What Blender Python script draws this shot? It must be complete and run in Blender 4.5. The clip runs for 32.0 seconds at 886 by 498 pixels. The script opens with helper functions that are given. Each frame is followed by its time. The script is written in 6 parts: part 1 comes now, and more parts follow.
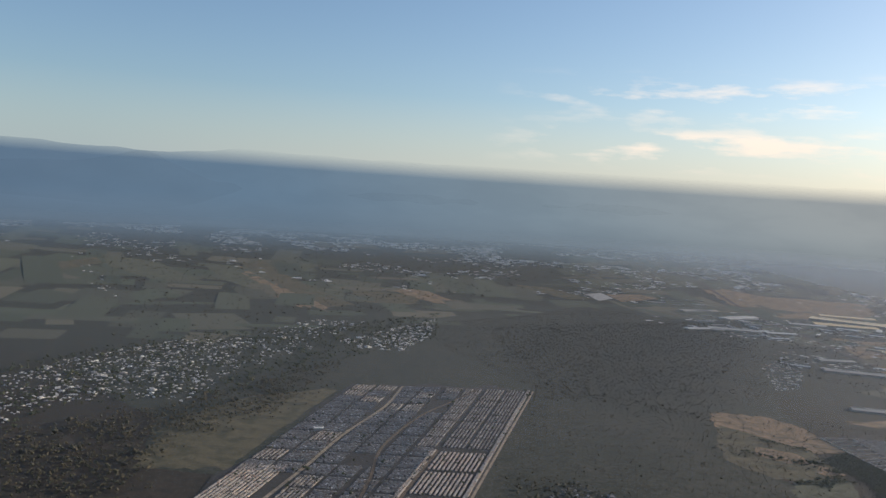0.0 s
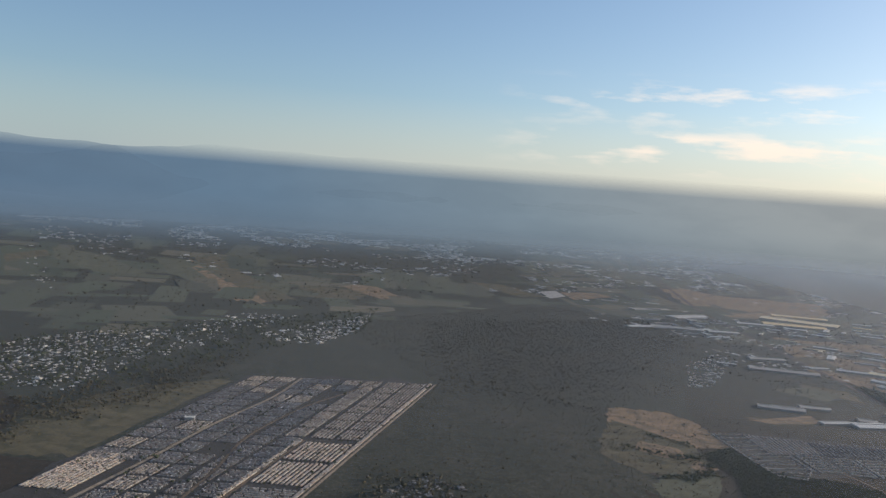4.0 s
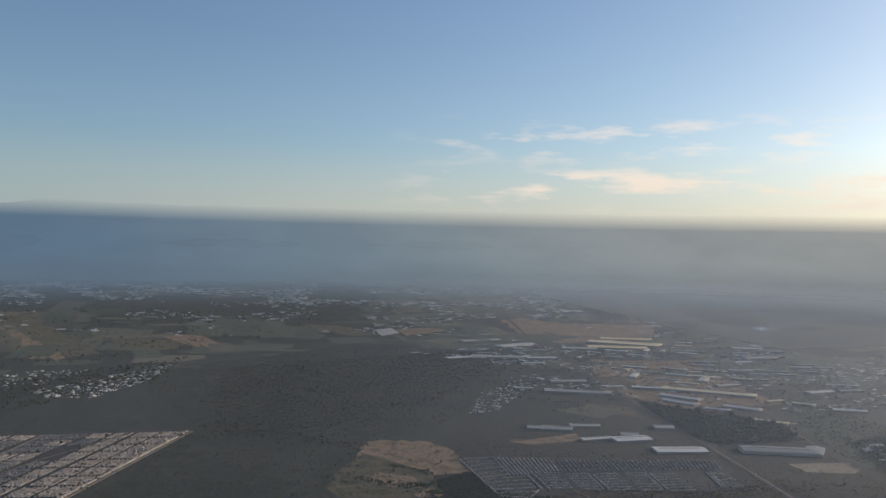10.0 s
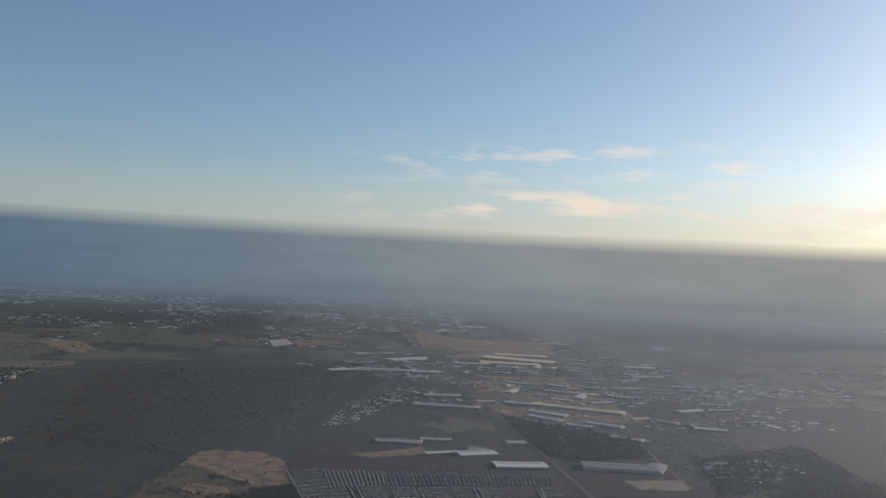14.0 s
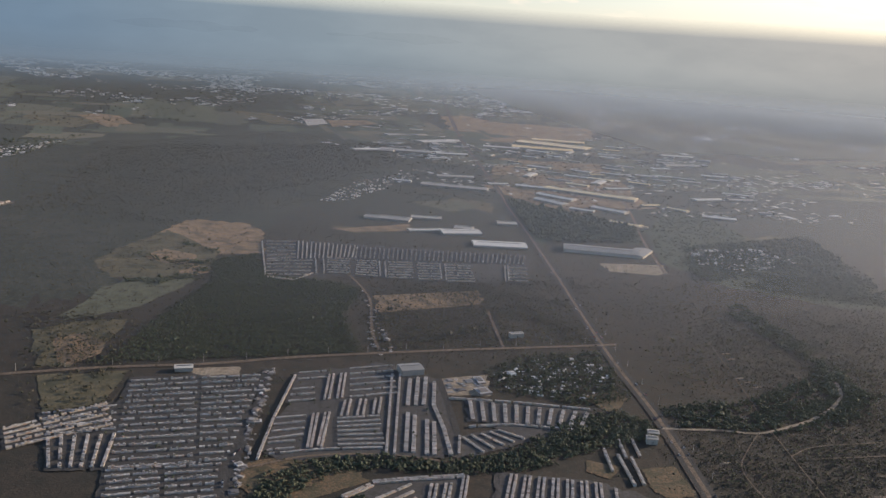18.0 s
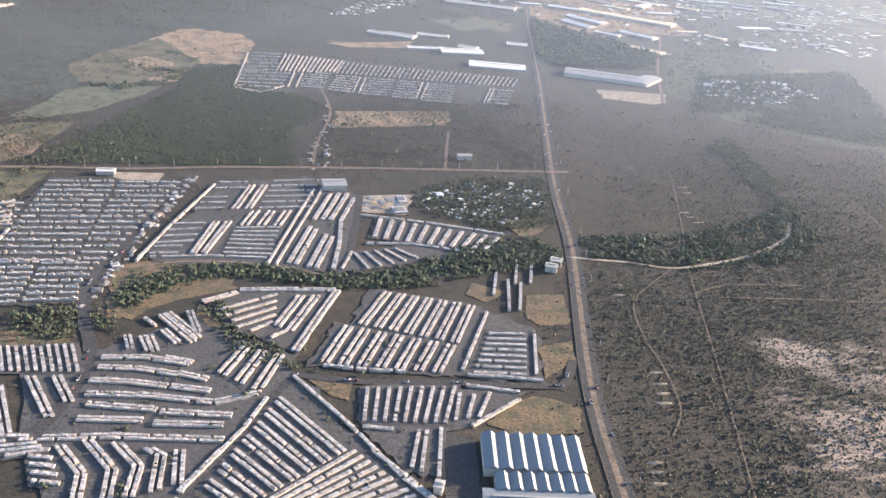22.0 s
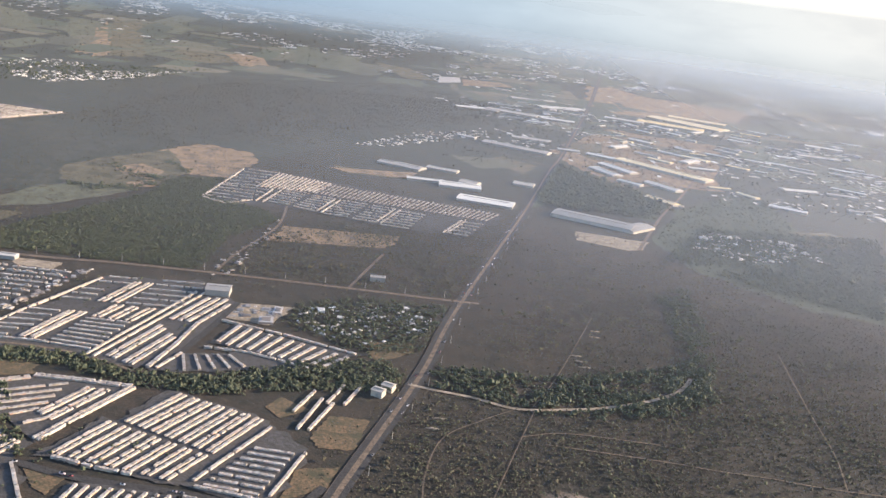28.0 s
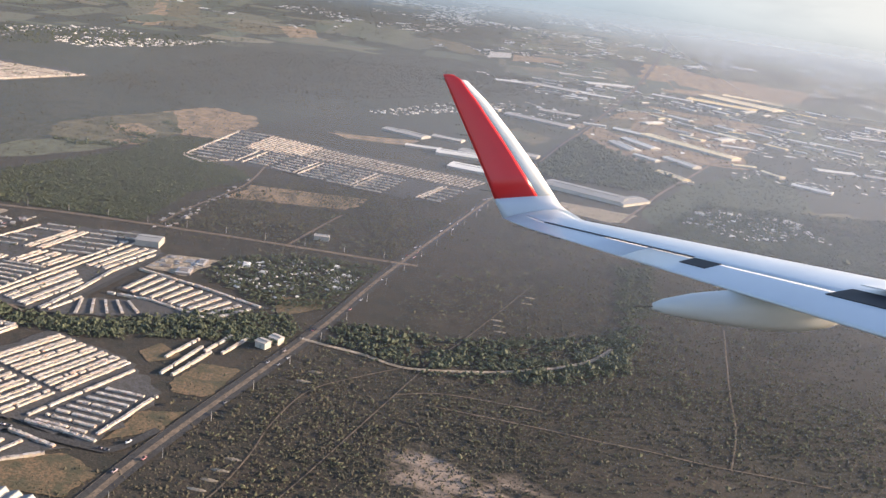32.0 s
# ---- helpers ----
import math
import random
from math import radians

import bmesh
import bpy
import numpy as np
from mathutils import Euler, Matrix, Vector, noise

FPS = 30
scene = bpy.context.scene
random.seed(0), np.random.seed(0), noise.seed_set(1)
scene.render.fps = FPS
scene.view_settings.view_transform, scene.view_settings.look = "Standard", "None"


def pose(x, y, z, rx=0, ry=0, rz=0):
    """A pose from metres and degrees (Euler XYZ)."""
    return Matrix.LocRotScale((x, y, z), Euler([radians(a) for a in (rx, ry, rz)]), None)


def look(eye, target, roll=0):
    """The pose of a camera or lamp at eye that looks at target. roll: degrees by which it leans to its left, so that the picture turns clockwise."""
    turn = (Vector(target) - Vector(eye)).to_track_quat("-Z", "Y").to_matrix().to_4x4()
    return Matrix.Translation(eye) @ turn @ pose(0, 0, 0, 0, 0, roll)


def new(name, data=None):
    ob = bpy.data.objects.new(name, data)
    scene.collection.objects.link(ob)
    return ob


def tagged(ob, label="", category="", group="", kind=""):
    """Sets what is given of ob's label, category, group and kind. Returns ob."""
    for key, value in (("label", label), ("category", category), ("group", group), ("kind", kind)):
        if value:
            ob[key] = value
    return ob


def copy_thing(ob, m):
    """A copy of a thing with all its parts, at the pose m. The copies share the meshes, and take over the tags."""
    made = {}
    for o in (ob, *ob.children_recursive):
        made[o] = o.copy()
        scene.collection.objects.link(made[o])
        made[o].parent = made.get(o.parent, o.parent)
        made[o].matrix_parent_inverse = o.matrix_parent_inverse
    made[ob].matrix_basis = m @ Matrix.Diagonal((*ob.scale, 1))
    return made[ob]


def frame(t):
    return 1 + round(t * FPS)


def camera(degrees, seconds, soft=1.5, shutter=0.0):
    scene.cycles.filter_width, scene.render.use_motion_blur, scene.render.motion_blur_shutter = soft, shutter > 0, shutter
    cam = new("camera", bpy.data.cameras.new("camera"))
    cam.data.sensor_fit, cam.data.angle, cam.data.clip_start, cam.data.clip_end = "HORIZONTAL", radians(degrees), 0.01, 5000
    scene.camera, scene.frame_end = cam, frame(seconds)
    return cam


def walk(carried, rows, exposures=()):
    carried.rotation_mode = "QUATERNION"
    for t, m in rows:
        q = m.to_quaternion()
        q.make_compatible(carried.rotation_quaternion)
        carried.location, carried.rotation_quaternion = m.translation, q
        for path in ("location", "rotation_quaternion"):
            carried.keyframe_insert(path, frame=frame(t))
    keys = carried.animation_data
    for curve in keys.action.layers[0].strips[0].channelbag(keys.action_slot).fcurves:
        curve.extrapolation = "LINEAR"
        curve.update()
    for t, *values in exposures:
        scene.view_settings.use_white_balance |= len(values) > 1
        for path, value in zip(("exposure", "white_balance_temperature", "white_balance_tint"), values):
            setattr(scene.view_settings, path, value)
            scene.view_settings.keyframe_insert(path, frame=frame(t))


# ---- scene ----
from mathutils import geometry

cam = camera(54.3, 32.0)
PATH = [
    (0.0, (-7.52, 0.17, 290.32), (-9.40, 99.98, 284.45), 3.68),
    (0.5, (11.36, 2.44, 289.54), (9.91, 102.21, 283.01), 3.73),
    (1.0, (30.21, 4.66, 288.83), (28.86, 104.38, 281.56), 3.84),
    (1.5, (49.03, 6.83, 288.16), (46.71, 106.57, 281.33), 3.95),
    (2.0, (67.81, 8.96, 287.52), (65.26, 108.75, 281.47), 4.08),
    (2.5, (86.54, 11.05, 286.91), (84.29, 110.86, 281.23), 3.97),
    (4.5, (160.95, 18.99, 284.46), (159.46, 118.80, 278.62), 4.46),
    (5.0, (179.40, 20.88, 283.81), (178.71, 120.69, 277.72), 4.69),
    (5.5, (197.78, 22.74, 283.13), (198.06, 122.50, 276.21), 4.90),
    (6.0, (216.09, 24.57, 282.42), (217.36, 124.25, 274.49), 5.17),
    (6.5, (234.33, 26.37, 281.68), (236.53, 125.94, 272.73), 5.40),
    (7.0, (252.50, 28.14, 280.90), (254.05, 127.86, 273.49), 5.51),
    (7.5, (270.59, 29.89, 280.08), (273.19, 129.72, 274.84), 5.09),
    (8.0, (288.61, 31.62, 279.22), (294.91, 131.23, 273.15), 3.09),
    (8.5, (306.54, 33.32, 278.31), (314.62, 132.87, 273.38), 0.87),
    (9.0, (324.40, 35.01, 277.37), (333.29, 134.59, 275.17), 0.20),
    (9.5, (342.18, 36.68, 276.39), (351.36, 136.26, 275.70), 0.87),
    (10.0, (359.87, 38.34, 275.37), (369.35, 137.89, 275.27), 1.21),
    (10.5, (377.49, 39.99, 274.32), (388.50, 139.38, 273.61), 1.32),
    (11.0, (395.02, 41.63, 273.23), (404.96, 141.14, 273.99), 1.50),
    (11.5, (412.48, 43.27, 272.12), (421.75, 142.78, 275.40), 1.26),
    (12.0, (429.85, 44.90, 270.98), (438.61, 144.51, 272.37), 0.55),
    (12.5, (447.14, 46.54, 269.82), (454.93, 146.24, 270.18), 0.99),
    (13.0, (464.35, 48.18, 268.64), (476.66, 147.40, 270.73), 1.49),
    (13.5, (481.49, 49.83, 267.45), (500.79, 147.89, 271.03), 1.77),
    (14.0, (498.54, 51.49, 266.25), (514.52, 150.18, 268.34), 2.96),
    (14.5, (515.51, 53.17, 265.05), (524.13, 152.80, 265.22), 2.97),
    (15.0, (532.41, 54.86, 263.84), (542.26, 154.26, 258.94), 2.15),
    (15.5, (549.23, 56.58, 262.65), (560.59, 155.60, 254.56), 1.81),
    (17.5, (615.75, 63.77, 258.01), (624.90, 161.56, 239.23), 3.17),
    (18.0, (632.19, 65.67, 256.92), (640.58, 162.71, 234.27), 3.98),
    (18.5, (648.56, 67.62, 255.85), (656.63, 163.67, 229.21), 4.53),
    (19.0, (664.86, 69.63, 254.82), (672.74, 164.88, 225.42), 5.21),
    (19.5, (681.09, 71.69, 253.83), (688.16, 166.18, 221.87), 5.92),
    (20.0, (697.24, 73.83, 252.87), (703.39, 167.51, 218.43), 5.94),
    (20.5, (713.32, 76.03, 251.97), (718.58, 169.25, 216.13), 5.71),
    (21.0, (729.34, 78.32, 251.10), (732.25, 170.91, 213.43), 5.14),
    (21.5, (745.28, 80.69, 250.29), (745.97, 172.41, 210.45), 4.84),
    (22.0, (761.15, 83.15, 249.52), (760.92, 174.00, 207.71), 5.10),
    (22.5, (776.95, 85.72, 248.79), (773.90, 175.61, 205.09), 4.93),
    (23.0, (792.67, 88.38, 248.11), (787.94, 177.83, 203.66), 4.98),
    (23.5, (808.32, 91.16, 247.48), (803.16, 180.86, 203.57), 5.27),
    (24.0, (823.90, 94.07, 246.88), (817.31, 185.32, 206.52), 5.31),
    (24.5, (839.41, 97.09, 246.32), (831.37, 190.44, 211.37), 5.38),
    (25.0, (854.84, 100.26, 245.80), (848.35, 194.77, 213.76), 6.49),
    (25.5, (870.19, 103.57, 245.30), (866.16, 198.30, 213.52), 7.49),
    (27.5, (930.76, 118.43, 243.42), (917.25, 213.01, 213.89), 7.30),
    (28.0, (945.68, 122.60, 242.93), (929.34, 217.31, 215.33), 7.48),
    (28.5, (960.51, 126.97, 242.42), (943.61, 221.40, 214.18), 7.90),
    (29.0, (975.24, 131.55, 241.86), (956.91, 225.41, 212.64), 7.89),
    (29.5, (989.87, 136.35, 241.23), (969.95, 229.65, 211.27), 7.91),
    (30.0, (1004.39, 141.39, 240.54), (983.24, 234.42, 210.59), 8.01),
    (30.5, (1018.80, 146.66, 239.74), (997.15, 239.64, 209.96), 8.33),
    (31.0, (1033.09, 152.20, 238.83), (1010.97, 244.82, 208.29), 8.40),
    (31.5, (1047.25, 158.00, 237.79), (1023.41, 249.94, 206.51), 8.14),
    (32.0, (1061.29, 164.08, 236.59), (1036.04, 255.83, 205.83), 7.82),
]
EXPOSURES = [(0.0, 0.02, 6500, 10), (6.0, 0.0, 6500, 10), (9.0, -0.16, 6500, 10), (12.0, -0.26, 6500, 10), (14.0, -0.3, 6500, 10), (15.5, -0.42, 6550, 10), (17.5, 0.12, 6900, 14), (19.0, 0.78, 6950, 14), (21.0, 1.57, 6800, 14),
             (23.0, 1.96, 6650, 14), (25.0, 1.8, 6700, 14), (28.0, 1.45, 7050, 15), (32.0, 1.42, 7250, 16)]
walk(cam, [(t, look(eye, target, roll)) for t, eye, target, roll in PATH], EXPOSURES)

# ---- sky and sun ----
SUN_AZIMUTH, SUN_HEIGHT = radians(66), radians(15)
sun_way = Vector((math.sin(SUN_AZIMUTH) * math.cos(SUN_HEIGHT), math.cos(SUN_AZIMUTH) * math.cos(SUN_HEIGHT), math.sin(SUN_HEIGHT)))
sun = new("sun", bpy.data.lights.new("sun", "SUN"))
sun.data.energy, sun.data.angle, sun.data.color = 4.6, radians(0.6), (1.0, 0.83, 0.64)
sun.matrix_world = look(sun_way * 900, (0, 0, 0))

world = bpy.data.worlds.new("evening_sky")
scene.world = world
world.use_nodes = True
wn, wl = world.node_tree.nodes, world.node_tree.links
wn.clear()


def wnode(kind, **values):
    n = wn.new(kind)
    for k, v in values.items():
        n.inputs[k].default_value = v
    return n


sky = wn.new("ShaderNodeTexSky")
sky.sky_type, sky.sun_disc = "NISHITA", False
sky.sun_elevation, sky.sun_rotation = SUN_HEIGHT, SUN_AZIMUTH
sky.altitude, sky.air_density, sky.dust_density, sky.ozone_density = 900, 1.0, 2.5, 2.6
bg = wnode("ShaderNodeBackground", Strength=0.15)
out = wn.new("ShaderNodeOutputWorld")
# thin evening clouds low over the horizon
tc = wn.new("ShaderNodeTexCoord")
stretch = wn.new("ShaderNodeMapping")
stretch.inputs["Scale"].default_value = (7.0, 7.0, 34.0)
wl.new(tc.outputs["Generated"], stretch.inputs["Vector"])
cloud = wnode("ShaderNodeTexNoise", Scale=1.6, Detail=7.0, Roughness=0.55)
wl.new(stretch.outputs["Vector"], cloud.inputs["Vector"])
sep = wn.new("ShaderNodeSeparateXYZ")
wl.new(tc.outputs["Generated"], sep.inputs["Vector"])
thick = wnode("ShaderNodeMapRange")
for k, v in (("From Min", 0.5), ("From Max", 0.66), ("To Min", 0.0), ("To Max", 0.8)):
    thick.inputs[k].default_value = v
wl.new(cloud.outputs["Fac"], thick.inputs["Value"])
low = wn.new("ShaderNodeFloatCurve")
for k, (a, b) in enumerate(((0.0, 0.0), (0.04, 0.0), (0.06, 1.0), (0.085, 0.9), (0.10, 0.35), (0.125, 0.75), (0.16, 0.0), (1.0, 0.0))):
    points = low.mapping.curves[0].points
    if k < 2:
        points[k].location = (a, b)
    else:
        points.new(a, b)
low.mapping.update()
wl.new(sep.outputs["Z"], low.inputs["Value"])
east = wn.new("ShaderNodeVectorMath")
east.operation = "DOT_PRODUCT"
east.inputs[1].default_value = (math.sin(radians(22)), math.cos(radians(22)), 0)
wl.new(tc.outputs["Generated"], east.inputs[0])
near_sun = wnode("ShaderNodeMapRange")
for k, v in (("From Min", 0.93), ("From Max", 0.985), ("To Min", 0.0), ("To Max", 1.0)):
    near_sun.inputs[k].default_value = v
wl.new(east.outputs["Value"], near_sun.inputs["Value"])
bank = wn.new("ShaderNodeMath")
bank.operation = "MULTIPLY"
wl.new(near_sun.outputs[0], bank.inputs[0])
wl.new(low.outputs[0], bank.inputs[1])
both = wn.new("ShaderNodeMath")
both.operation = "MULTIPLY"
wl.new(thick.outputs[0], both.inputs[0])
wl.new(bank.outputs[0], both.inputs[1])
lift = wn.new("ShaderNodeMix")
lift.data_type = "RGBA"
lift.inputs[7].default_value = (8.5, 6.9, 5.6, 1)
wl.new(both.outputs[0], lift.inputs[0])
wl.new(sky.outputs[0], lift.inputs[6])
dusty = wn.new("ShaderNodeMix")
dusty.data_type = "RGBA"
sunwards = wn.new("ShaderNodeVectorMath")
sunwards.operation = "DOT_PRODUCT"
sunwards.inputs[1].default_value = (math.sin(SUN_AZIMUTH), math.cos(SUN_AZIMUTH), 0)
wl.new(tc.outputs["Generated"], sunwards.inputs[0])
glow = wn.new("ShaderNodeValToRGB")
for el, (p, c) in zip(glow.color_ramp.elements, ((0.0, (2.9, 3.5, 3.9)), (0.85, (5.4, 5.0, 4.4)))):
    el.position, el.color = p, (*c, 1)
wl.new(sunwards.outputs["Value"], glow.inputs["Fac"])
wl.new(glow.outputs["Color"], dusty.inputs[7])
band = wnode("ShaderNodeMapRange")
for k, v in (("From Min", 0.0), ("From Max", 0.115), ("To Min", 0.85), ("To Max", 0.0)):
    band.inputs[k].default_value = v
wl.new(sep.outputs["Z"], band.inputs["Value"])
wl.new(band.outputs[0], dusty.inputs[0])
wl.new(lift.outputs[2], dusty.inputs[6])
wl.new(dusty.outputs[2], bg.inputs["Color"])
wl.new(bg.outputs[0], out.inputs["Surface"])


# ---- materials ----
def material(name, rough=0.8, metal=0.0):
    m = bpy.data.materials.new(name)
    m.use_nodes = True
    m.node_tree.nodes["Principled BSDF"].inputs["Roughness"].default_value = rough
    m.node_tree.nodes["Principled BSDF"].inputs["Metallic"].default_value = metal
    return m


def noise_node(m, scale, detail=5.0, rough=0.55, stretched=(1, 1, 1)):
    n, l = m.node_tree.nodes, m.node_tree.links
    g, mp, t = n.new("ShaderNodeNewGeometry"), n.new("ShaderNodeMapping"), n.new("ShaderNodeTexNoise")
    mp.inputs["Scale"].default_value = stretched
    t.inputs["Scale"].default_value, t.inputs["Detail"].default_value, t.inputs["Roughness"].default_value = scale, detail, rough
    l.new(g.outputs["Position"], mp.inputs["Vector"])
    l.new(mp.outputs["Vector"], t.inputs["Vector"])
    return t.outputs["Fac"]


def ramp_node(m, fac, stops):
    r = m.node_tree.nodes.new("ShaderNodeValToRGB")
    e = r.color_ramp.elements
    while len(e) < len(stops):
        e.new(0.5)
    for el, (p, c) in zip(e, stops):
        el.position, el.color = p, (*c, 1)
    m.node_tree.links.new(fac, r.inputs["Fac"])
    return r.outputs["Color"]


def mix_node(m, fac, a, b, blend="MIX"):
    x = m.node_tree.nodes.new("ShaderNodeMix")
    x.data_type, x.blend_type = "RGBA", blend
    for slot, v in ((0, fac), (6, a), (7, b)):
        if isinstance(v, (int, float)):
            x.inputs[slot].default_value = v
        elif isinstance(v, tuple):
            x.inputs[slot].default_value = (*v, 1)
        else:
            m.node_tree.links.new(v, x.inputs[slot])
    return x.outputs[2]


def range_node(m, fac, a, b, c=0.0, d=1.0):
    r = m.node_tree.nodes.new("ShaderNodeMapRange")
    for k, v in (("From Min", a), ("From Max", b), ("To Min", c), ("To Max", d)):
        r.inputs[k].default_value = v
    m.node_tree.links.new(fac, r.inputs["Value"])
    return r.outputs[0]


def colour(m, socket):
    m.node_tree.links.new(socket, m.node_tree.nodes["Principled BSDF"].inputs["Base Color"])


def bump(m, fac, strength=0.4, far=0.5):
    b = m.node_tree.nodes.new("ShaderNodeBump")
    b.inputs["Strength"].default_value, b.inputs["Distance"].default_value = strength, far
    m.node_tree.links.new(fac, b.inputs["Height"])
    m.node_tree.links.new(b.outputs[0], m.node_tree.nodes["Principled BSDF"].inputs["Normal"])


def random_node(m, island=False):
    if island:
        return m.node_tree.nodes.new("ShaderNodeNewGeometry").outputs["Random Per Island"]
    return m.node_tree.nodes.new("ShaderNodeObjectInfo").outputs["Random"]


def earth(name, a, b, c, big=0.012, mid=0.07, fine=0.6, pale=None, green=None, speck=None):
    """Soil of two tones with darker growth in speckles."""
    m = material(name, 0.95)
    base = mix_node(m, range_node(m, noise_node(m, big, 6), 0.35, 0.65), a, b)
    base = mix_node(m, range_node(m, noise_node(m, mid, 8, 0.65), 0.47, 0.6), base, c)
    if green:
        where = m.node_tree.nodes.new("ShaderNodeNewGeometry")
        split = m.node_tree.nodes.new("ShaderNodeSeparateXYZ")
        m.node_tree.links.new(where.outputs["Position"], split.inputs[0])
        base = mix_node(m, range_node(m, split.outputs["Y"], 1050, 1500, 0, 0.8), base, green)
    if pale:
        base = mix_node(m, range_node(m, noise_node(m, 0.03, 7, 0.6), 0.56, 0.7, 0, 0.75), base, pale)
    fine_n = noise_node(m, fine, 3, 0.7)
    base = mix_node(m, range_node(m, fine_n, 0.45, 0.58, 0, 0.85), base, c)
    if speck:
        base = mix_node(m, range_node(m, noise_node(m, 0.16, 6, 0.75), 0.5, 0.62, 0, 0.6), base, speck)
    if pale:
        base = mix_node(m, range_node(m, noise_node(m, 1.3, 2, 0.6), 0.6, 0.68, 0, 0.7), base, pale)
        base = mix_node(m, range_node(m, noise_node(m, 0.16, 5, 0.7), 0.58, 0.66, 0, 0.8), base, c)
    if pale:
        # wind-blown sand over the scrubland beside the main road
        sand = None
        for (px, py), reach in SAND:
            off = m.node_tree.nodes.new("ShaderNodeVectorMath")
            off.operation = "DISTANCE"
            spot = m.node_tree.nodes.new("ShaderNodeNewGeometry")
            off.inputs[1].default_value = (px, py, 0)
            m.node_tree.links.new(spot.outputs["Position"], off.inputs[0])
            near = range_node(m, off.outputs["Value"], reach * 0.2, reach, 1.0, 0.0)
            if sand is None:
                sand = near
            else:
                top = m.node_tree.nodes.new("ShaderNodeMath")
                top.operation = "MAXIMUM"
                m.node_tree.links.new(sand, top.inputs[0])
                m.node_tree.links.new(near, top.inputs[1])
                sand = top.outputs[0]
        streak = range_node(m, noise_node(m, 0.055, 6, 0.62, (0.4, 1.0, 1.0)), 0.4, 0.58)
        both_ways = m.node_tree.nodes.new("ShaderNodeMath")
        both_ways.operation = "MULTIPLY"
        m.node_tree.links.new(sand, both_ways.inputs[0])
        m.node_tree.links.new(streak, both_ways.inputs[1])
        base = mix_node(m, range_node(m, both_ways.outputs[0], 0.1, 0.62, 0, 0.88), base, (0.29, 0.22, 0.168))
    colour(m, base)
    bump(m, fine_n, 0.5, 1.0)
    return m


SAND = (((996, 451), 75.0), ((971, 523), 34.0), ((1013, 519), 30.0), ((954, 429), 40.0))
MATS = {
    "scrub": earth("dry_scrub_ground", (0.05, 0.0335, 0.0225), (0.031, 0.0255, 0.0175), (0.017, 0.0175, 0.0115), pale=(0.085, 0.061, 0.042), green=(0.036, 0.05, 0.034)),
    "straw": earth("straw_field", (0.165, 0.128, 0.07), (0.112, 0.096, 0.052), (0.06, 0.06, 0.034), 0.04, 0.05),
    "ochre": earth("ochre_soil", (0.36, 0.225, 0.13), (0.27, 0.18, 0.105), (0.13, 0.1, 0.062), 0.04, 0.05),
    "brown_lot": earth("brown_grass_lot", (0.185, 0.112, 0.06), (0.14, 0.095, 0.052), (0.062, 0.056, 0.03), 0.05, 0.09),
    "olive": earth("olive_meadow", (0.135, 0.135, 0.088), (0.11, 0.115, 0.07), (0.065, 0.07, 0.042)),
    "pale_dirt": earth("pale_dirt", (0.40, 0.33, 0.25), (0.32, 0.26, 0.19), (0.20, 0.16, 0.11), 0.05, 0.12),
    "dirt": earth("dirt_track_soil", (0.2, 0.145, 0.1), (0.16, 0.118, 0.082), (0.1, 0.076, 0.054), 0.05, 0.2),
    "faint_track": earth("faint_track_soil", (0.15, 0.112, 0.077), (0.12, 0.09, 0.063), (0.08, 0.062, 0.044), 0.05, 0.2),
    "asphalt": earth("worn_asphalt", (0.045, 0.044, 0.043), (0.038, 0.037, 0.036), (0.03, 0.029, 0.028), 0.08, 0.3),
    "street": earth("estate_street", (0.078, 0.076, 0.076), (0.062, 0.06, 0.06), (0.05, 0.047, 0.043), 0.05, 0.25),
    "town_street": earth("dark_town_street", (0.055, 0.055, 0.056), (0.048, 0.047, 0.047), (0.04, 0.038, 0.034), 0.05, 0.25),
    "sunk": earth("dark_green_field", (0.06, 0.078, 0.044), (0.05, 0.066, 0.036), (0.036, 0.046, 0.027), 0.012, 0.06, 0.4, speck=(0.1, 0.115, 0.066)),
    "woodland": earth("dark_woodland_floor", (0.02, 0.03, 0.021), (0.056, 0.057, 0.041), (0.018, 0.025, 0.017), 0.0075, 0.035, 0.3, speck=(0.1, 0.094, 0.066)),
    "concrete_pale": earth("pale_concrete", (0.5, 0.48, 0.44), (0.42, 0.4, 0.37), (0.33, 0.31, 0.28), 0.05, 0.2),
}


def painted(name, tones, rough=0.7, island=False, dirt=0.25):
    """Plaster or sheeting whose tone changes from piece to piece, with rain streaks and dust."""
    m = material(name, rough)
    k = len(tones)
    base = ramp_node(m, random_node(m, island), [(i / max(k - 1, 1), c) for i, c in enumerate(tones)])
    grime = range_node(m, noise_node(m, 0.5, 6, 0.6), 0.4, 0.75, 0, dirt)
    colour(m, mix_node(m, grime, base, (0.12, 0.105, 0.09)))
    return m


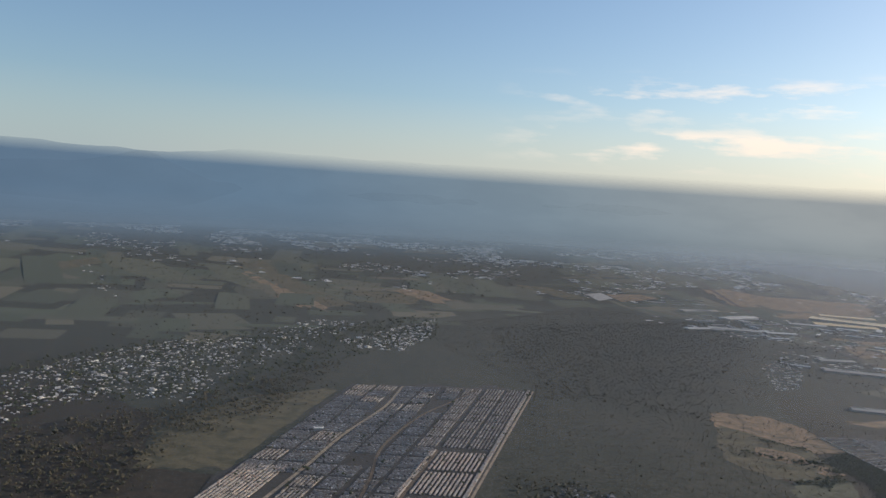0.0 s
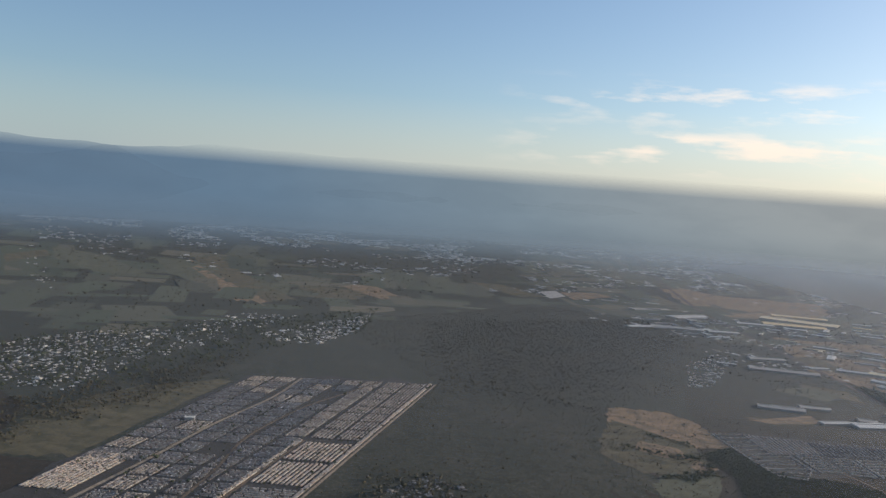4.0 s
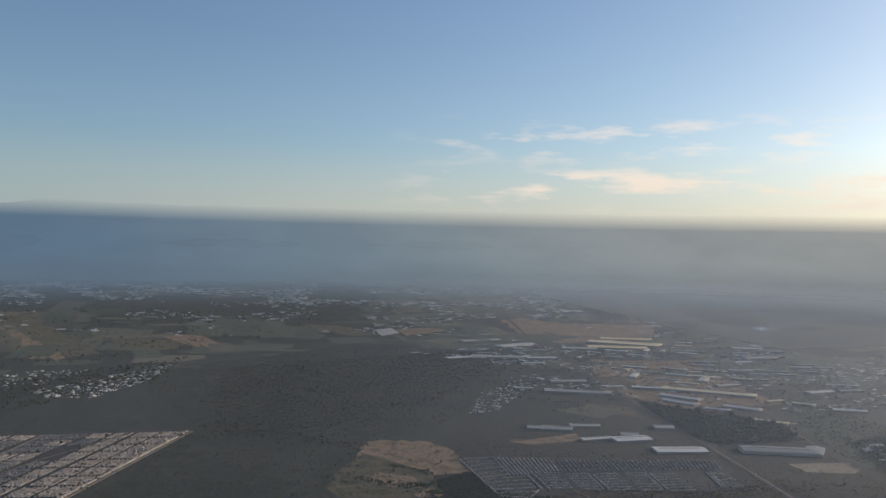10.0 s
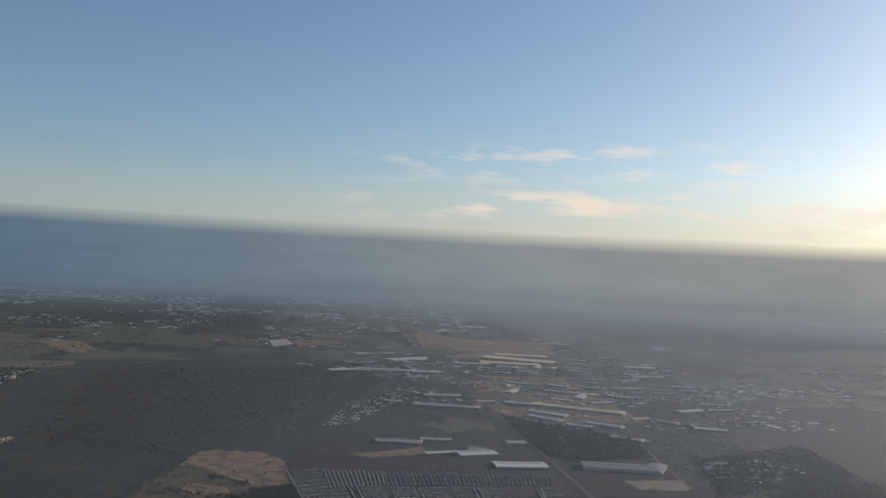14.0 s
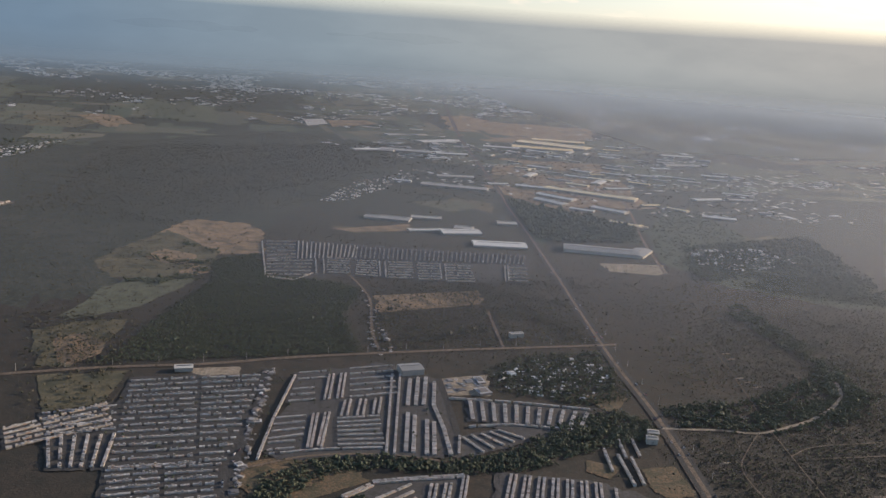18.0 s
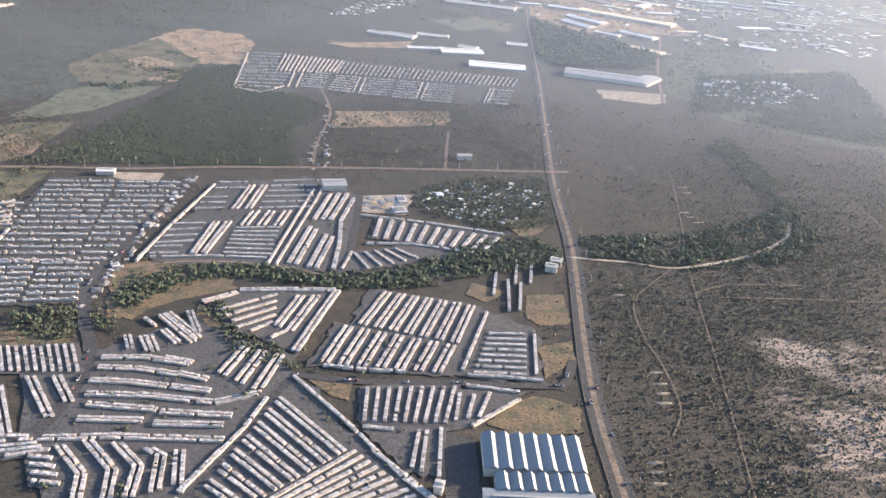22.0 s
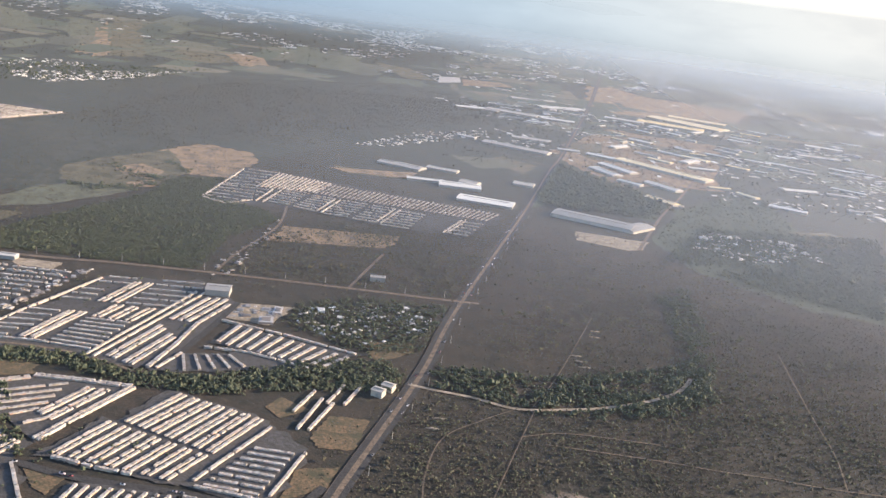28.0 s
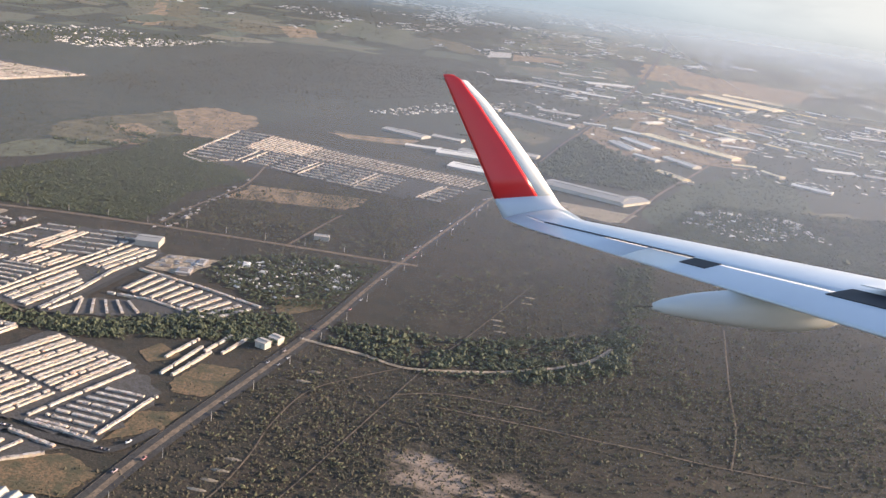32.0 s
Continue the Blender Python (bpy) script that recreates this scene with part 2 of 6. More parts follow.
MATS["farmland"] = painted("farm_field_soil", [(0.036, 0.052, 0.032), (0.07, 0.088, 0.052), (0.05, 0.068, 0.04), (0.13, 0.118, 0.078), (0.036, 0.05, 0.032), (0.09, 0.1, 0.06), (0.045, 0.06, 0.037), (0.1, 0.1, 0.066)], 0.95, True, 0.3)
WALL_TONES = [(0.52, 0.47, 0.4), (0.44, 0.39, 0.32), (0.52, 0.41, 0.29), (0.4, 0.37, 0.34), (0.55, 0.52, 0.47), (0.46, 0.29, 0.2), (0.48, 0.45, 0.41)]
ROOF_TONES = [(0.48, 0.45, 0.425), (0.26, 0.24, 0.23), (0.55, 0.52, 0.49), (0.15, 0.14, 0.135), (0.5, 0.465, 0.435), (0.33, 0.255, 0.21), (0.62, 0.59, 0.56), (0.22, 0.21, 0.205)]
MATS["wall"] = painted("house_plaster", WALL_TONES)
MATS["roof"] = painted("flat_concrete_roof", ROOF_TONES, 0.75)
FAR_TONES = [(0.2, 0.2, 0.205), (0.1, 0.1, 0.105), (0.3, 0.3, 0.3), (0.12, 0.12, 0.125), (0.42, 0.41, 0.4), (0.2, 0.17, 0.15), (0.1, 0.1, 0.105), (0.85, 0.83, 0.8)]
MATS["wall_joined"] = painted("terrace_plaster", [(0.34, 0.32, 0.29), (0.26, 0.24, 0.21), (0.3, 0.25, 0.2), (0.24, 0.23, 0.22), (0.42, 0.4, 0.37), (0.26, 0.18, 0.14), (0.3, 0.29, 0.27)], island=True)
MATS["roof_joined"] = painted("terrace_flat_roof", FAR_TONES, 0.75, island=True)
MATS["wall_estate"] = painted("estate_plaster", WALL_TONES, island=True)
MATS["roof_estate"] = painted("estate_flat_roof", [(0.43, 0.41, 0.39), (0.26, 0.245, 0.235), (0.54, 0.52, 0.49), (0.19, 0.18, 0.17), (0.48, 0.45, 0.42), (0.34, 0.29, 0.25), (0.65, 0.63, 0.6)], 0.7, island=True)
MATS["village"] = painted("whitewashed_house", [(0.8, 0.78, 0.74), (0.35, 0.33, 0.3), (0.7, 0.67, 0.62), (0.24, 0.21, 0.18), (0.82, 0.8, 0.77), (0.5, 0.45, 0.4)], 0.7, True)
MATS["tank"] = painted("water_tank_plastic", [(0.05, 0.05, 0.05), (0.5, 0.48, 0.42)], 0.5, island=True)
MATS["white"] = painted("white_sheet_roof", [(0.72, 0.68, 0.6), (0.6, 0.56, 0.5), (0.78, 0.75, 0.68)], 0.6, dirt=0.2)
MATS["city_roof"] = painted("far_city_roof", [(0.4, 0.4, 0.4), (0.7, 0.68, 0.64), (0.3, 0.28, 0.26), (0.8, 0.78, 0.74), (0.55, 0.52, 0.48), (0.75, 0.68, 0.55), (0.25, 0.24, 0.22), (0.84, 0.83, 0.8)], 0.5, True)
MATS["pale"] = painted("weathered_sheet_roof", [(0.46, 0.42, 0.36), (0.38, 0.35, 0.31), (0.52, 0.47, 0.4)], 0.75)
# cream sheeting, its gold deepened to paint in the sun's reflection
MATS["cream"] = painted("sun_gilded_cream_roof", [(0.88, 0.63, 0.26), (0.82, 0.62, 0.32), (0.84, 0.7, 0.42)], 0.45, dirt=0.15)
# blue-grey sheeting; on the saw teeth its tone also paints their shaded slopes
MATS["blue_sheet"] = painted("blue_grey_sheet_roof", [(0.13, 0.15, 0.165), (0.155, 0.175, 0.19)], 0.7, dirt=0.2)
# cream that paints low sunlight onto the steep faces of the teeth
MATS["sunlit_cream"] = painted("sunlit_cream_face", [(0.46, 0.41, 0.32), (0.52, 0.46, 0.37)], 0.6, dirt=0.15)
MATS["grey"] = painted("grey_sheet_roof", [(0.32, 0.31, 0.29), (0.27, 0.265, 0.25)], 0.6)
MATS["shed_wall"] = painted("shed_wall_sheet", [(0.45, 0.42, 0.36), (0.34, 0.32, 0.29), (0.5, 0.44, 0.35)], 0.6)


def leaf_material(name, tones):
    m = material(name, 0.85)
    base = ramp_node(m, random_node(m, True), [(i / (len(tones) - 1), c) for i, c in enumerate(tones)])
    colour(m, mix_node(m, range_node(m, noise_node(m, 1.4, 3), 0.4, 0.7, 0, 0.5), base, (0.03, 0.034, 0.018)))
    return m


MATS["forest"] = leaf_material("dry_forest_leaves", [(0.042, 0.056, 0.03), (0.058, 0.073, 0.038), (0.082, 0.09, 0.048), (0.05, 0.063, 0.033)])
MATS["thorn"] = leaf_material("thorn_scrub_leaves", [(0.045, 0.046, 0.026), (0.065, 0.058, 0.036), (0.1, 0.08, 0.048), (0.05, 0.052, 0.028)])
MATS["tuft"] = leaf_material("dry_tufts", [(0.034, 0.036, 0.022), (0.07, 0.054, 0.035), (0.04, 0.04, 0.026), (0.088, 0.069, 0.046), (0.03, 0.033, 0.02), (0.053, 0.046, 0.03)])
MATS["bush"] = leaf_material("olive_bush_leaves", [(0.05, 0.058, 0.028), (0.085, 0.088, 0.045), (0.15, 0.14, 0.078), (0.064, 0.07, 0.034)])
MATS["bark"] = painted("bark", [(0.1, 0.08, 0.06), (0.14, 0.12, 0.09)], 0.9)


# ---- mesh helpers ----
def raw_mesh(name, verts, faces, mats, slots=None, smooth=False):
    verts, faces = np.asarray(verts, np.float32), np.asarray(faces, np.int32)
    me = bpy.data.meshes.new(name)
    n, k = faces.shape
    me.vertices.add(len(verts))
    me.vertices.foreach_set("co", verts.ravel())
    me.loops.add(n * k)
    me.loops.foreach_set("vertex_index", faces.ravel())
    me.polygons.add(n)
    me.polygons.foreach_set("loop_start", np.arange(0, n * k, k, dtype=np.int32))
    for m in mats:
        me.materials.append(MATS[m] if isinstance(m, str) else m)
    if slots is not None:
        me.polygons.foreach_set("material_index", np.asarray(slots, np.int32))
    me.polygons.foreach_set("use_smooth", np.full(n, smooth, dtype=bool))
    me.update(calc_edges=True)
    return me


def part(name, bm, mat, parent, label=""):
    me = bpy.data.meshes.new(name)
    bm.normal_update()
    bm.to_mesh(me)
    bm.free()
    me.materials.append(MATS[mat] if isinstance(mat, str) else mat)
    ob = new(name, me)
    ob.parent = parent
    return tagged(ob, label)


def boxes(cx, cy, z0, hx, hy, h, angle):
    """Many upright boxes without floors: their corners, and faces whose fifth is the top."""
    cx, cy, z0, hx, hy, h, angle = np.broadcast_arrays(*[np.atleast_1d(np.asarray(v, float)) for v in (cx, cy, z0, hx, hy, h, angle)])
    n = len(cx)
    c, s = np.cos(angle), np.sin(angle)
    v = np.zeros((n, 8, 3))
    for i, (sx, sy, up) in enumerate(((-1, -1, 0), (1, -1, 0), (1, 1, 0), (-1, 1, 0), (-1, -1, 1), (1, -1, 1), (1, 1, 1), (-1, 1, 1))):
        v[:, i, 0] = cx + sx * hx * c - sy * hy * s
        v[:, i, 1] = cy + sx * hx * s + sy * hy * c
        v[:, i, 2] = z0 + up * h
    f = np.array([(0, 1, 5, 4), (1, 2, 6, 5), (2, 3, 7, 6), (3, 0, 4, 7), (4, 5, 6, 7)])
    faces = (np.arange(n)[:, None, None] * 8 + f[None]).reshape(-1, 4)
    return v.reshape(-1, 3), faces


CENTRE, FLAT, RIM = (540.0, 80.0), 2400.0, 4380.0


def level(x, y):
    """The height of the plain, which climbs gently towards the foot of the mountains."""
    r = np.clip((np.hypot(np.asarray(x) - CENTRE[0], np.asarray(y) - CENTRE[1]) - FLAT) / (3700 - FLAT), 0, 1)
    return 108.0 * r ** 1.5


# ---- the plain, its mountains and the haze over it ----
def disc(name, mat, z_of, rings, spokes, kind="structure", label="", category=""):
    rings = np.asarray(rings, float)
    a = np.linspace(0, 2 * math.pi, spokes, endpoint=False)
    x, y = CENTRE[0] + rings[:, None] * np.cos(a), CENTRE[1] + rings[:, None] * np.sin(a)
    v = np.stack([x, y, z_of(x, y, rings[:, None] + 0 * x)], -1).reshape(-1, 3)
    i, j = np.meshgrid(np.arange(len(rings) - 1), np.arange(spokes), indexing="ij")
    k = (j + 1) % spokes
    f = np.stack([i * spokes + j, (i + 1) * spokes + j, (i + 1) * spokes + k, i * spokes + k], -1).reshape(-1, 4)
    return tagged(new(name, raw_mesh(name, v, f, [mat], smooth=True)), label, category, kind=kind)


def painted_mountain_haze(name, cover, top_from, top_to, foot):
    """Far slopes whose emission paints in the haze: blue away from the sun, pale towards it, their foot faded out."""
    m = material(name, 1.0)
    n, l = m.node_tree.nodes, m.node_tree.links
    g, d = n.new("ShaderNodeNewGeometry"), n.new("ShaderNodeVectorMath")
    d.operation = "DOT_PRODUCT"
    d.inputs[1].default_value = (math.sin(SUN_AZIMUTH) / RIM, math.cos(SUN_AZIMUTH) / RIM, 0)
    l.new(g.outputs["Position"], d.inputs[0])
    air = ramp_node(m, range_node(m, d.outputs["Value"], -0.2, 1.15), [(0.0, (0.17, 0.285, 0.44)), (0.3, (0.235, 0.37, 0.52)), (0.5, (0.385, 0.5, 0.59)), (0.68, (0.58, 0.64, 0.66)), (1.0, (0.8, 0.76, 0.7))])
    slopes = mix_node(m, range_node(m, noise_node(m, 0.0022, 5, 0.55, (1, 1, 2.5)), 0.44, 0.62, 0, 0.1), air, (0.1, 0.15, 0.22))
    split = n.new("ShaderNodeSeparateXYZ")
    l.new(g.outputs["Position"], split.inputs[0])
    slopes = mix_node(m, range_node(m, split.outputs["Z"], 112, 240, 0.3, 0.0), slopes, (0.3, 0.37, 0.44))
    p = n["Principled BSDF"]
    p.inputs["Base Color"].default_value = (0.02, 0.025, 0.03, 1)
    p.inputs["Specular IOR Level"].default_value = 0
    # haze colour glows from the slopes in place of lit air
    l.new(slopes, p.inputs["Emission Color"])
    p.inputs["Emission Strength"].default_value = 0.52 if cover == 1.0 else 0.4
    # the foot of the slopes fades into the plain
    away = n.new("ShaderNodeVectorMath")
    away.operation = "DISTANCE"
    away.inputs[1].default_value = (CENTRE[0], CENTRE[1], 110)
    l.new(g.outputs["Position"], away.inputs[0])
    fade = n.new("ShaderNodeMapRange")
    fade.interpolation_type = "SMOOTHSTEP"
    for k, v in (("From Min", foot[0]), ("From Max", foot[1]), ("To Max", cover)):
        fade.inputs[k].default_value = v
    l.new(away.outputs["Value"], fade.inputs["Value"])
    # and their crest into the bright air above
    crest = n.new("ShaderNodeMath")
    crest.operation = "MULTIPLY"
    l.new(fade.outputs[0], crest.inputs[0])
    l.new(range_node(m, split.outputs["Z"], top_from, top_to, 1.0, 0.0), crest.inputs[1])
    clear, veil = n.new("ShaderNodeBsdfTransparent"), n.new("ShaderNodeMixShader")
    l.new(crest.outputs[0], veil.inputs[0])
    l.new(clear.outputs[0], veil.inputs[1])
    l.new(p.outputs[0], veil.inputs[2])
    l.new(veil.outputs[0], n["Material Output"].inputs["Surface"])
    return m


MATS["mountain"] = painted_mountain_haze("haze_painted_mountain", 1.0, 385, 470, (3000, 4060))
MATS["foothill"] = painted_mountain_haze("haze_painted_foothill", 0.15, 900, 1000, (3900, 4150))


def ridge(x, y, r):
    a = np.arctan2(x - CENTRE[0], y - CENTRE[1])
    t = np.clip((r - 3780) / 680, 0, 1)
    top = 458 + 20 * np.sin(3.1 * a + 0.6) + 12 * np.sin(7.3 * a + 2.0) + 7 * np.sin(17 * a + 1) + 4 * np.abs(np.sin(31 * a + 1)) + 2.5 * np.sin(83 * a) + 1.2 * np.sin(171 * a)
    top = top + 26 * np.exp(-((a - radians(-21)) / radians(2.2)) ** 2) + 40 * np.exp(-((a - radians(25)) / radians(4)) ** 2)
    top = 120 + (top - 120) * np.clip((radians(56) - np.abs(a - radians(2))) / radians(16), 0.15, 1)
    rough = np.array([noise.fractal(Vector((p / 900, q / 900, 2.0)), 1.0, 2.0, 4) for p, q in zip(x.ravel(), y.ravel())]).reshape(x.shape)
    return level(x, y) + 7 + (top - 115 + 14 * rough * t) * (0.6 * t + 0.4 * t ** 2)


disc("ground", "scrub", lambda x, y, r: np.where(r > 3700, np.minimum(ridge(x, y, r) - 9, 300), level(x, y)), np.r_[1, np.linspace(150, 2400, 16), np.linspace(2450, RIM + 80, 42)], 144,
     label="dry brown plain of scrub and bare soil reaching the mountains", category="ground")
disc("backdrop", "mountain", ridge, np.r_[np.linspace(2840, 3780, 18), np.linspace(3815, RIM + 80, 18)], 720, label="mountain range painted in glowing haze blue along the horizon", category="mountains")


def foothills(x, y, r):
    """A nearer, lower chain before the range, with one steep hill."""
    a = np.arctan2(x - CENTRE[0], y - CENTRE[1])
    t = np.clip((r - 3850) / 330, 0, 1)
    top = 262 + 40 * np.sin(2.3 * a + 2.4) + 16 * np.sin(9 * a + 1) + 9 * np.sin(23 * a) + 4 * np.abs(np.sin(61 * a)) + 2 * np.sin(140 * a)
    top = top + 85 * np.exp(-((a - radians(-27.7)) / radians(2.4)) ** 2) + 40 * np.exp(-((a - radians(-33)) / radians(5)) ** 2) + 60 * np.exp(-((a - radians(27)) / radians(6)) ** 2)
    return 100 + (top - 100) * t ** 1.3


disc("backdrop", "foothill", foothills, np.linspace(3840, 4200, 10), 720, label="foothills painted in glowing haze blue before the mountain range", category="mountains")

haze = bpy.data.materials.new("evening_haze")
haze.use_nodes = True
hn, hl = haze.node_tree.nodes, haze.node_tree.links
hn.remove(hn["Principled BSDF"])


def haze_lobe(kind, tone, rough=None):
    b = hn.new(kind)
    b.inputs["Color"].default_value = (*tone, 1)
    if rough:
        b.inputs["Roughness"].default_value = rough
    return b.outputs[0]


def haze_mix(fac, a, b):
    x = hn.new("ShaderNodeMixShader")
    if isinstance(fac, float):
        x.inputs[0].default_value = fac
    else:
        hl.new(fac, x.inputs[0])
    hl.new(a, x.inputs[1])
    hl.new(b, x.inputs[2])
    return x.outputs[0]


# sheet lobes imitate droplets scattering light all round, mostly onwards, away from the sun
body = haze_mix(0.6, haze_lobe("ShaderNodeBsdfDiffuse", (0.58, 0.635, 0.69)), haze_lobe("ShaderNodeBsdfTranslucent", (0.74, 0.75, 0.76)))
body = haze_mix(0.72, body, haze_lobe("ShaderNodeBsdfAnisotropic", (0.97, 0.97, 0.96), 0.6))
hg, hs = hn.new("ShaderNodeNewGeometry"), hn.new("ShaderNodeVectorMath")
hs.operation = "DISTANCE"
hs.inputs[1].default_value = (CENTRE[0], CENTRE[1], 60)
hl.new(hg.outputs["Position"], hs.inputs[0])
# opacity painted by place: distance haze, and glare towards the sun
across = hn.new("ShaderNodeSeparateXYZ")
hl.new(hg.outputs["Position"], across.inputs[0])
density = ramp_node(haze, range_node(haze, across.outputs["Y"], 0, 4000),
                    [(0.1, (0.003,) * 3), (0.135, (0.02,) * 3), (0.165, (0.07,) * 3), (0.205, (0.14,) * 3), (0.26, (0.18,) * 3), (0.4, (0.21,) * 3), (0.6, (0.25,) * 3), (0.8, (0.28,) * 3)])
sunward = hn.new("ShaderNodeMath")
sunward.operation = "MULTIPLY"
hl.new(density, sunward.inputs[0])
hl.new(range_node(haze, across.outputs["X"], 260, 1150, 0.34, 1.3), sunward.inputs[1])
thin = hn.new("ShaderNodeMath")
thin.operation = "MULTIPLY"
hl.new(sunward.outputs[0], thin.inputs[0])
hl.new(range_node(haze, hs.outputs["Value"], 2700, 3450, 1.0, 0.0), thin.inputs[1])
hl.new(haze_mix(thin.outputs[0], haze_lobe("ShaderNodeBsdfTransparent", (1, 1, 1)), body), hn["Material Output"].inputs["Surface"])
MATS["haze"] = haze


disc("haze_layer", "haze", lambda x, y, r: 42 + 0.036 * r, np.r_[1, np.linspace(300, 3560, 30)], 120, "stuff", "thin pale added sheet imitating evening haze over the plain", "haze")


# ---- builders ----
def lane(points, width):
    """Left and right edges of a ribbon along points, rounded at the bends."""
    p = np.array(points, float)
    t = np.arange(len(p))
    fine = np.linspace(0, len(p) - 1, (len(p) - 1) * 6 + 1)
    if len(p) > 2:
        ext = np.vstack([2 * p[0] - p[1], p, 2 * p[-1] - p[-2]])
        q = []
        for s in fine:
            i = min(int(s), len(p) - 2)
            u = s - i
            a, b, c, d = ext[i:i + 4]
            q.append(0.5 * (2 * b + (c - a) * u + (2 * a - 5 * b + 4 * c - d) * u * u + (3 * b - a - 3 * c + d) * u ** 3))
        p = np.array(q)
    d = np.gradient(p, axis=0)
    d /= np.linalg.norm(d, axis=1)[:, None] + 1e-9
    side = np.stack([-d[:, 1], d[:, 0]], 1) * width / 2
    return p, p + side, p - side


def inside(x, y, poly):
    p = np.array(poly, float)
    hit = np.zeros(len(x), bool)
    for (ax, ay), (bx, by) in zip(p, np.roll(p, -1, 0)):
        cross = (ay > y) != (by > y)
        hit ^= cross & (x < (bx - ax) * (y - ay) / (by - ay + 1e-9) + ax)
    return hit


stack, CLEAR = {"z": 0.0}, []


def far_lift(x, y):
    """Lifts what lies on the outer slope clear of the ground's coarse facets."""
    return 1.2 * np.clip((np.hypot(np.asarray(x) - CENTRE[0], np.asarray(y) - CENTRE[1]) - 2350) / 300, 0, 1)



def road(name, width, points, mat):
    p, a, b = lane(points, width)
    for q0, q1 in zip(p, p[1:]):
        for u in np.linspace(0, 1, max(2, int(np.linalg.norm(q1 - q0) / 3))):
            CLEAR.append((*(q0 + (q1 - q0) * u), width / 2 + 1.5))
    stack["z"] += 0.003
    z = 0.5 + stack["z"]
    n = len(p)
    rise_a, rise_b = (level(q[:, 0], q[:, 1]) + far_lift(q[:, 0], q[:, 1]) + z for q in (a, b))
    v = np.vstack([np.c_[a, rise_a], np.c_[b, rise_b]])
    f = [(i, n + i, n + i + 1, i + 1) for i in range(n - 1)]
    what = {"asphalt": "worn dark asphalt", "dirt": "dusty brown dirt", "faint_track": "faint brown dirt", "pale_dirt": "pale sandy dirt"}[mat]
    return tagged(new(name, raw_mesh(name, v, f, [mat])), what + " road across the dry plain", "road", kind="structure")


def patch(name, points, mat):
    """A field or lot with a ragged edge, laid on the plain."""
    p = np.array(points, float)
    c = p.mean(0)
    rng = np.random.default_rng(len(name) + int(abs(c[0]) + abs(c[1])))
    edge = []
    for i in range(len(p)):
        a, b = p[i], p[(i + 1) % len(p)]
        for u in np.linspace(0, 1, 10)[:-1]:
            edge.append(a + (b - a) * u + (c - a) * rng.normal(0, 0.035))
    edge = np.array(edge)
    if np.sum(edge[:, 0] * np.roll(edge[:, 1], -1) - edge[:, 1] * np.roll(edge[:, 0], -1)) < 0:
        edge = edge[::-1]
    stack["z"] += 0.001
    lift = {"woodland": 0.08, "sunk": 0.1, "street": 0.32, "town_street": 0.32}.get(mat, 0.2) + (0.09 if mat in ("street", "town_street") and len(points) == 4 else 0.0) + stack["z"]
    size = np.ptp(edge, axis=0).max()
    gx, gy = (v.ravel() for v in np.meshgrid(*[np.arange(edge[:, k].min(), edge[:, k].max(), 70.0) for k in (0, 1)]))
    keep = inside(gx, gy, edge) & (size > 200)
    flat, _, tris, _, _, _ = geometry.delaunay_2d_cdt([Vector(q) for q in edge] + [Vector(q) for q in zip(gx[keep], gy[keep])], [], [list(range(len(edge)))], 1, 1e-4)
    xy = np.array([tuple(q) for q in flat])
    v = np.c_[xy, level(xy[:, 0], xy[:, 1]) + far_lift(xy[:, 0], xy[:, 1]) + lift]
    me = raw_mesh(name, v, [tuple(q) for q in tris], [])
    me.materials.append(MATS[mat])
    return tagged(new(name, me), {"dirt": "bare brown soil patch", "straw": "dry straw-coloured field", "ochre": "bare ochre soil field", "brown_lot": "brown dry grass lot", "olive": "dull green meadow", "pale_dirt": "pale bare earth lot",
                                  "asphalt": "dark paved yard", "concrete_pale": "pale concrete lot", "street": "grey paved ground of the housing estate", "town_street": "dark paved ground of the dense housing estate", "sunk": "dark green field", "woodland": "dark dry woodland"}[mat] + " on the plain", "field", kind="structure")


HOUSE_MESHES = []


def house_mesh(seed):
    """A small flat-roofed house in a box of one metre: body, stair head or upper room, water tank."""
    rng = random.Random(seed)
    v, f, s = [], [], []

    def add(x, y, z, hx, hy, h, wall, roof):
        a, b = boxes(x, y, z, hx, hy, h, 0)
        f.extend((b + len(v)).tolist())
        v.extend(a.tolist())
        s.extend([wall] * 4 + [roof])

    main = rng.choice((0.9, 0.96, 0.98, 1.0, 1.0, 1.03))
    add(0, 0, 0, rng.choice((0.455, 0.475, 0.5)), rng.choice((0.45, 0.5, 0.53)), main, 0, 1)
    add(rng.uniform(-0.1, 0.1), rng.choice((-0.3, 0.28)), main, 0.28, 0.15, rng.choice((0.05, 0.09, 0.16, 0.26)), 0, 1)
    add(rng.choice((-0.3, 0.3)), rng.uniform(-0.3, 0.3), main, 0.08, 0.08, 0.2, 2, 2)
    if rng.random() < 0.5:
        add(0.44, 0, main, 0.03, 0.46, 0.09, 0, 0)
    add(0.2, -0.56, 0, 0.2, 0.07, 0.12, 0, 1)
    return raw_mesh("house", v, f, ["wall", "roof", "tank"], s)


for k in range(16):
    HOUSE_MESHES.append(house_mesh(k))

terrace_rng = random.Random(11)
TERRACE_LABEL = "terrace of small flat-roofed plastered houses with rooftop water tanks"


FAR_ROWS = {}


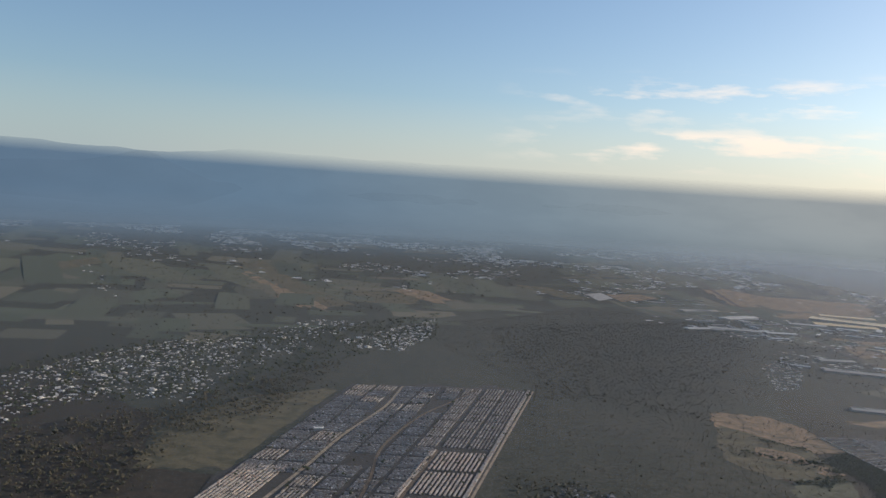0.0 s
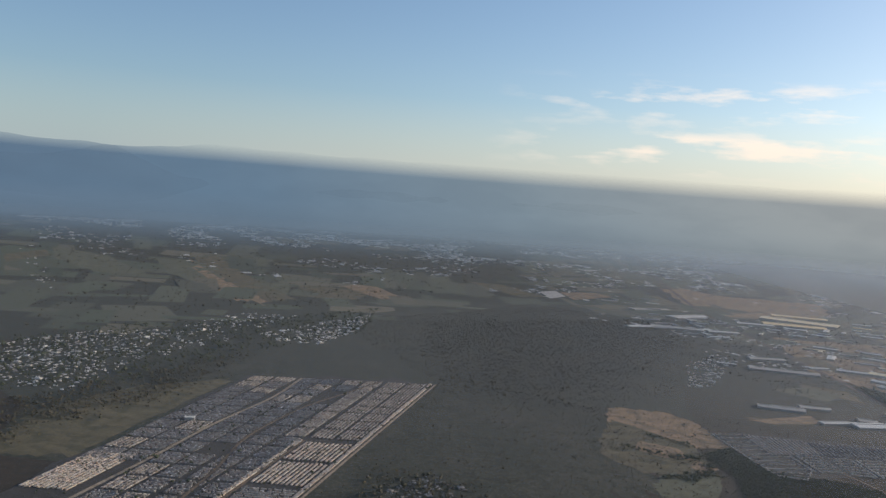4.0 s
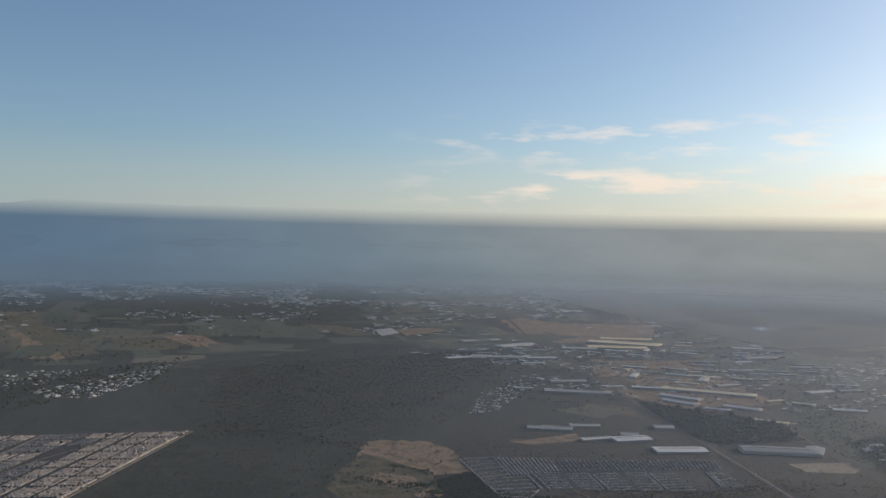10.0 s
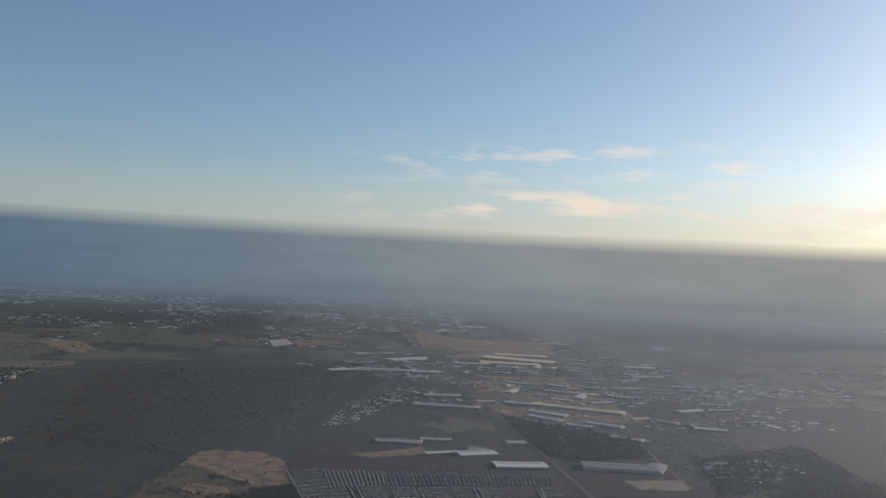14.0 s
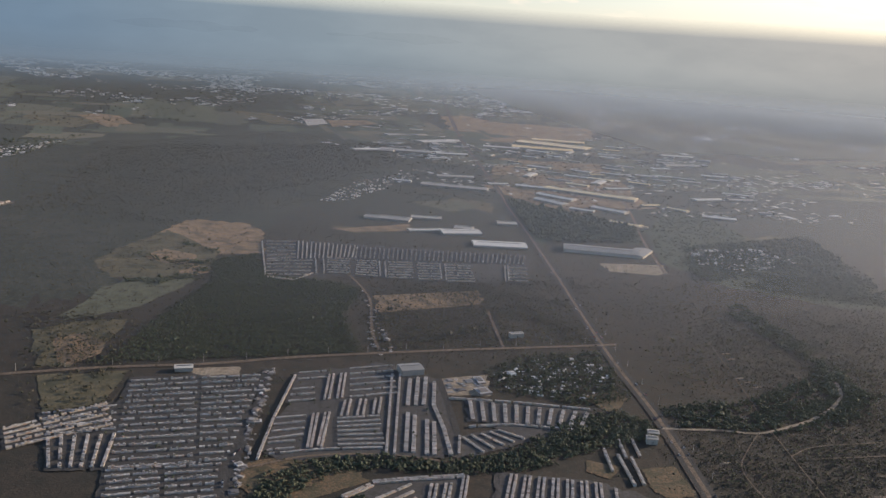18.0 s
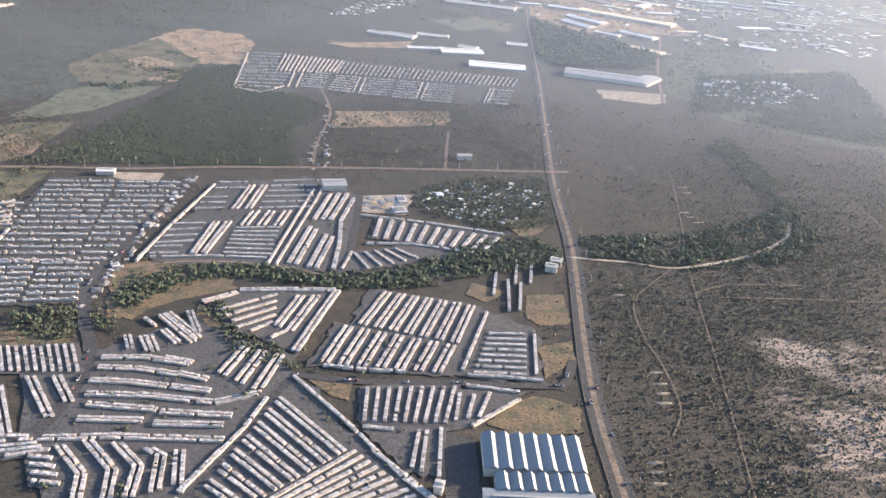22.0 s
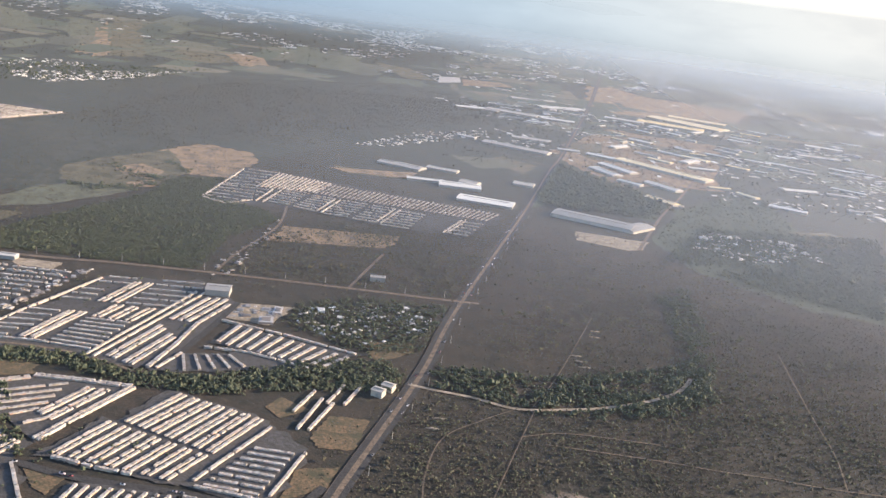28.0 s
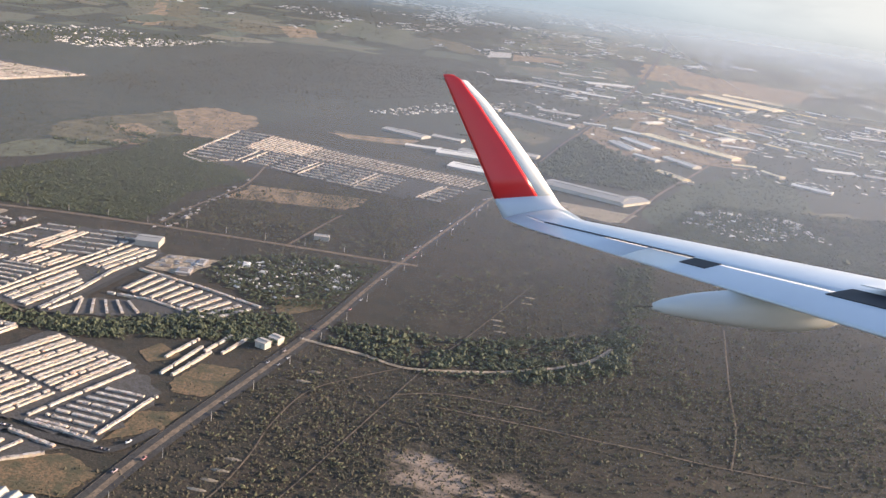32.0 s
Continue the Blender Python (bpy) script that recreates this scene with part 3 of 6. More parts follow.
def terrace(group, points, depth=1.75, joined=False, height=1.4):
    """A row of houses wall to wall along a line; each house a part, or, far off, joined with its estate."""
    p = np.array(points, float)
    step = np.diff(p, axis=0)
    long = np.hypot(step[:, 0], step[:, 1])
    total = long.sum()
    n = max(2, int(round(total / 1.75)))
    at = (np.arange(n) + 0.5) / n * total
    ends = np.r_[0, np.cumsum(long)]
    i = np.clip(np.searchsorted(ends, at) - 1, 0, len(long) - 1)
    u = (at - ends[i]) / long[i]
    c = p[i] + step[i] * u[:, None]
    ang = np.arctan2(step[i, 1], step[i, 0])
    wide = total / n
    keep = np.array([terrace_rng.random() > (0.12 if joined else 0.04) for _ in range(n)])
    hs = np.array([height * terrace_rng.choice((0.9, 0.97, 1.0, 1.0, 1.0, 1.05)) for _ in range(n)])
    jig = np.array([terrace_rng.uniform(-0.09, 0.09) for _ in range(n)])
    if joined:
        if "ways" not in stack:
            stack["ways"] = np.array(CLEAR)
        ways = stack["ways"]
        ways = ways[(np.abs(ways[:, 0] - p[:, 0].mean()) < 150) & (np.abs(ways[:, 1] - p[:, 1].mean()) < 150)]
        keep &= (np.hypot(c[:, :1] - ways[None, :, 0], c[:, 1:] - ways[None, :, 1]) > ways[None, :, 2]).all(1)
        c, ang, hs, jig = c[keep], ang[keep], hs[keep], jig[keep]
        n = len(c)
        if not n:
            return None
        x, y = c[:, 0] - np.sin(ang) * jig, c[:, 1] + np.cos(ang) * jig
        z = level(x, y)
        pick = np.array([terrace_rng.random() < 0.5 for _ in range(n)])
        up = np.array([terrace_rng.choice((0.4, 0.6, 1.1)) for _ in range(n)])
        off = np.array([terrace_rng.choice((-0.22, 0.22)) * depth for _ in range(n)])
        FAR_ROWS.setdefault(group, []).append((x, y, z, np.full(n, wide * 0.47), np.full(n, depth * 0.5), hs, ang))
        FAR_ROWS[group].append(((x - np.sin(ang) * off)[pick], (y + np.cos(ang) * off)[pick], (z + hs)[pick], np.full(n, wide * 0.36)[pick], np.full(n, depth * 0.24)[pick], up[pick], ang[pick]))
        return None
    home = new("terrace")
    home.location = (*p.mean(0), 0)
    for k in range(n):
        if not keep[k]:
            continue
        ob = new("house", HOUSE_MESHES[terrace_rng.randrange(len(HOUSE_MESHES))])
        ob.parent = home
        flip = math.pi if terrace_rng.random() < 0.5 else 0
        ob.matrix_basis = Matrix.LocRotScale((c[k][0] - home.location.x - math.sin(ang[k]) * jig[k], c[k][1] - home.location.y + math.cos(ang[k]) * jig[k], 0), Euler((0, 0, ang[k] + flip)), (wide, depth, hs[k] * 1.05))
    return tagged(home, TERRACE_LABEL, "terrace", group)


def terraces(group, a, b, c, d, count, depth=1.75, joined=False, pairs=False):
    """Parallel terraces from the side ab to the side dc, singly or in pairs back to back, on one paved ground."""
    a, b, c, d = (np.array(q, float) for q in (a, b, c, d))
    for k in range(count):
        s = k / max(count - 1, 1)
        if pairs:
            s = (k // 2 + 0.5 + (0.18 if k % 2 else -0.18)) / (count / 2)
        terrace(group, [a + (d - a) * s, b + (c - b) * s], depth, joined)
    mid = (a + b + c + d) / 4
    patch("estate_ground", [mid + (q - mid) * (1 + 4 / np.linalg.norm(q - mid)) for q in (a, b, c, d)], "town_street" if joined else "street")


def far_estates():
    for group, rows in FAR_ROWS.items():
        v, f = boxes(*[np.concatenate(col) for col in zip(*rows)])
        mats = ["wall_joined", "roof_joined"] if "dense" in group else ["wall_estate", "roof_estate"]
        me = raw_mesh("housing_rows", v, f, mats, ([0] * 4 + [1]) * (len(f) // 5))
        tagged(new("housing_rows", me), "many rows of small flat-roofed plastered houses of the " + group, "houses", kind="stuff")


scatter_rng = np.random.default_rng(8)


def scattered(name, poly, count, size, label, mats=("wall_joined", "roof_joined"), flat=0.55, aligned=None, grove=0.0, kind="stuff"):
    """Loose buildings over an area, too many to count."""
    p = np.array(poly, float)
    lo, hi = p.min(0), p.max(0)
    x, y = (scatter_rng.uniform(lo[k], hi[k], count * 6) for k in (0, 1))
    ok = inside(x, y, poly)
    x, y = x[ok], y[ok]
    if grove:
        dens = np.array([noise.noise(Vector((q / 190, w / 190, 5.0))) for q, w in zip(x, y)])
        ok = dens > np.quantile(dens, grove)
        x, y = x[ok], y[ok]
    x, y = x[:count], y[:count]
    n = len(x)
    hx = size * scatter_rng.lognormal(0, 0.4, n) * 0.5
    hy = hx * (scatter_rng.uniform(0.4, 0.95, n) if size < 8 else scatter_rng.uniform(0.22, 0.6, n))
    ang = scatter_rng.choice((0.0, math.pi / 2), n) + (aligned if aligned is not None else 0) + scatter_rng.normal(0, 0.08 if aligned is not None else 0.5, n)
    h = np.minimum(hx, hy) * flat * scatter_rng.uniform(0.7, 1.3, n)
    z = level(x, y)
    v1, f1 = boxes(x, y, z - 2, hx, hy, h + 2, ang)
    v2, f2 = boxes(x, y, z + h, hx * 0.5, hy * 0.6, h * 0.35, ang)
    me = raw_mesh(name, np.vstack([v1, v2]), np.vstack([f1, f2 + len(v1)]), list(mats), ([0] * 4 + [1]) * (2 * n))
    return tagged(new(name, me), label, "buildings", kind=kind)




def shed(a, b, c, h, kind):
    """An industrial hall on the base edge ab with c beyond b: wall, roof with a ridge or saw teeth, gate."""
    a, b, c = (Vector((*q, 0)) for q in (a, b, c))
    u = (b - a)
    long = u.length
    u.normalize()
    w = Vector((-u.y, u.x, 0))
    deep = max(5.0, min((c - b).dot(w), long * (0.34 if a.y > 1400 else 0.8))) if (c - b).dot(w) > 0 else 12.0
    z = float(level(a.x, a.y))
    hall = new("industrial_hall")
    hall.matrix_world = Matrix.Translation((a.x, a.y, z)) @ Matrix.Rotation(math.atan2(u.y, u.x), 4, "Z")
    bm = bmesh.new()

    def prism(profile, x0, x1):
        """The outline (y, z) drawn out from x0 to x1."""
        lo, hi = [bm.verts.new((x0, y, zz)) for y, zz in profile], [bm.verts.new((x1, y, zz)) for y, zz in profile]
        bm.faces.new(lo[::-1]), bm.faces.new(hi)
        for i in range(len(profile)):
            bm.faces.new((lo[i], lo[(i + 1) % len(profile)], hi[(i + 1) % len(profile)], hi[i]))

    prism([(0, 0), (deep, 0), (deep, h), (0, h)], 0, long)
    part("wall", bm, "shed_wall", hall)
    teeth = 7 if kind == "saw" else 0
    if teeth:
        for i in range(teeth):
            bm = bmesh.new()
            x0, x1 = long * i / teeth, long * (i + 1) / teeth - 0.1
            xp = x0 + (x1 - x0) * 0.66
            v = [bm.verts.new(q) for q in ((x0, -0.3, h), (x1, -0.3, h), (xp, -0.3, h + 1.9), (x0, deep + 0.3, h), (x1, deep + 0.3, h), (xp, deep + 0.3, h + 1.9))]
            for q in ((0, 2, 5, 3), (0, 1, 2), (3, 5, 4), (0, 3, 4, 1), (1, 4, 5, 2)):
                bm.faces.new([v[k] for k in q])
            bmesh.ops.recalc_face_normals(bm, faces=bm.faces)
            tooth = part("saw_tooth_roof", bm, "blue_sheet", hall)
            bm = bmesh.new()
            v = [bm.verts.new(q) for q in ((x1 + 0.05, 0.1, h + 0.1), (x1 + 0.05, deep - 0.1, h + 0.1), (xp + 0.09, deep - 0.1, h + 1.8), (xp + 0.09, 0.1, h + 1.8))]
            bm.faces.new(v)
            part("roof_light", bm, "sunlit_cream", tooth, "steep face turned to the sun, sunlight painted in as pale cream")
    else:
        bm = bmesh.new()
        rise = min(1.6, deep * 0.07)
        prism([(-0.3, h + 0.02), (deep + 0.3, h + 0.02), (deep + 0.3, h + 0.25), (deep / 2, h + 0.25 + rise), (-0.3, h + 0.25)], -0.3, long + 0.3)
        part("roof", bm, {"flat": "blue_sheet"}.get(kind, kind), hall)
        bm = bmesh.new()
        prism([(deep / 2 - 0.5, h + rise), (deep / 2 + 0.5, h + rise), (deep / 2 + 0.5, h + rise + 0.7), (deep / 2 - 0.5, h + rise + 0.7)], long * 0.08, long * 0.92)
        part("ridge_vent", bm, "grey", hall)
    bm = bmesh.new()
    prism([(-0.06, 0), (0.02, 0), (0.02, h * 0.6), (-0.06, h * 0.6)], long * 0.45, long * 0.45 + min(5, long * 0.2))
    part("gate", bm, "grey", hall, "dark sheet-metal gate")
    look_of = {"saw": "blue-grey saw-tooth roofed factory hall", "grey": "long grey sheet-roofed industrial hall", "flat": "wide grey low-pitched warehouse", "cream": "industrial warehouse with sun gold painted into its cream sheet roof"}
    return tagged(hall, look_of.get(kind, "white sheet-roofed industrial warehouse") + " on the plain", "warehouse", "industrial halls")



# ---- roads, fields and lots ----
road("main_road_verge", 10.5, [(849.5, 374.0), (844.4, 472.3), (851.0, 645.0), (849.0, 798.0), (859.0, 1172.0), (863.0, 1520.0), (869.0, 1690.0), (876.0, 2380.0), (883.0, 3700.0)], "dirt")
road("main_road", 3.6, [(846.3, 374.0), (841.2, 472.3), (847.8, 645.0), (845.8, 798.0), (855.8, 1172.0), (859.8, 1520.0), (865.8, 1690.0), (872.8, 2380.0), (879.8, 3700.0)], "asphalt")
road("main_road", 3.6, [(853.1, 374.0), (848.0, 472.3), (854.6, 645.0), (852.6, 798.0), (862.6, 1172.0), (866.6, 1520.0), (872.6, 1690.0), (879.6, 2380.0), (886.6, 3700.0)], "asphalt")
road("cross_road", 5, [(356.2, 684.1), (429.9, 707.0), (511.9, 724.7), (577.0, 746.2), (696.9, 775.6), (823.9, 801.9), (863.6, 810.8)], "dirt")
road("estate_road", 7, [(556.4, 717.9), (558.4, 659.0), (555.8, 586.4), (553.6, 535.0), (565.6, 494.5), (582.6, 460.9), (589.3, 429.5), (587.7, 395.8), (583.9, 388.5)], "asphalt")
road("avenue", 5, [(689.7, 455.2), (725.1, 454.2), (770.9, 460.7), (818.9, 465.0), (830.7, 470.1), (837.2, 493.7)], "asphalt")
road("side_avenue", 5, [(691.9, 455.6), (684.1, 434.3), (680.7, 405.6), (664.9, 355.6), (662.0, 337.8)], "asphalt")
road("forest_track", 2.8, [(643.8, 771.6), (637.6, 823.8), (635.1, 913.6), (625.3, 964.0), (609.7, 1014.0)], "dirt")
road("forest_track", 3, [(755.1, 785.0), (754.3, 847.7), (754.2, 901.7)], "dirt")
road("curved_track", 3.2, [(846.6, 629.9), (865.9, 629.4), (889.1, 630.0), (919.4, 627.0), (948.3, 639.6), (975.0, 655.5), (1005.3, 681.6), (1025.3, 707.3), (1035.6, 735.2)], "pale_dirt")
road("dirt_track", 0.9, [(919.4, 627.0), (900.9, 601.3), (883.1, 569.7), (882.2, 528.0), (887.7, 493.1), (888.9, 456.6), (880.2, 431.7)], "faint_track")
road("dirt_track", 0.85, [(930.5, 629.8), (924.8, 564.9), (919.3, 499.8), (914.9, 457.0), (907.5, 381.4)], "faint_track")
road("dirt_track", 1.1, [(1009.1, 618.2), (953.4, 607.7), (927.4, 591.7)], "faint_track")
road("dirt_track", 1.1, [(941.5, 588.1), (980.6, 593.8), (1012.8, 598.0), (1044.7, 600.8), (1069.8, 604.7), (1106.9, 607.6), (1167.7, 618.0)], "faint_track")
road("dirt_track", 1.0, [(1110.9, 826.4), (1112.2, 791.0), (1115.2, 711.6), (1118.7, 656.5), (1116.0, 607.5)], "faint_track")
road("dirt_track", 1.0, [(933.5, 676.5), (970.8, 687.2), (995.7, 697.0)], "faint_track")
road("dirt_track", 0.8, [(970.8, 687.2), (988.8, 709.1), (1008.1, 746.0)], "faint_track")
road("dirt_track", 0.9, [(958.7, 829.4), (941.2, 697.5), (929.0, 635.6)], "faint_track")
road("industrial_road", 4, [(1001.5, 1089.8), (1032.5, 1289.2), (1070.3, 1472.3), (1145.1, 1880.7)], "dirt")
road("estate_lane", 5, [(691.4, 710.2), (695.4, 659.6), (698.4, 606.0)], "asphalt")
road("stream_track", 2.5, [(562.9, 553.4), (602.7, 572.1), (652.8, 576.5), (687.6, 568.7)], "dirt")
road("industrial_road", 3, [(590.2, 1723.8), (803.4, 1579.1), (856.4, 1548.6)], "dirt")
road("town_avenue", 4.2, [(-79.7, 1300.7), (-95.2, 1168.5), (-131.1, 1021.4), (-153.8, 888.5), (-177.4, 769.0), (-202.0, 636.2)], "pale_dirt")
road("town_avenue", 3.4, [(37.1, 1316.2), (-0.0, 1231.4), (-45.6, 1126.8), (-80.9, 977.4), (-83.3, 855.9), (-93.9, 733.1), (-113.2, 630.7)], "dirt")
road("town_avenue", 3.4, [(-16.9, 980.2), (-46.8, 821.7), (-83.2, 628.8)], "dirt")
road("town_edge_road", 3, [(121.3, 1327.4), (50.3, 976.1), (-19.6, 624.9)], "pale_dirt")
patch("stream_bank", [(556.5, 554.1), (576.8, 567.1), (601.5, 575.5), (630.2, 572.2), (621.0, 543.6), (601.9, 526.2), (593.8, 498.4), (577.6, 492.9)], "brown_lot")
patch("stream_bank", [(517.1, 470.5), (559.6, 474.2), (572.9, 465.9), (549.0, 457.1), (526.8, 449.9)], "brown_lot")
patch("dry_lot", [(814.4, 567.2), (838.5, 571.0), (840.0, 534.9), (822.1, 528.9), (812.9, 537.8)], "brown_lot")
patch("dry_lot", [(780.6, 577.4), (801.9, 569.0), (789.8, 552.1), (776.2, 561.1)], "brown_lot")
patch("dry_lot", [(621.5, 520.3), (630.3, 509.8), (644.8, 493.4), (641.4, 483.1), (626.7, 495.6)], "brown_lot")
patch("dry_field", [(390.8, 687.4), (452.9, 704.1), (451.5, 642.7), (417.8, 622.9)], "straw")
patch("bare_lot", [(494.8, 712.0), (534.8, 720.6), (538.5, 699.2), (507.9, 692.3)], "pale_dirt")
patch("dry_field", [(374.8, 1265.9), (479.2, 1238.8), (508.8, 1098.0), (421.8, 1070.8), (374.1, 1015.2), (356.6, 1141.7)], "ochre")
patch("meadow", [(364.8, 918.6), (395.9, 971.9), (442.4, 961.3), (420.0, 862.8), (366.2, 815.4)], "olive")
patch("dry_field", [(349.0, 787.4), (397.7, 822.4), (418.6, 818.6), (418.0, 749.9), (407.2, 708.4), (383.8, 704.2)], "straw")
patch("stream_bank", [(570.8, 527.8), (597.0, 558.0), (630.6, 554.3), (638.5, 540.7), (610.5, 522.7), (589.7, 500.2)], "brown_lot")
patch("dry_lot", [(787.9, 429.2), (811.8, 455.8), (836.1, 450.8), (835.4, 427.4), (804.7, 419.2)], "brown_lot")
patch("dry_lot", [(818.6, 504.4), (837.8, 514.9), (838.8, 494.0), (820.4, 473.3)], "brown_lot")
patch("dry_lot", [(698.0, 451.6), (720.6, 454.8), (720.2, 436.9), (711.0, 439.9)], "brown_lot")
patch("bare_lot", [(691.4, 710.2), (732.0, 722.3), (730.1, 678.1), (694.5, 678.0)], "pale_dirt")
patch("dry_field", [(638.7, 934.9), (753.7, 973.9), (752.8, 921.0), (641.4, 876.6)], "ochre")
patch("bare_lot", [(762.1, 1071.4), (793.6, 1072.1), (789.1, 1015.2), (756.4, 1011.5)], "pale_dirt")
patch("yard", [(925.9, 1129.2), (1013.9, 1133.6), (1004.4, 1092.3), (990.0, 1079.7), (932.3, 1087.8)], "pale_dirt")
patch("yard", [(766.0, 418.1), (783.7, 415.1), (787.3, 360.7), (772.5, 358.1)], "asphalt")
patch("cleared_field", [(850.6, 1718.3), (939.9, 2195.5), (1202.7, 2163.9), (1135.7, 1592.5), (974.0, 1463.4), (911.4, 1555.5)], "ochre")
patch("cleared_field", [(1221.3, 1339.3), (1281.6, 1367.4), (1288.5, 1282.5), (1212.8, 1260.5)], "straw")
patch("cleared_field", [(751.3, 1508.7), (774.9, 1575.6), (841.0, 1528.9), (829.4, 1442.6)], "straw")
patch("cleared_field", [(853.8, 1850.8), (936.0, 1926.0), (939.1, 1762.1), (983.7, 1711.5), (915.1, 1692.9)], "straw")
patch("cleared_field", [(989.8, 2048.2), (1208.7, 1973.3), (1191.0, 1887.6), (975.2, 1930.0)], "straw")
patch("cleared_field", [(1206.4, 1332.3), (1268.0, 1371.7), (1265.8, 1263.3), (1212.8, 1260.5)], "straw")
patch("dry_field", [(-328.8, 1012.4), (-237.8, 1197.9), (-178.0, 1273.6), (-195.9, 1104.0), (-234.0, 978.7), (-259.3, 880.5)], "straw")
patch("dry_field", [(-344.4, 1026.7), (-278.7, 1182.8), (-170.2, 1252.3), (-213.7, 997.1), (-231.0, 865.1), (-322.2, 844.6)], "straw")
patch("field", [(575.4, 1274.2), (638.7, 1277.8), (735.2, 1281.2), (609.2, 1237.0)], "straw")
patch("field", [(696.1, 1501.7), (780.6, 1548.3), (818.5, 1500.0), (761.6, 1427.3)], "olive")
patch("bare_lot", [(576.9, 1255.5), (686.8, 1315.3), (694.7, 1270.8), (608.8, 1244.2)], "ochre")
patch("green_field", [(-805.1, 2709.0), (-626.0, 2747.4), (-517.5, 2547.8), (-564.6, 2372.0), (-694.8, 2491.1)], "olive")
patch("dry_field", [(-572.7, 2434.2), (-518.1, 2513.3), (-361.4, 2169.3), (-391.3, 2105.9)], "ochre")
patch("green_field", [(-510.1, 2552.4), (-334.5, 2509.5), (-295.5, 2207.0), (-361.0, 2205.9)], "olive")
patch("dry_field", [(-316.1, 2497.5), (-103.5, 2524.5), (-120.6, 2307.1), (-269.8, 2284.4)], "straw")
patch("dry_field", [(-1135.3, 2702.0), (-942.9, 2668.2), (-720.9, 2417.4), (-852.7, 2383.5), (-1042.9, 2530.0)], "olive")
patch("dry_field", [(-1184.0, 2474.7), (-1127.8, 2644.8), (-1075.0, 2564.6), (-1111.6, 2393.4)], "straw")
patch("dry_field", [(172.5, 2863.6), (294.1, 2848.2), (416.6, 2675.5), (328.6, 2642.4)], "straw")
patch("pale_lot", [(408.3, 2770.8), (463.6, 2814.7), (486.2, 2717.6), (429.3, 2650.1)], "concrete_pale")
patch("cleared_field", [(476.6, 2789.1), (590.7, 2831.8), (639.0, 2771.9), (503.1, 2662.0)], "ochre")
patch("cleared_field", [(847.3, 3016.8), (949.5, 3031.6), (1023.0, 2709.6), (1297.4, 2778.0), (1219.5, 2609.3), (958.5, 2532.6), (867.8, 2734.7)], "ochre")
patch("cleared_field", [(875.2, 2606.9), (919.6, 3058.8), (1030.2, 2943.7), (1341.8, 2877.9), (1293.7, 2666.4), (1021.1, 2636.7)], "ochre")
patch("dry_field", [(-205.5, 3468.5), (-27.6, 3499.7), (-61.5, 3391.5), (-231.3, 3348.1)], "straw")
patch("dry_field", [(-592.1, 3395.3), (-340.1, 3464.1), (-323.5, 3375.0), (-542.7, 3289.1)], "straw")
patch("green_field", [(-790.5, 2734.3), (-636.8, 2750.7), (-518.4, 2599.9), (-594.8, 2529.8), (-721.3, 2602.3)], "olive")
patch("dry_field", [(-579.1, 2417.9), (-543.8, 2475.6), (-357.6, 2220.1), (-365.2, 2104.7)], "ochre")
patch("river_bank_lot", [(798.1, 682.9), (831.9, 697.9), (838.0, 683.1), (819.3, 652.3)], "brown_lot")
patch("dry_field", [(379.3, 1242.6), (443.2, 1238.0), (447.1, 1143.3), (387.4, 1098.1)], "ochre")
patch("green_field", [(1015.8, 1147.2), (1058.3, 1351.7), (1159.9, 1568.2), (1212.8, 1540.8), (1217.8, 1351.1), (1193.5, 1210.3), (1096.9, 1262.6), (1051.7, 1084.2)], "sunk")
patch("green_field", [(858.6, 1199.1), (863.0, 1551.7), (928.6, 1493.8), (1031.9, 1326.8), (1022.5, 1256.5), (904.3, 1294.3)], "sunk")
patch("green_field", [(1051.9, 1049.0), (1104.5, 1275.7), (1193.5, 1210.3), (1289.0, 1245.9), (1236.8, 964.8), (1154.7, 975.3)], "sunk")
patch("dry_field", [(326.5, 1025.9), (346.5, 1135.2), (371.5, 1196.1), (453.7, 1087.9), (456.4, 1000.7), (417.5, 969.4), (363.6, 957.5)], "straw")
patch("dry_field", [(375.2, 1190.4), (386.9, 1270.5), (457.6, 1263.6), (492.0, 1202.8), (500.1, 1094.3), (462.3, 1079.4), (413.4, 1140.8)], "ochre")
patch("dry_field", [(372.3, 1055.4), (386.1, 1093.9), (428.9, 1072.1), (436.6, 1024.6), (401.1, 1027.4)], "ochre")
patch("dry_field", [(422.9, 1001.2), (441.1, 1026.3), (458.7, 996.4), (435.1, 973.3)], "ochre")
patch("meadow", [(369.5, 896.9), (379.3, 953.5), (452.0, 972.0), (438.2, 919.6), (411.1, 870.0), (373.6, 821.7), (357.3, 825.6)], "olive")
patch("dry_field", [(366.3, 782.8), (368.8, 809.9), (417.4, 825.8), (420.4, 801.2), (392.0, 788.4)], "straw")
patch("bare_lot", [(373.6, 766.1), (389.5, 782.9), (416.2, 768.5), (421.3, 737.9), (406.7, 710.0), (397.0, 712.9)], "ochre")
patch("dry_field", [(-318.3, 2070.8), (-679.8, 2645.6), (-716.8, 2772.7), (-325.1, 2145.5)], "ochre")
patch("dry_field", [(-315.6, 2143.6), (-711.3, 2787.1), (-666.7, 2897.5), (-271.1, 2229.8)], "straw")
patch("dry_field", [(-197.5, 2553.9), (-117.0, 2637.0), (17.5, 2388.8), (-59.7, 2366.3)], "ochre")
patch("estate_ground", [(576.2, 713.5), (658.5, 739.0), (689.3, 709.6), (698.4, 606.0), (727.1, 618.1), (708.0, 663.1), (803.0, 661.0), (780.9, 623.0), (744.8, 600.1), (700.4, 576.9), (649.4, 575.6), (571.7, 562.3)], "street")
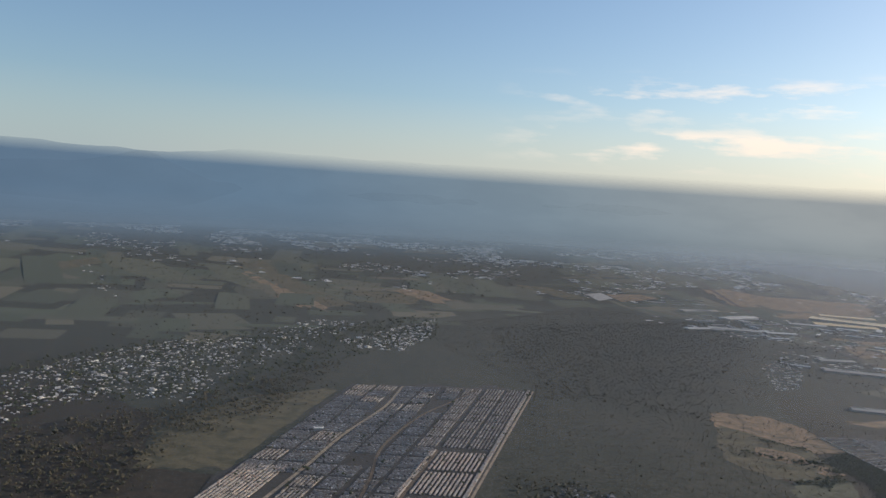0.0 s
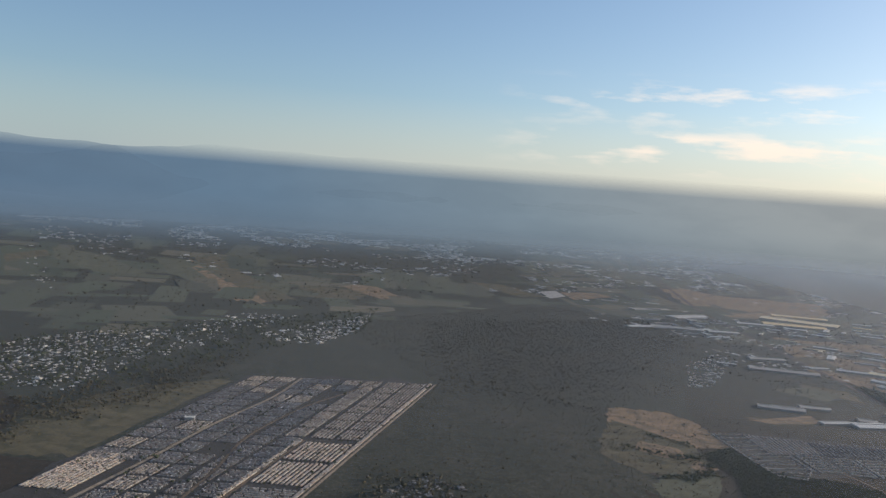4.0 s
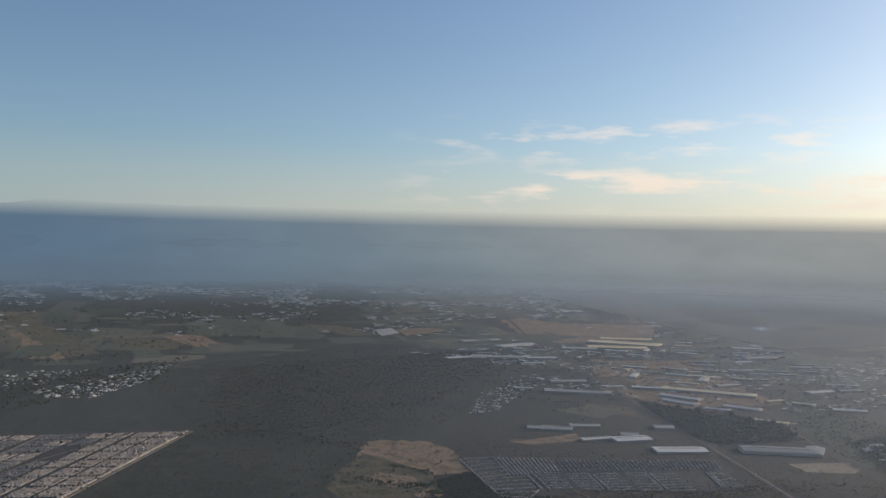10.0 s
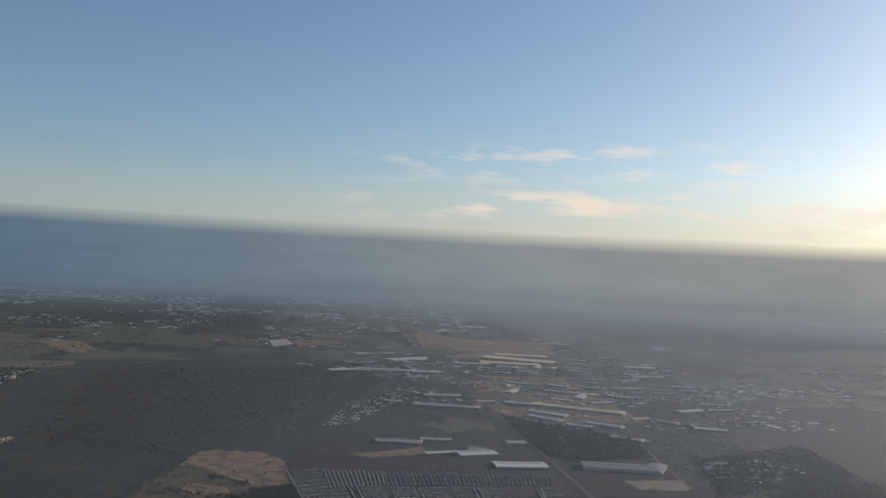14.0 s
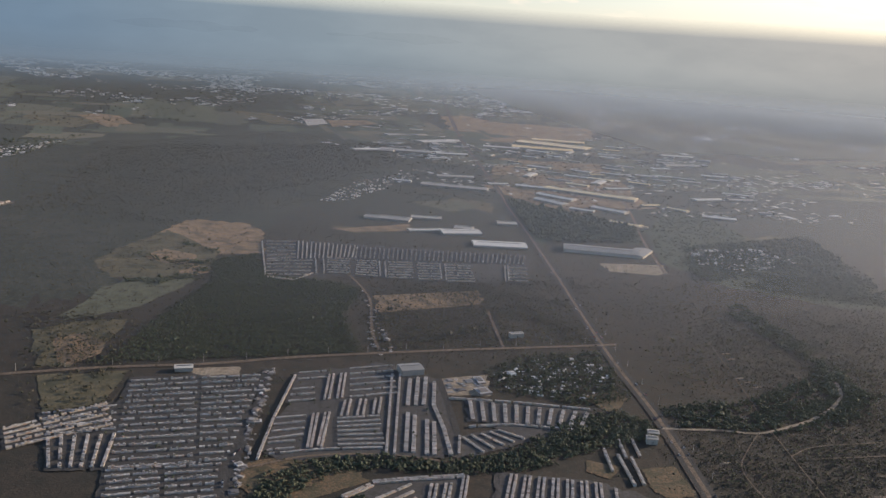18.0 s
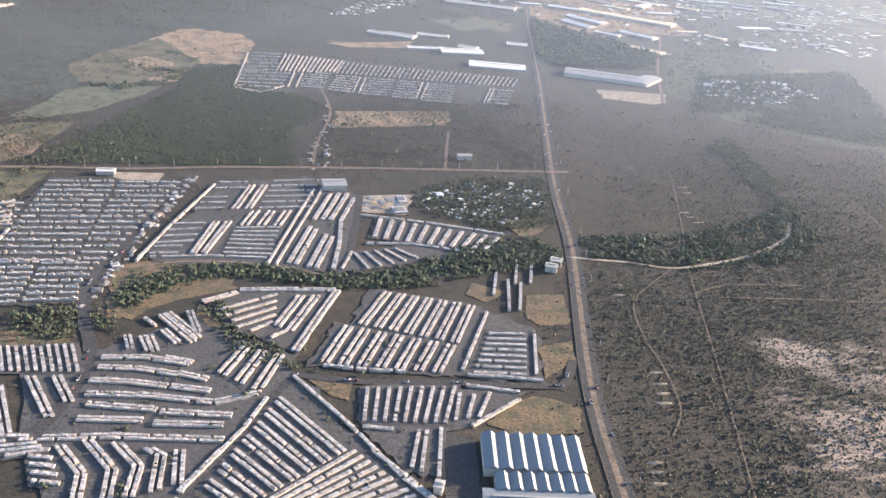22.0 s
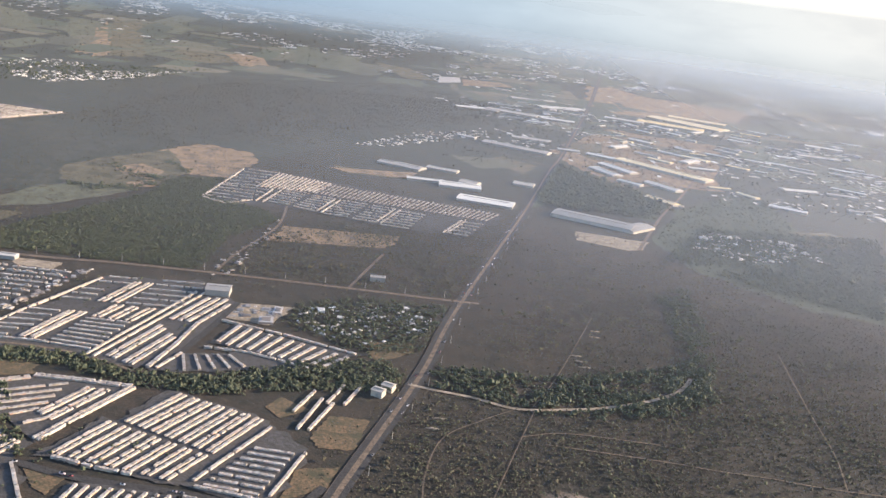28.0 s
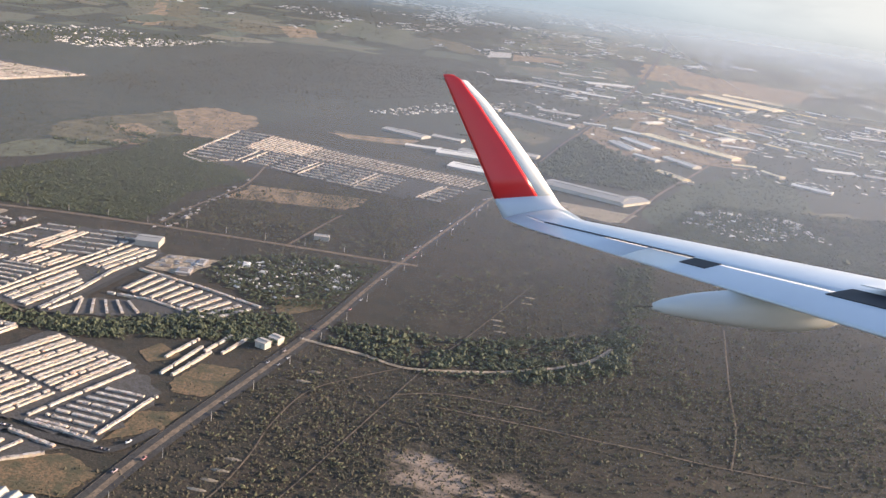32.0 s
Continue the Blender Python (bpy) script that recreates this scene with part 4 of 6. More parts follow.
patch("estate_ground", [(625.7, 522.8), (641.8, 541.5), (698.5, 551.6), (687.2, 475.4), (651.1, 491.6)], "street")
patch("estate_ground", [(719.0, 554.4), (791.3, 540.8), (820.1, 523.7), (818.0, 467.4), (752.6, 465.4), (696.2, 464.2)], "street")
patch("estate_ground", [(588.1, 462.1), (625.8, 508.8), (688.0, 461.4), (721.5, 418.3), (771.6, 364.7), (737.9, 345.5), (654.3, 337.0), (613.6, 336.2), (558.5, 433.3), (577.0, 453.9)], "street")
patch("estate_ground", [(723.1, 450.1), (808.9, 457.7), (780.3, 423.2), (770.0, 418.9), (767.9, 383.8), (753.7, 386.8), (730.7, 413.4)], "street")
patch("estate_ground", [(458.4, 687.2), (554.9, 707.0), (560.6, 508.5), (493.8, 490.0), (480.3, 547.4), (450.8, 544.0), (417.8, 622.9), (460.5, 639.0)], "town_street")
patch("estate_ground", [(492.1, 1168.3), (540.5, 1171.3), (836.6, 1153.1), (816.8, 1012.7), (749.3, 1002.6), (616.4, 1008.4), (551.5, 979.1), (519.8, 989.4)], "town_street")
patch("estate_ground", [(-154.6, 1297.1), (120.0, 1334.0), (-23.4, 618.0), (-265.5, 633.6)], "town_street")
patch("town_park", [(-120.8, 939.2), (-92.2, 943.4), (-98.4, 909.7), (-124.9, 902.4)], "olive")
patch("sports_ground", [(-25.3, 1215.3), (14.7, 1226.3), (6.9, 1185.2), (-34.2, 1174.5)], "straw")
patch("dry_woodland_floor", [(-545.5, 1265.6), (-521.8, 1378.5), (-310.9, 1951.3), (142.4, 2194.1), (709.0, 2000.7), (511.4, 1400.8), (370.9, 1239.7), (371.8, 901.7), (252.6, 780.5), (-157.7, 687.7)], "woodland")
patch("dry_woodland_floor", [(6.8, 1645.7), (123.2, 1255.6), (51.6, 821.0), (227.9, 802.9), (350.4, 914.1), (370.9, 1239.7), (511.4, 1400.8), (709.0, 2000.7), (659.5, 2348.7), (364.6, 2530.7), (142.4, 2194.1)], "woodland")
patch("dry_woodland_floor", [(-53.1, 1749.2), (274.3, 2496.7), (614.1, 1998.0), (489.1, 1223.7), (369.3, 1288.5), (357.2, 1050.5), (326.7, 840.8)], "woodland")

# ---- industrial halls ----
shed((-168.1, 1023.8), (-157.1, 1025.8), (-159.1, 1035.8), 4.0, "white")
shed((787.2, 389.3), (833.3, 392.1), (832.5, 417.3), 4.6, "saw")
shed((787.1, 365.4), (835.1, 368.5), (834.2, 379.4), 4.2, "flat")
shed((792.5, 376.2), (834.2, 379.4), (833.2, 390.2), 4.2, "saw")
shed((662.6, 711.6), (680.3, 716.9), (680.0, 742.9), 5.0, "grey")
shed((486.9, 704.1), (500.2, 706.9), (497.0, 714.1), 3.0, "white")
shed((770.5, 1186.6), (843.4, 1186.6), (845.9, 1217.2), 2.6, "white")
shed((734.0, 1250.8), (790.6, 1262.7), (791.5, 1293.2), 2.8, "white")
shed((686.7, 1260.4), (734.9, 1273.5), (735.5, 1289.1), 2.4, "white")
shed((892.4, 1185.8), (991.6, 1166.3), (995.4, 1201.6), 4.2, "grey")
shed((995.2, 1163.5), (1022.5, 1207.8), (1007.2, 1229.5), 3.0, "grey")
shed((963.0, 1720.0), (1118.7, 1627.0), (1126.8, 1658.6), 4.0, "cream")
shed((921.1, 1592.5), (963.0, 1541.7), (966.6, 1575.1), 3.0, "white")
shed((934.5, 1648.6), (991.2, 1592.8), (997.1, 1617.9), 3.0, "white")
shed((1011.0, 1408.9), (1052.1, 1374.6), (1059.0, 1415.4), 3.0, "cream")
shed((1012.7, 1533.4), (1061.6, 1491.4), (1070.6, 1511.0), 3.0, "white")
shed((1122.1, 1577.5), (1157.6, 1590.8), (1161.8, 1621.1), 3.0, "cream")
shed((1161.0, 1569.4), (1189.0, 1541.9), (1195.1, 1566.9), 3.0, "cream")
shed((1202.1, 1497.5), (1256.1, 1480.6), (1264.6, 1505.0), 3.0, "white")
shed((1257.0, 1672.2), (1318.2, 1696.0), (1331.6, 1837.2), 3.0, "white")
shed((858.3, 1737.2), (899.0, 1746.3), (905.4, 1803.5), 3.0, "white")
shed((910.3, 1738.4), (963.0, 1720.0), (963.4, 1742.1), 3.0, "white")
shed((1092.2, 1903.8), (1139.6, 1873.9), (1148.6, 1922.6), 3.0, "cream")
shed((1114.5, 1957.2), (1147.7, 1960.4), (1156.1, 2012.4), 3.0, "cream")
shed((986.3, 2048.2), (1034.6, 2022.0), (1038.9, 2086.0), 3.0, "white")
shed((1009.0, 2441.3), (1175.9, 2412.2), (1193.4, 2501.6), 3.0, "cream")
shed((1034.9, 2559.5), (1218.8, 2453.7), (1235.1, 2541.0), 3.0, "cream")
shed((1094.2, 2617.4), (1248.0, 2587.3), (1259.1, 2645.3), 3.0, "cream")
shed((1275.4, 2479.1), (1321.9, 2466.4), (1336.8, 2546.4), 3.0, "cream")
shed((1301.5, 2542.2), (1348.8, 2528.4), (1363.3, 2597.8), 3.0, "white")
shed((1225.7, 2149.1), (1265.6, 2131.1), (1279.6, 2221.8), 3.0, "pale")
shed((1429.2, 2423.8), (1517.0, 2412.9), (1544.9, 2527.8), 3.0, "white")
shed((1374.5, 2211.8), (1472.1, 2233.2), (1491.6, 2308.2), 3.0, "pale")
shed((1101.7, 1757.6), (1151.4, 1772.0), (1164.9, 1855.4), 3.0, "white")
shed((668.5, 2541.1), (786.8, 2598.0), (789.6, 2684.0), 3.0, "pale")
shed((642.0, 2210.1), (769.4, 2186.0), (770.1, 2274.1), 3.0, "pale")
shed((783.2, 2183.4), (862.0, 2189.5), (864.1, 2245.7), 3.0, "white")
shed((763.5, 2422.2), (873.7, 2502.8), (875.2, 2574.0), 3.0, "white")
shed((720.2, 1685.8), (844.5, 1656.3), (844.9, 1687.0), 3.0, "pale")
shed((760.9, 1803.0), (837.5, 1808.6), (835.6, 1860.7), 3.0, "pale")
shed((668.0, 1723.0), (703.1, 1713.0), (700.7, 1746.5), 3.0, "white")
shed((582.0, 2167.8), (651.5, 2197.5), (646.7, 2269.4), 3.0, "white")
shed((970.0, 1511.1), (1006.3, 1489.7), (1013.4, 1518.4), 3.0, "white")
shed((1332.2, 1700.6), (1386.5, 1707.0), (1407.4, 1789.5), 3.0, "pale")
shed((1336.3, 1566.6), (1366.1, 1570.4), (1379.0, 1629.9), 3.0, "pale")
shed((1408.0, 2056.0), (1457.2, 2043.1), (1469.1, 2106.2), 3.0, "white")
shed((1270.5, 2000.1), (1312.9, 1992.9), (1326.8, 2054.5), 3.0, "white")
shed((1306.1, 1935.7), (1355.4, 1920.0), (1372.5, 1993.1), 3.0, "pale")
shed((1175.9, 1868.9), (1215.6, 1848.5), (1227.0, 1917.3), 3.0, "cream")
shed((925.0, 2409.7), (1024.4, 2398.5), (1030.9, 2478.7), 3.0, "white")
shed((1059.8, 1374.4), (1067.6, 1374.1), (1069.6, 1392.6), 3.0, "cream")
shed((640.7, 1339.8), (686.9, 1327.7), (688.7, 1353.8), 2.6, "pale")
shed((619.6, 1344.6), (645.0, 1337.2), (646.0, 1363.6), 2.6, "pale")
shed((691.2, 1359.2), (738.2, 1355.4), (740.7, 1373.7), 2.6, "pale")
shed((752.2, 1295.0), (778.0, 1288.5), (781.5, 1313.3), 2.6, "pale")
shed((627.8, 2195.6), (675.9, 2182.6), (682.7, 2280.8), 2.6, "pale")
shed((590.4, 2690.1), (640.9, 2681.5), (642.7, 2789.5), 2.6, "pale")
shed((823.2, 1344.5), (853.1, 1342.9), (856.8, 1365.1), 2.6, "pale")
shed((839.0, 2364.4), (884.5, 2370.5), (892.3, 2427.1), 2.6, "pale")
shed((828.9, 604.2), (836.4, 602.7), (836.9, 611.4), 4.0, "pale")
shed((832.8, 613.9), (840.3, 612.3), (840.6, 621.1), 4.0, "pale")
shed((765.5, 374.8), (769.2, 374.1), (769.4, 385.9), 4.0, "pale")
shed((765.9, 816.6), (778.2, 820.6), (777.9, 826.8), 4.0, "pale")

def hall_quarter(poly, count, turn, seed, kinds):
    """Further halls of the industrial quarter, in one direction, clear of the roads and of each other."""
    rng = random.Random(seed)
    xs, ys = [q[0] for q in poly], [q[1] for q in poly]
    taken = [(o.matrix_world.translation.x, o.matrix_world.translation.y) for o in bpy.data.objects if o.name.startswith("industrial_hall")]
    made = 0
    for _ in range(count * 30):
        x, y = rng.uniform(min(xs), max(xs)), rng.uniform(min(ys), max(ys))
        if made == count or not inside(np.array([x]), np.array([y]), poly)[0] or abs(x - 872) < 30:
            continue
        if any(math.hypot(x - p, (y - q) * 0.7) < 34 for p, q in taken):
            continue
        long, deep, a = rng.uniform(22, 60), rng.uniform(9, 24), turn + rng.choice((0, 0, 0, math.pi / 2)) + rng.gauss(0, 0.05)
        u, w = (math.cos(a), math.sin(a)), (-math.sin(a), math.cos(a))
        shed((x, y), (x + u[0] * long, y + u[1] * long), (x + u[0] * long + w[0] * deep, y + u[1] * long + w[1] * deep), rng.uniform(2.4, 3.4), rng.choice(kinds))
        taken.append((x, y))
        made += 1


hall_quarter([(888.2, 2161.2), (970.9, 2353.1), (1281.1, 2501.3), (1167.0, 1668.9), (1072.7, 1623.9), (930.9, 1913.4)], 26, -0.5, 1, ("white", "pale", "white", "cream"))
hall_quarter([(1297.3, 2524.1), (1620.0, 2846.2), (1395.0, 1741.5), (1239.5, 1745.5), (1192.5, 1883.8)], 22, -0.3, 2, ("white", "pale", "grey", "white"))
hall_quarter([(649.5, 2158.5), (645.0, 2819.0), (817.2, 2736.0), (832.5, 2134.2), (746.3, 2057.2)], 16, 0.1, 3, ("white", "pale", "grey"))


# ---- woods and scrub ----
tree_rng = np.random.default_rng(21)
OCTA = np.array([(1, 0, 0), (-1, 0, 0), (0, 1, 0), (0, -1, 0), (0, 0, 1), (0, 0, -1)], float)
OCTA_F = np.array([(0, 2, 4), (2, 1, 4), (1, 3, 4), (3, 0, 4), (2, 0, 5), (1, 2, 5), (3, 1, 5), (0, 3, 5)])


def woods(name, poly, count, size, mat, label, clump=0.0):
    """Trees of two or three leaf clumps each on a thin trunk, thrown over an area; clump gathers them in groves."""
    p = np.array(poly, float)
    lo, hi = p.min(0), p.max(0)
    x, y = (tree_rng.uniform(lo[k], hi[k], count * 4) for k in (0, 1))
    ok = inside(x, y, poly)
    x, y = x[ok], y[ok]
    if clump:
        dens = np.array([noise.noise(Vector((a / 45, b / 45, 3.0))) + 0.8 * noise.noise(Vector((a / 13, b / 13, 9.0))) for a, b in zip(x, y)])
        ok = dens > np.quantile(dens, clump)
        x, y = x[ok], y[ok]
    x, y = x[:count], y[:count]
    soft = {"thorn": 14.0 if count < 15000 else 5.0, "bush": 8.0}.get(mat, 2.5)
    x, y = x + tree_rng.normal(0, soft, len(x)), y + tree_rng.normal(0, soft, len(x))
    ways = np.array(CLEAR)
    near = ways[(ways[:, 0] > lo[0] - 20) & (ways[:, 0] < hi[0] + 20) & (ways[:, 1] > lo[1] - 20) & (ways[:, 1] < hi[1] + 20)]
    free = np.ones(len(x), bool)
    for a in range(0, len(x), 1000):
        if len(near):
            d = np.hypot(x[a:a + 1000, None] - near[None, :, 0], y[a:a + 1000, None] - near[None, :, 1])
            free[a:a + 1000] = (d > near[None, :, 2]).all(1)
    x, y = x[free], y[free]
    n = len(x)
    s = size * tree_rng.lognormal(0, 0.35, n)
    z = level(x, y)
    clumps = 3 if mat == "forest" else (2 if count < 15000 else 1)
    vs, fs, base = [], [], 0
    for k in range(clumps):
        off = tree_rng.normal(0, 0.34, (n, 2)) * s[:, None]
        r = s * tree_rng.uniform(0.34, 0.62, n)
        v = OCTA[None] * tree_rng.uniform(0.65, 1.25, (n, 6, 1))
        a = tree_rng.uniform(0, 6.28, n)
        c, sn = np.cos(a)[:, None], np.sin(a)[:, None]
        vx, vy, vz = v[..., 0] * c - v[..., 1] * sn, v[..., 0] * sn + v[..., 1] * c, v[..., 2] * 0.8
        hgt = z + s * tree_rng.uniform(0.5, 0.95, n)
        w = np.stack([vx * r[:, None] + (x + off[:, 0])[:, None], vy * r[:, None] + (y + off[:, 1])[:, None], vz * r[:, None] + hgt[:, None]], -1)
        vs.append(w.reshape(-1, 3))
        fs.append((np.arange(n)[:, None, None] * 6 + OCTA_F[None]).reshape(-1, 3) + base)
        base += n * 6
    trunks = n if mat == "forest" else 0
    if trunks:
        t = np.array([(1, 0, 0), (-0.5, 0.87, 0), (-0.5, -0.87, 0), (0, 0, 1)])
        w = np.stack([x[:, None] + t[:, 0] * s[:, None] * 0.06, y[:, None] + t[:, 1] * s[:, None] * 0.06, z[:, None] + t[:, 2] * s[:, None] * 0.8], -1)
        vs.append(w.reshape(-1, 3))
        fs.append((np.arange(n)[:, None, None] * 4 + np.array([(0, 1, 3), (1, 2, 3), (2, 0, 3)])[None]).reshape(-1, 3) + base)
    slots = np.r_[np.zeros(8 * clumps * n, int), np.ones(3 * trunks, int)]
    return tagged(new(name, raw_mesh(name, np.vstack(vs), np.vstack(fs), [mat, "bark"], slots)), label, "trees", kind="stuff")


def tufts(name, poly, count, size, label):
    """Low dry bushes and grass tufts strewn over the soil: ragged cones on the ground."""
    p = np.array(poly, float)
    lo, hi = p.min(0), p.max(0)
    x, y = (tree_rng.uniform(lo[k], hi[k], count * 3) for k in (0, 1))
    ok = inside(x, y, poly)
    x, y = x[ok][:count], y[ok][:count]
    n = len(x)
    x, y = x + tree_rng.normal(0, 22, n), y + tree_rng.normal(0, 22, n)
    s = size * tree_rng.lognormal(0, 0.45, n)
    a = tree_rng.uniform(0, 6.28, n)[:, None] + np.arange(5) * 1.2566
    r = s[:, None] * tree_rng.uniform(0.3, 0.65, (n, 5))
    v = np.zeros((n, 6, 3))
    v[:, :5, 0], v[:, :5, 1] = x[:, None] + np.cos(a) * r, y[:, None] + np.sin(a) * r
    v[:, 5, 0], v[:, 5, 1], v[:, 5, 2] = x + tree_rng.normal(0, 0.1, n) * s, y + tree_rng.normal(0, 0.1, n) * s, s * tree_rng.uniform(0.4, 0.85, n)
    f = np.array([(i, (i + 1) % 5, 5) for i in range(5)])
    faces = (np.arange(n)[:, None, None] * 6 + f[None]).reshape(-1, 3)
    return tagged(new(name, raw_mesh(name, v.reshape(-1, 3), faces, ["tuft"])), label, "scrub", kind="stuff")


def farmland(name, poly, count, size):
    """Patchwork of far fields, each of its own tone."""
    p = np.array(poly, float)
    lo, hi = p.min(0), p.max(0)
    x, y = (tree_rng.uniform(lo[k], hi[k], count * 4) for k in (0, 1))
    ok = inside(x, y, poly)
    x, y = x[ok][:count], y[ok][:count]
    n = len(x)
    a = 0.2 + tree_rng.choice((0, math.pi / 2), n) + tree_rng.normal(0, 0.12, n)
    hx, hy = size * tree_rng.lognormal(0, 0.4, n) * 0.5, size * tree_rng.lognormal(0, 0.4, n) * 0.22
    v = np.zeros((n, 4, 3))
    for i, (sx, sy) in enumerate(((-1, -1), (1, -1), (1.05, 0.95), (-0.95, 1.05))):
        v[:, i, 0] = x + sx * hx * np.cos(a) - sy * hy * np.sin(a)
        v[:, i, 1] = y + sx * hx * np.sin(a) + sy * hy * np.cos(a)
    v[..., 2] = level(v[..., 0], v[..., 1]) + far_lift(v[..., 0], v[..., 1]) * 0.8 + 0.03 + np.arange(n)[:, None] * 0.0008
    return tagged(new(name, raw_mesh(name, v.reshape(-1, 3), np.arange(n * 4).reshape(-1, 4), ["farmland"])), "patchwork of dry brown and olive far fields", "fields", kind="stuff")


woods("forest", [(430.8, 738.6), (449.3, 869.8), (466.8, 956.5), (451.9, 1052.0), (496.0, 1094.0), (524.9, 995.6), (599.9, 980.2), (625.9, 953.2), (609.2, 869.4), (627.7, 761.6), (420.9, 717.1)], 22000, 0.98, "forest", "dense dark green dry forest on the plain")
woods("stream_trees", [(572.2, 517.0), (575.6, 540.5), (604.1, 568.2), (646.0, 574.7), (687.6, 568.7), (728.6, 583.1), (769.1, 624.5), (807.1, 659.0), (841.4, 653.2), (840.4, 615.8), (793.8, 595.4), (739.0, 561.6), (691.0, 553.6), (647.1, 558.5), (611.0, 549.4), (584.0, 505.7)], 5200, 1.25, "forest", "green trees lining the stream bed", clump=0.08)
woods("stream_trees", [(852.0, 666.0), (931.5, 682.3), (1044.2, 763.4), (1051.2, 698.7), (1009.9, 668.2), (943.3, 633.0), (865.8, 626.7)], 2600, 1.5, "forest", "green trees along the pale curved track", clump=0.15)
woods("scrub_trees", [(850.0, 618.2), (1076.0, 666.4), (977.6, 393.8), (843.3, 370.0)], 1800, 0.95, "thorn", "sparse thorn scrub on dry brown soil", clump=0.40)
woods("scrub_trees", [(913.1, 590.5), (1253.2, 964.9), (1188.0, 620.4), (1076.9, 562.2), (943.1, 503.5)], 2500, 0.95, "thorn", "sparse thorn scrub on dry brown soil", clump=0.40)
woods("scrub_trees", [(884.8, 691.2), (926.9, 955.8), (1320.0, 1295.3), (1203.8, 859.8), (947.6, 663.2)], 3200, 0.95, "thorn", "thorn scrub on dry brown soil", clump=0.40)
woods("scrub_trees", [(624.6, 975.1), (886.1, 1042.6), (846.3, 809.3), (641.8, 764.2)], 5000, 1.1, "thorn", "scattered shrubs on dry fields", clump=0.40)
woods("village_trees", [(730.5, 734.5), (780.5, 776.8), (845.0, 789.7), (842.3, 684.3), (802.9, 663.0), (738.2, 688.3)], 1900, 1.2, "forest", "green garden trees of the roadside village")
woods("dry_woodland", [(130, 1335), (40, 860), (0, 650), (230, 720), (350, 830), (372, 1240), (511, 1400), (700, 2000), (650, 2340), (364, 2520), (142, 2194), (-100, 1950), (-20, 1650)], 30000, 1.15, "thorn", "wide dark dry woodland")
woods("wasteland_trees", [(525.4, 491.7), (563.2, 507.7), (586.3, 486.2), (566.2, 469.1), (538.3, 468.8)], 380, 1.4, "forest", "green trees at the edge of the housing estate")
woods("wasteland_trees", [(625.8, 508.8), (635.1, 525.1), (654.1, 492.3), (681.5, 474.1), (690.8, 462.0), (672.4, 463.5), (653.0, 476.6)], 220, 1.4, "forest", "green shrubs along the dry ditch")
woods("street_trees", [(541.4, 463.4), (752.6, 511.6), (772.6, 357.4), (617.2, 329.8)], 260, 1.1, "forest", "small green street trees between the terraces")
woods("street_trees", [(426.0, 666.9), (684.8, 747.2), (699.8, 580.0), (521.9, 497.7)], 220, 1.1, "forest", "small green street trees between the terraces")
woods("hall_side_trees", [(858.7, 1288.0), (872.2, 1568.8), (981.8, 1472.2), (1052.3, 1366.7), (1026.4, 1265.3), (890.3, 1239.5)], 2600, 2.8, "forest", "dark green thicket beside the industrial halls")
woods("village_trees", [(1025.1, 1059.6), (1083.4, 1251.7), (1331.6, 1379.5), (1253.2, 964.9), (1066.7, 1047.5)], 6500, 1.6, "forest", "dark green trees round the scattered village houses", clump=0.10)
woods("town_edge_trees", [(5.2, 859.7), (133.2, 1297.3), (362.4, 1236.8), (650.1, 1970.9), (748.1, 2401.9), (69.6, 1994.8), (131.1, 1336.8)], 9000, 1.6, "thorn", "dark dry woodland beside the town", clump=0.10)
woods("village_trees", [(-671.9, 1247.8), (-618.1, 1412.2), (-500.6, 1645.6), (-298.3, 1810.9), (-43.5, 2166.9), (-45.1, 1768.1), (-200.4, 1463.0), (-300.7, 1176.1), (-496.2, 1054.6), (-497.3, 924.7)], 2600, 2.6, "forest", "dark trees between the village houses")
woods("scrub_trees", [(-497.3, 924.7), (-366.6, 1091.8), (-200.4, 1463.0), (-228.5, 1131.5), (-321.9, 924.1), (-296.4, 764.6), (-399.3, 743.5)], 2500, 2.4, "thorn", "dark scrub beside the dry fields", clump=0.20)
woods("far_hedges", [(-1360.6, 2969.8), (-389.6, 4475.4), (695.7, 3812.5), (-89.9, 2213.4), (-416.0, 1881.7), (-570.6, 1471.1)], 5000, 2.6, "thorn", "dark hedges and thickets between far fields", clump=0.30)
woods("hall_side_trees", [(576.5, 1934.6), (1683.4, 3238.9), (1346.9, 1460.6), (1090.9, 1448.7), (872.2, 1568.8), (716.1, 1429.1)], 6000, 1.7, "thorn", "dark trees scattered between the industrial halls", clump=0.30)
woods("stream_trees", [(925.1, 650.2), (985.9, 678.9), (1025.6, 735.1), (1031.9, 812.0), (1015.5, 925.6), (1044.4, 966.8), (1057.8, 829.9), (1051.9, 730.6), (1024.9, 666.1), (972.1, 634.2), (931.8, 626.9)], 2000, 1.5, "forest", "green trees along the pale curved track", clump=0.20)
woods("bushes", [(862, 330), (862, 615), (1000, 620), (1000, 330)], 2530, 0.97, "bush", "round olive bushes on brown soil beside the main road", clump=0.35)
woods("bushes", [(1000, 330), (960, 610), (1080, 690), (1300, 700), (1300, 380)], 2989, 1.01, "bush", "round olive bushes on brown soil", clump=0.35)
woods("bushes", [(860, 636), (930, 640), (1020, 700), (1040, 770), (1150, 860), (1300, 860), (1200, 640), (1050, 650), (960, 622)], 3449, 1.01, "bush", "round olive bushes above the curved track", clump=0.25)
woods("bushes", [(880, 690), (900, 1060), (1250, 1080), (1150, 860), (1020, 740)], 2300, 1.08, "bush", "round olive bushes on the far scrubland", clump=0.4)
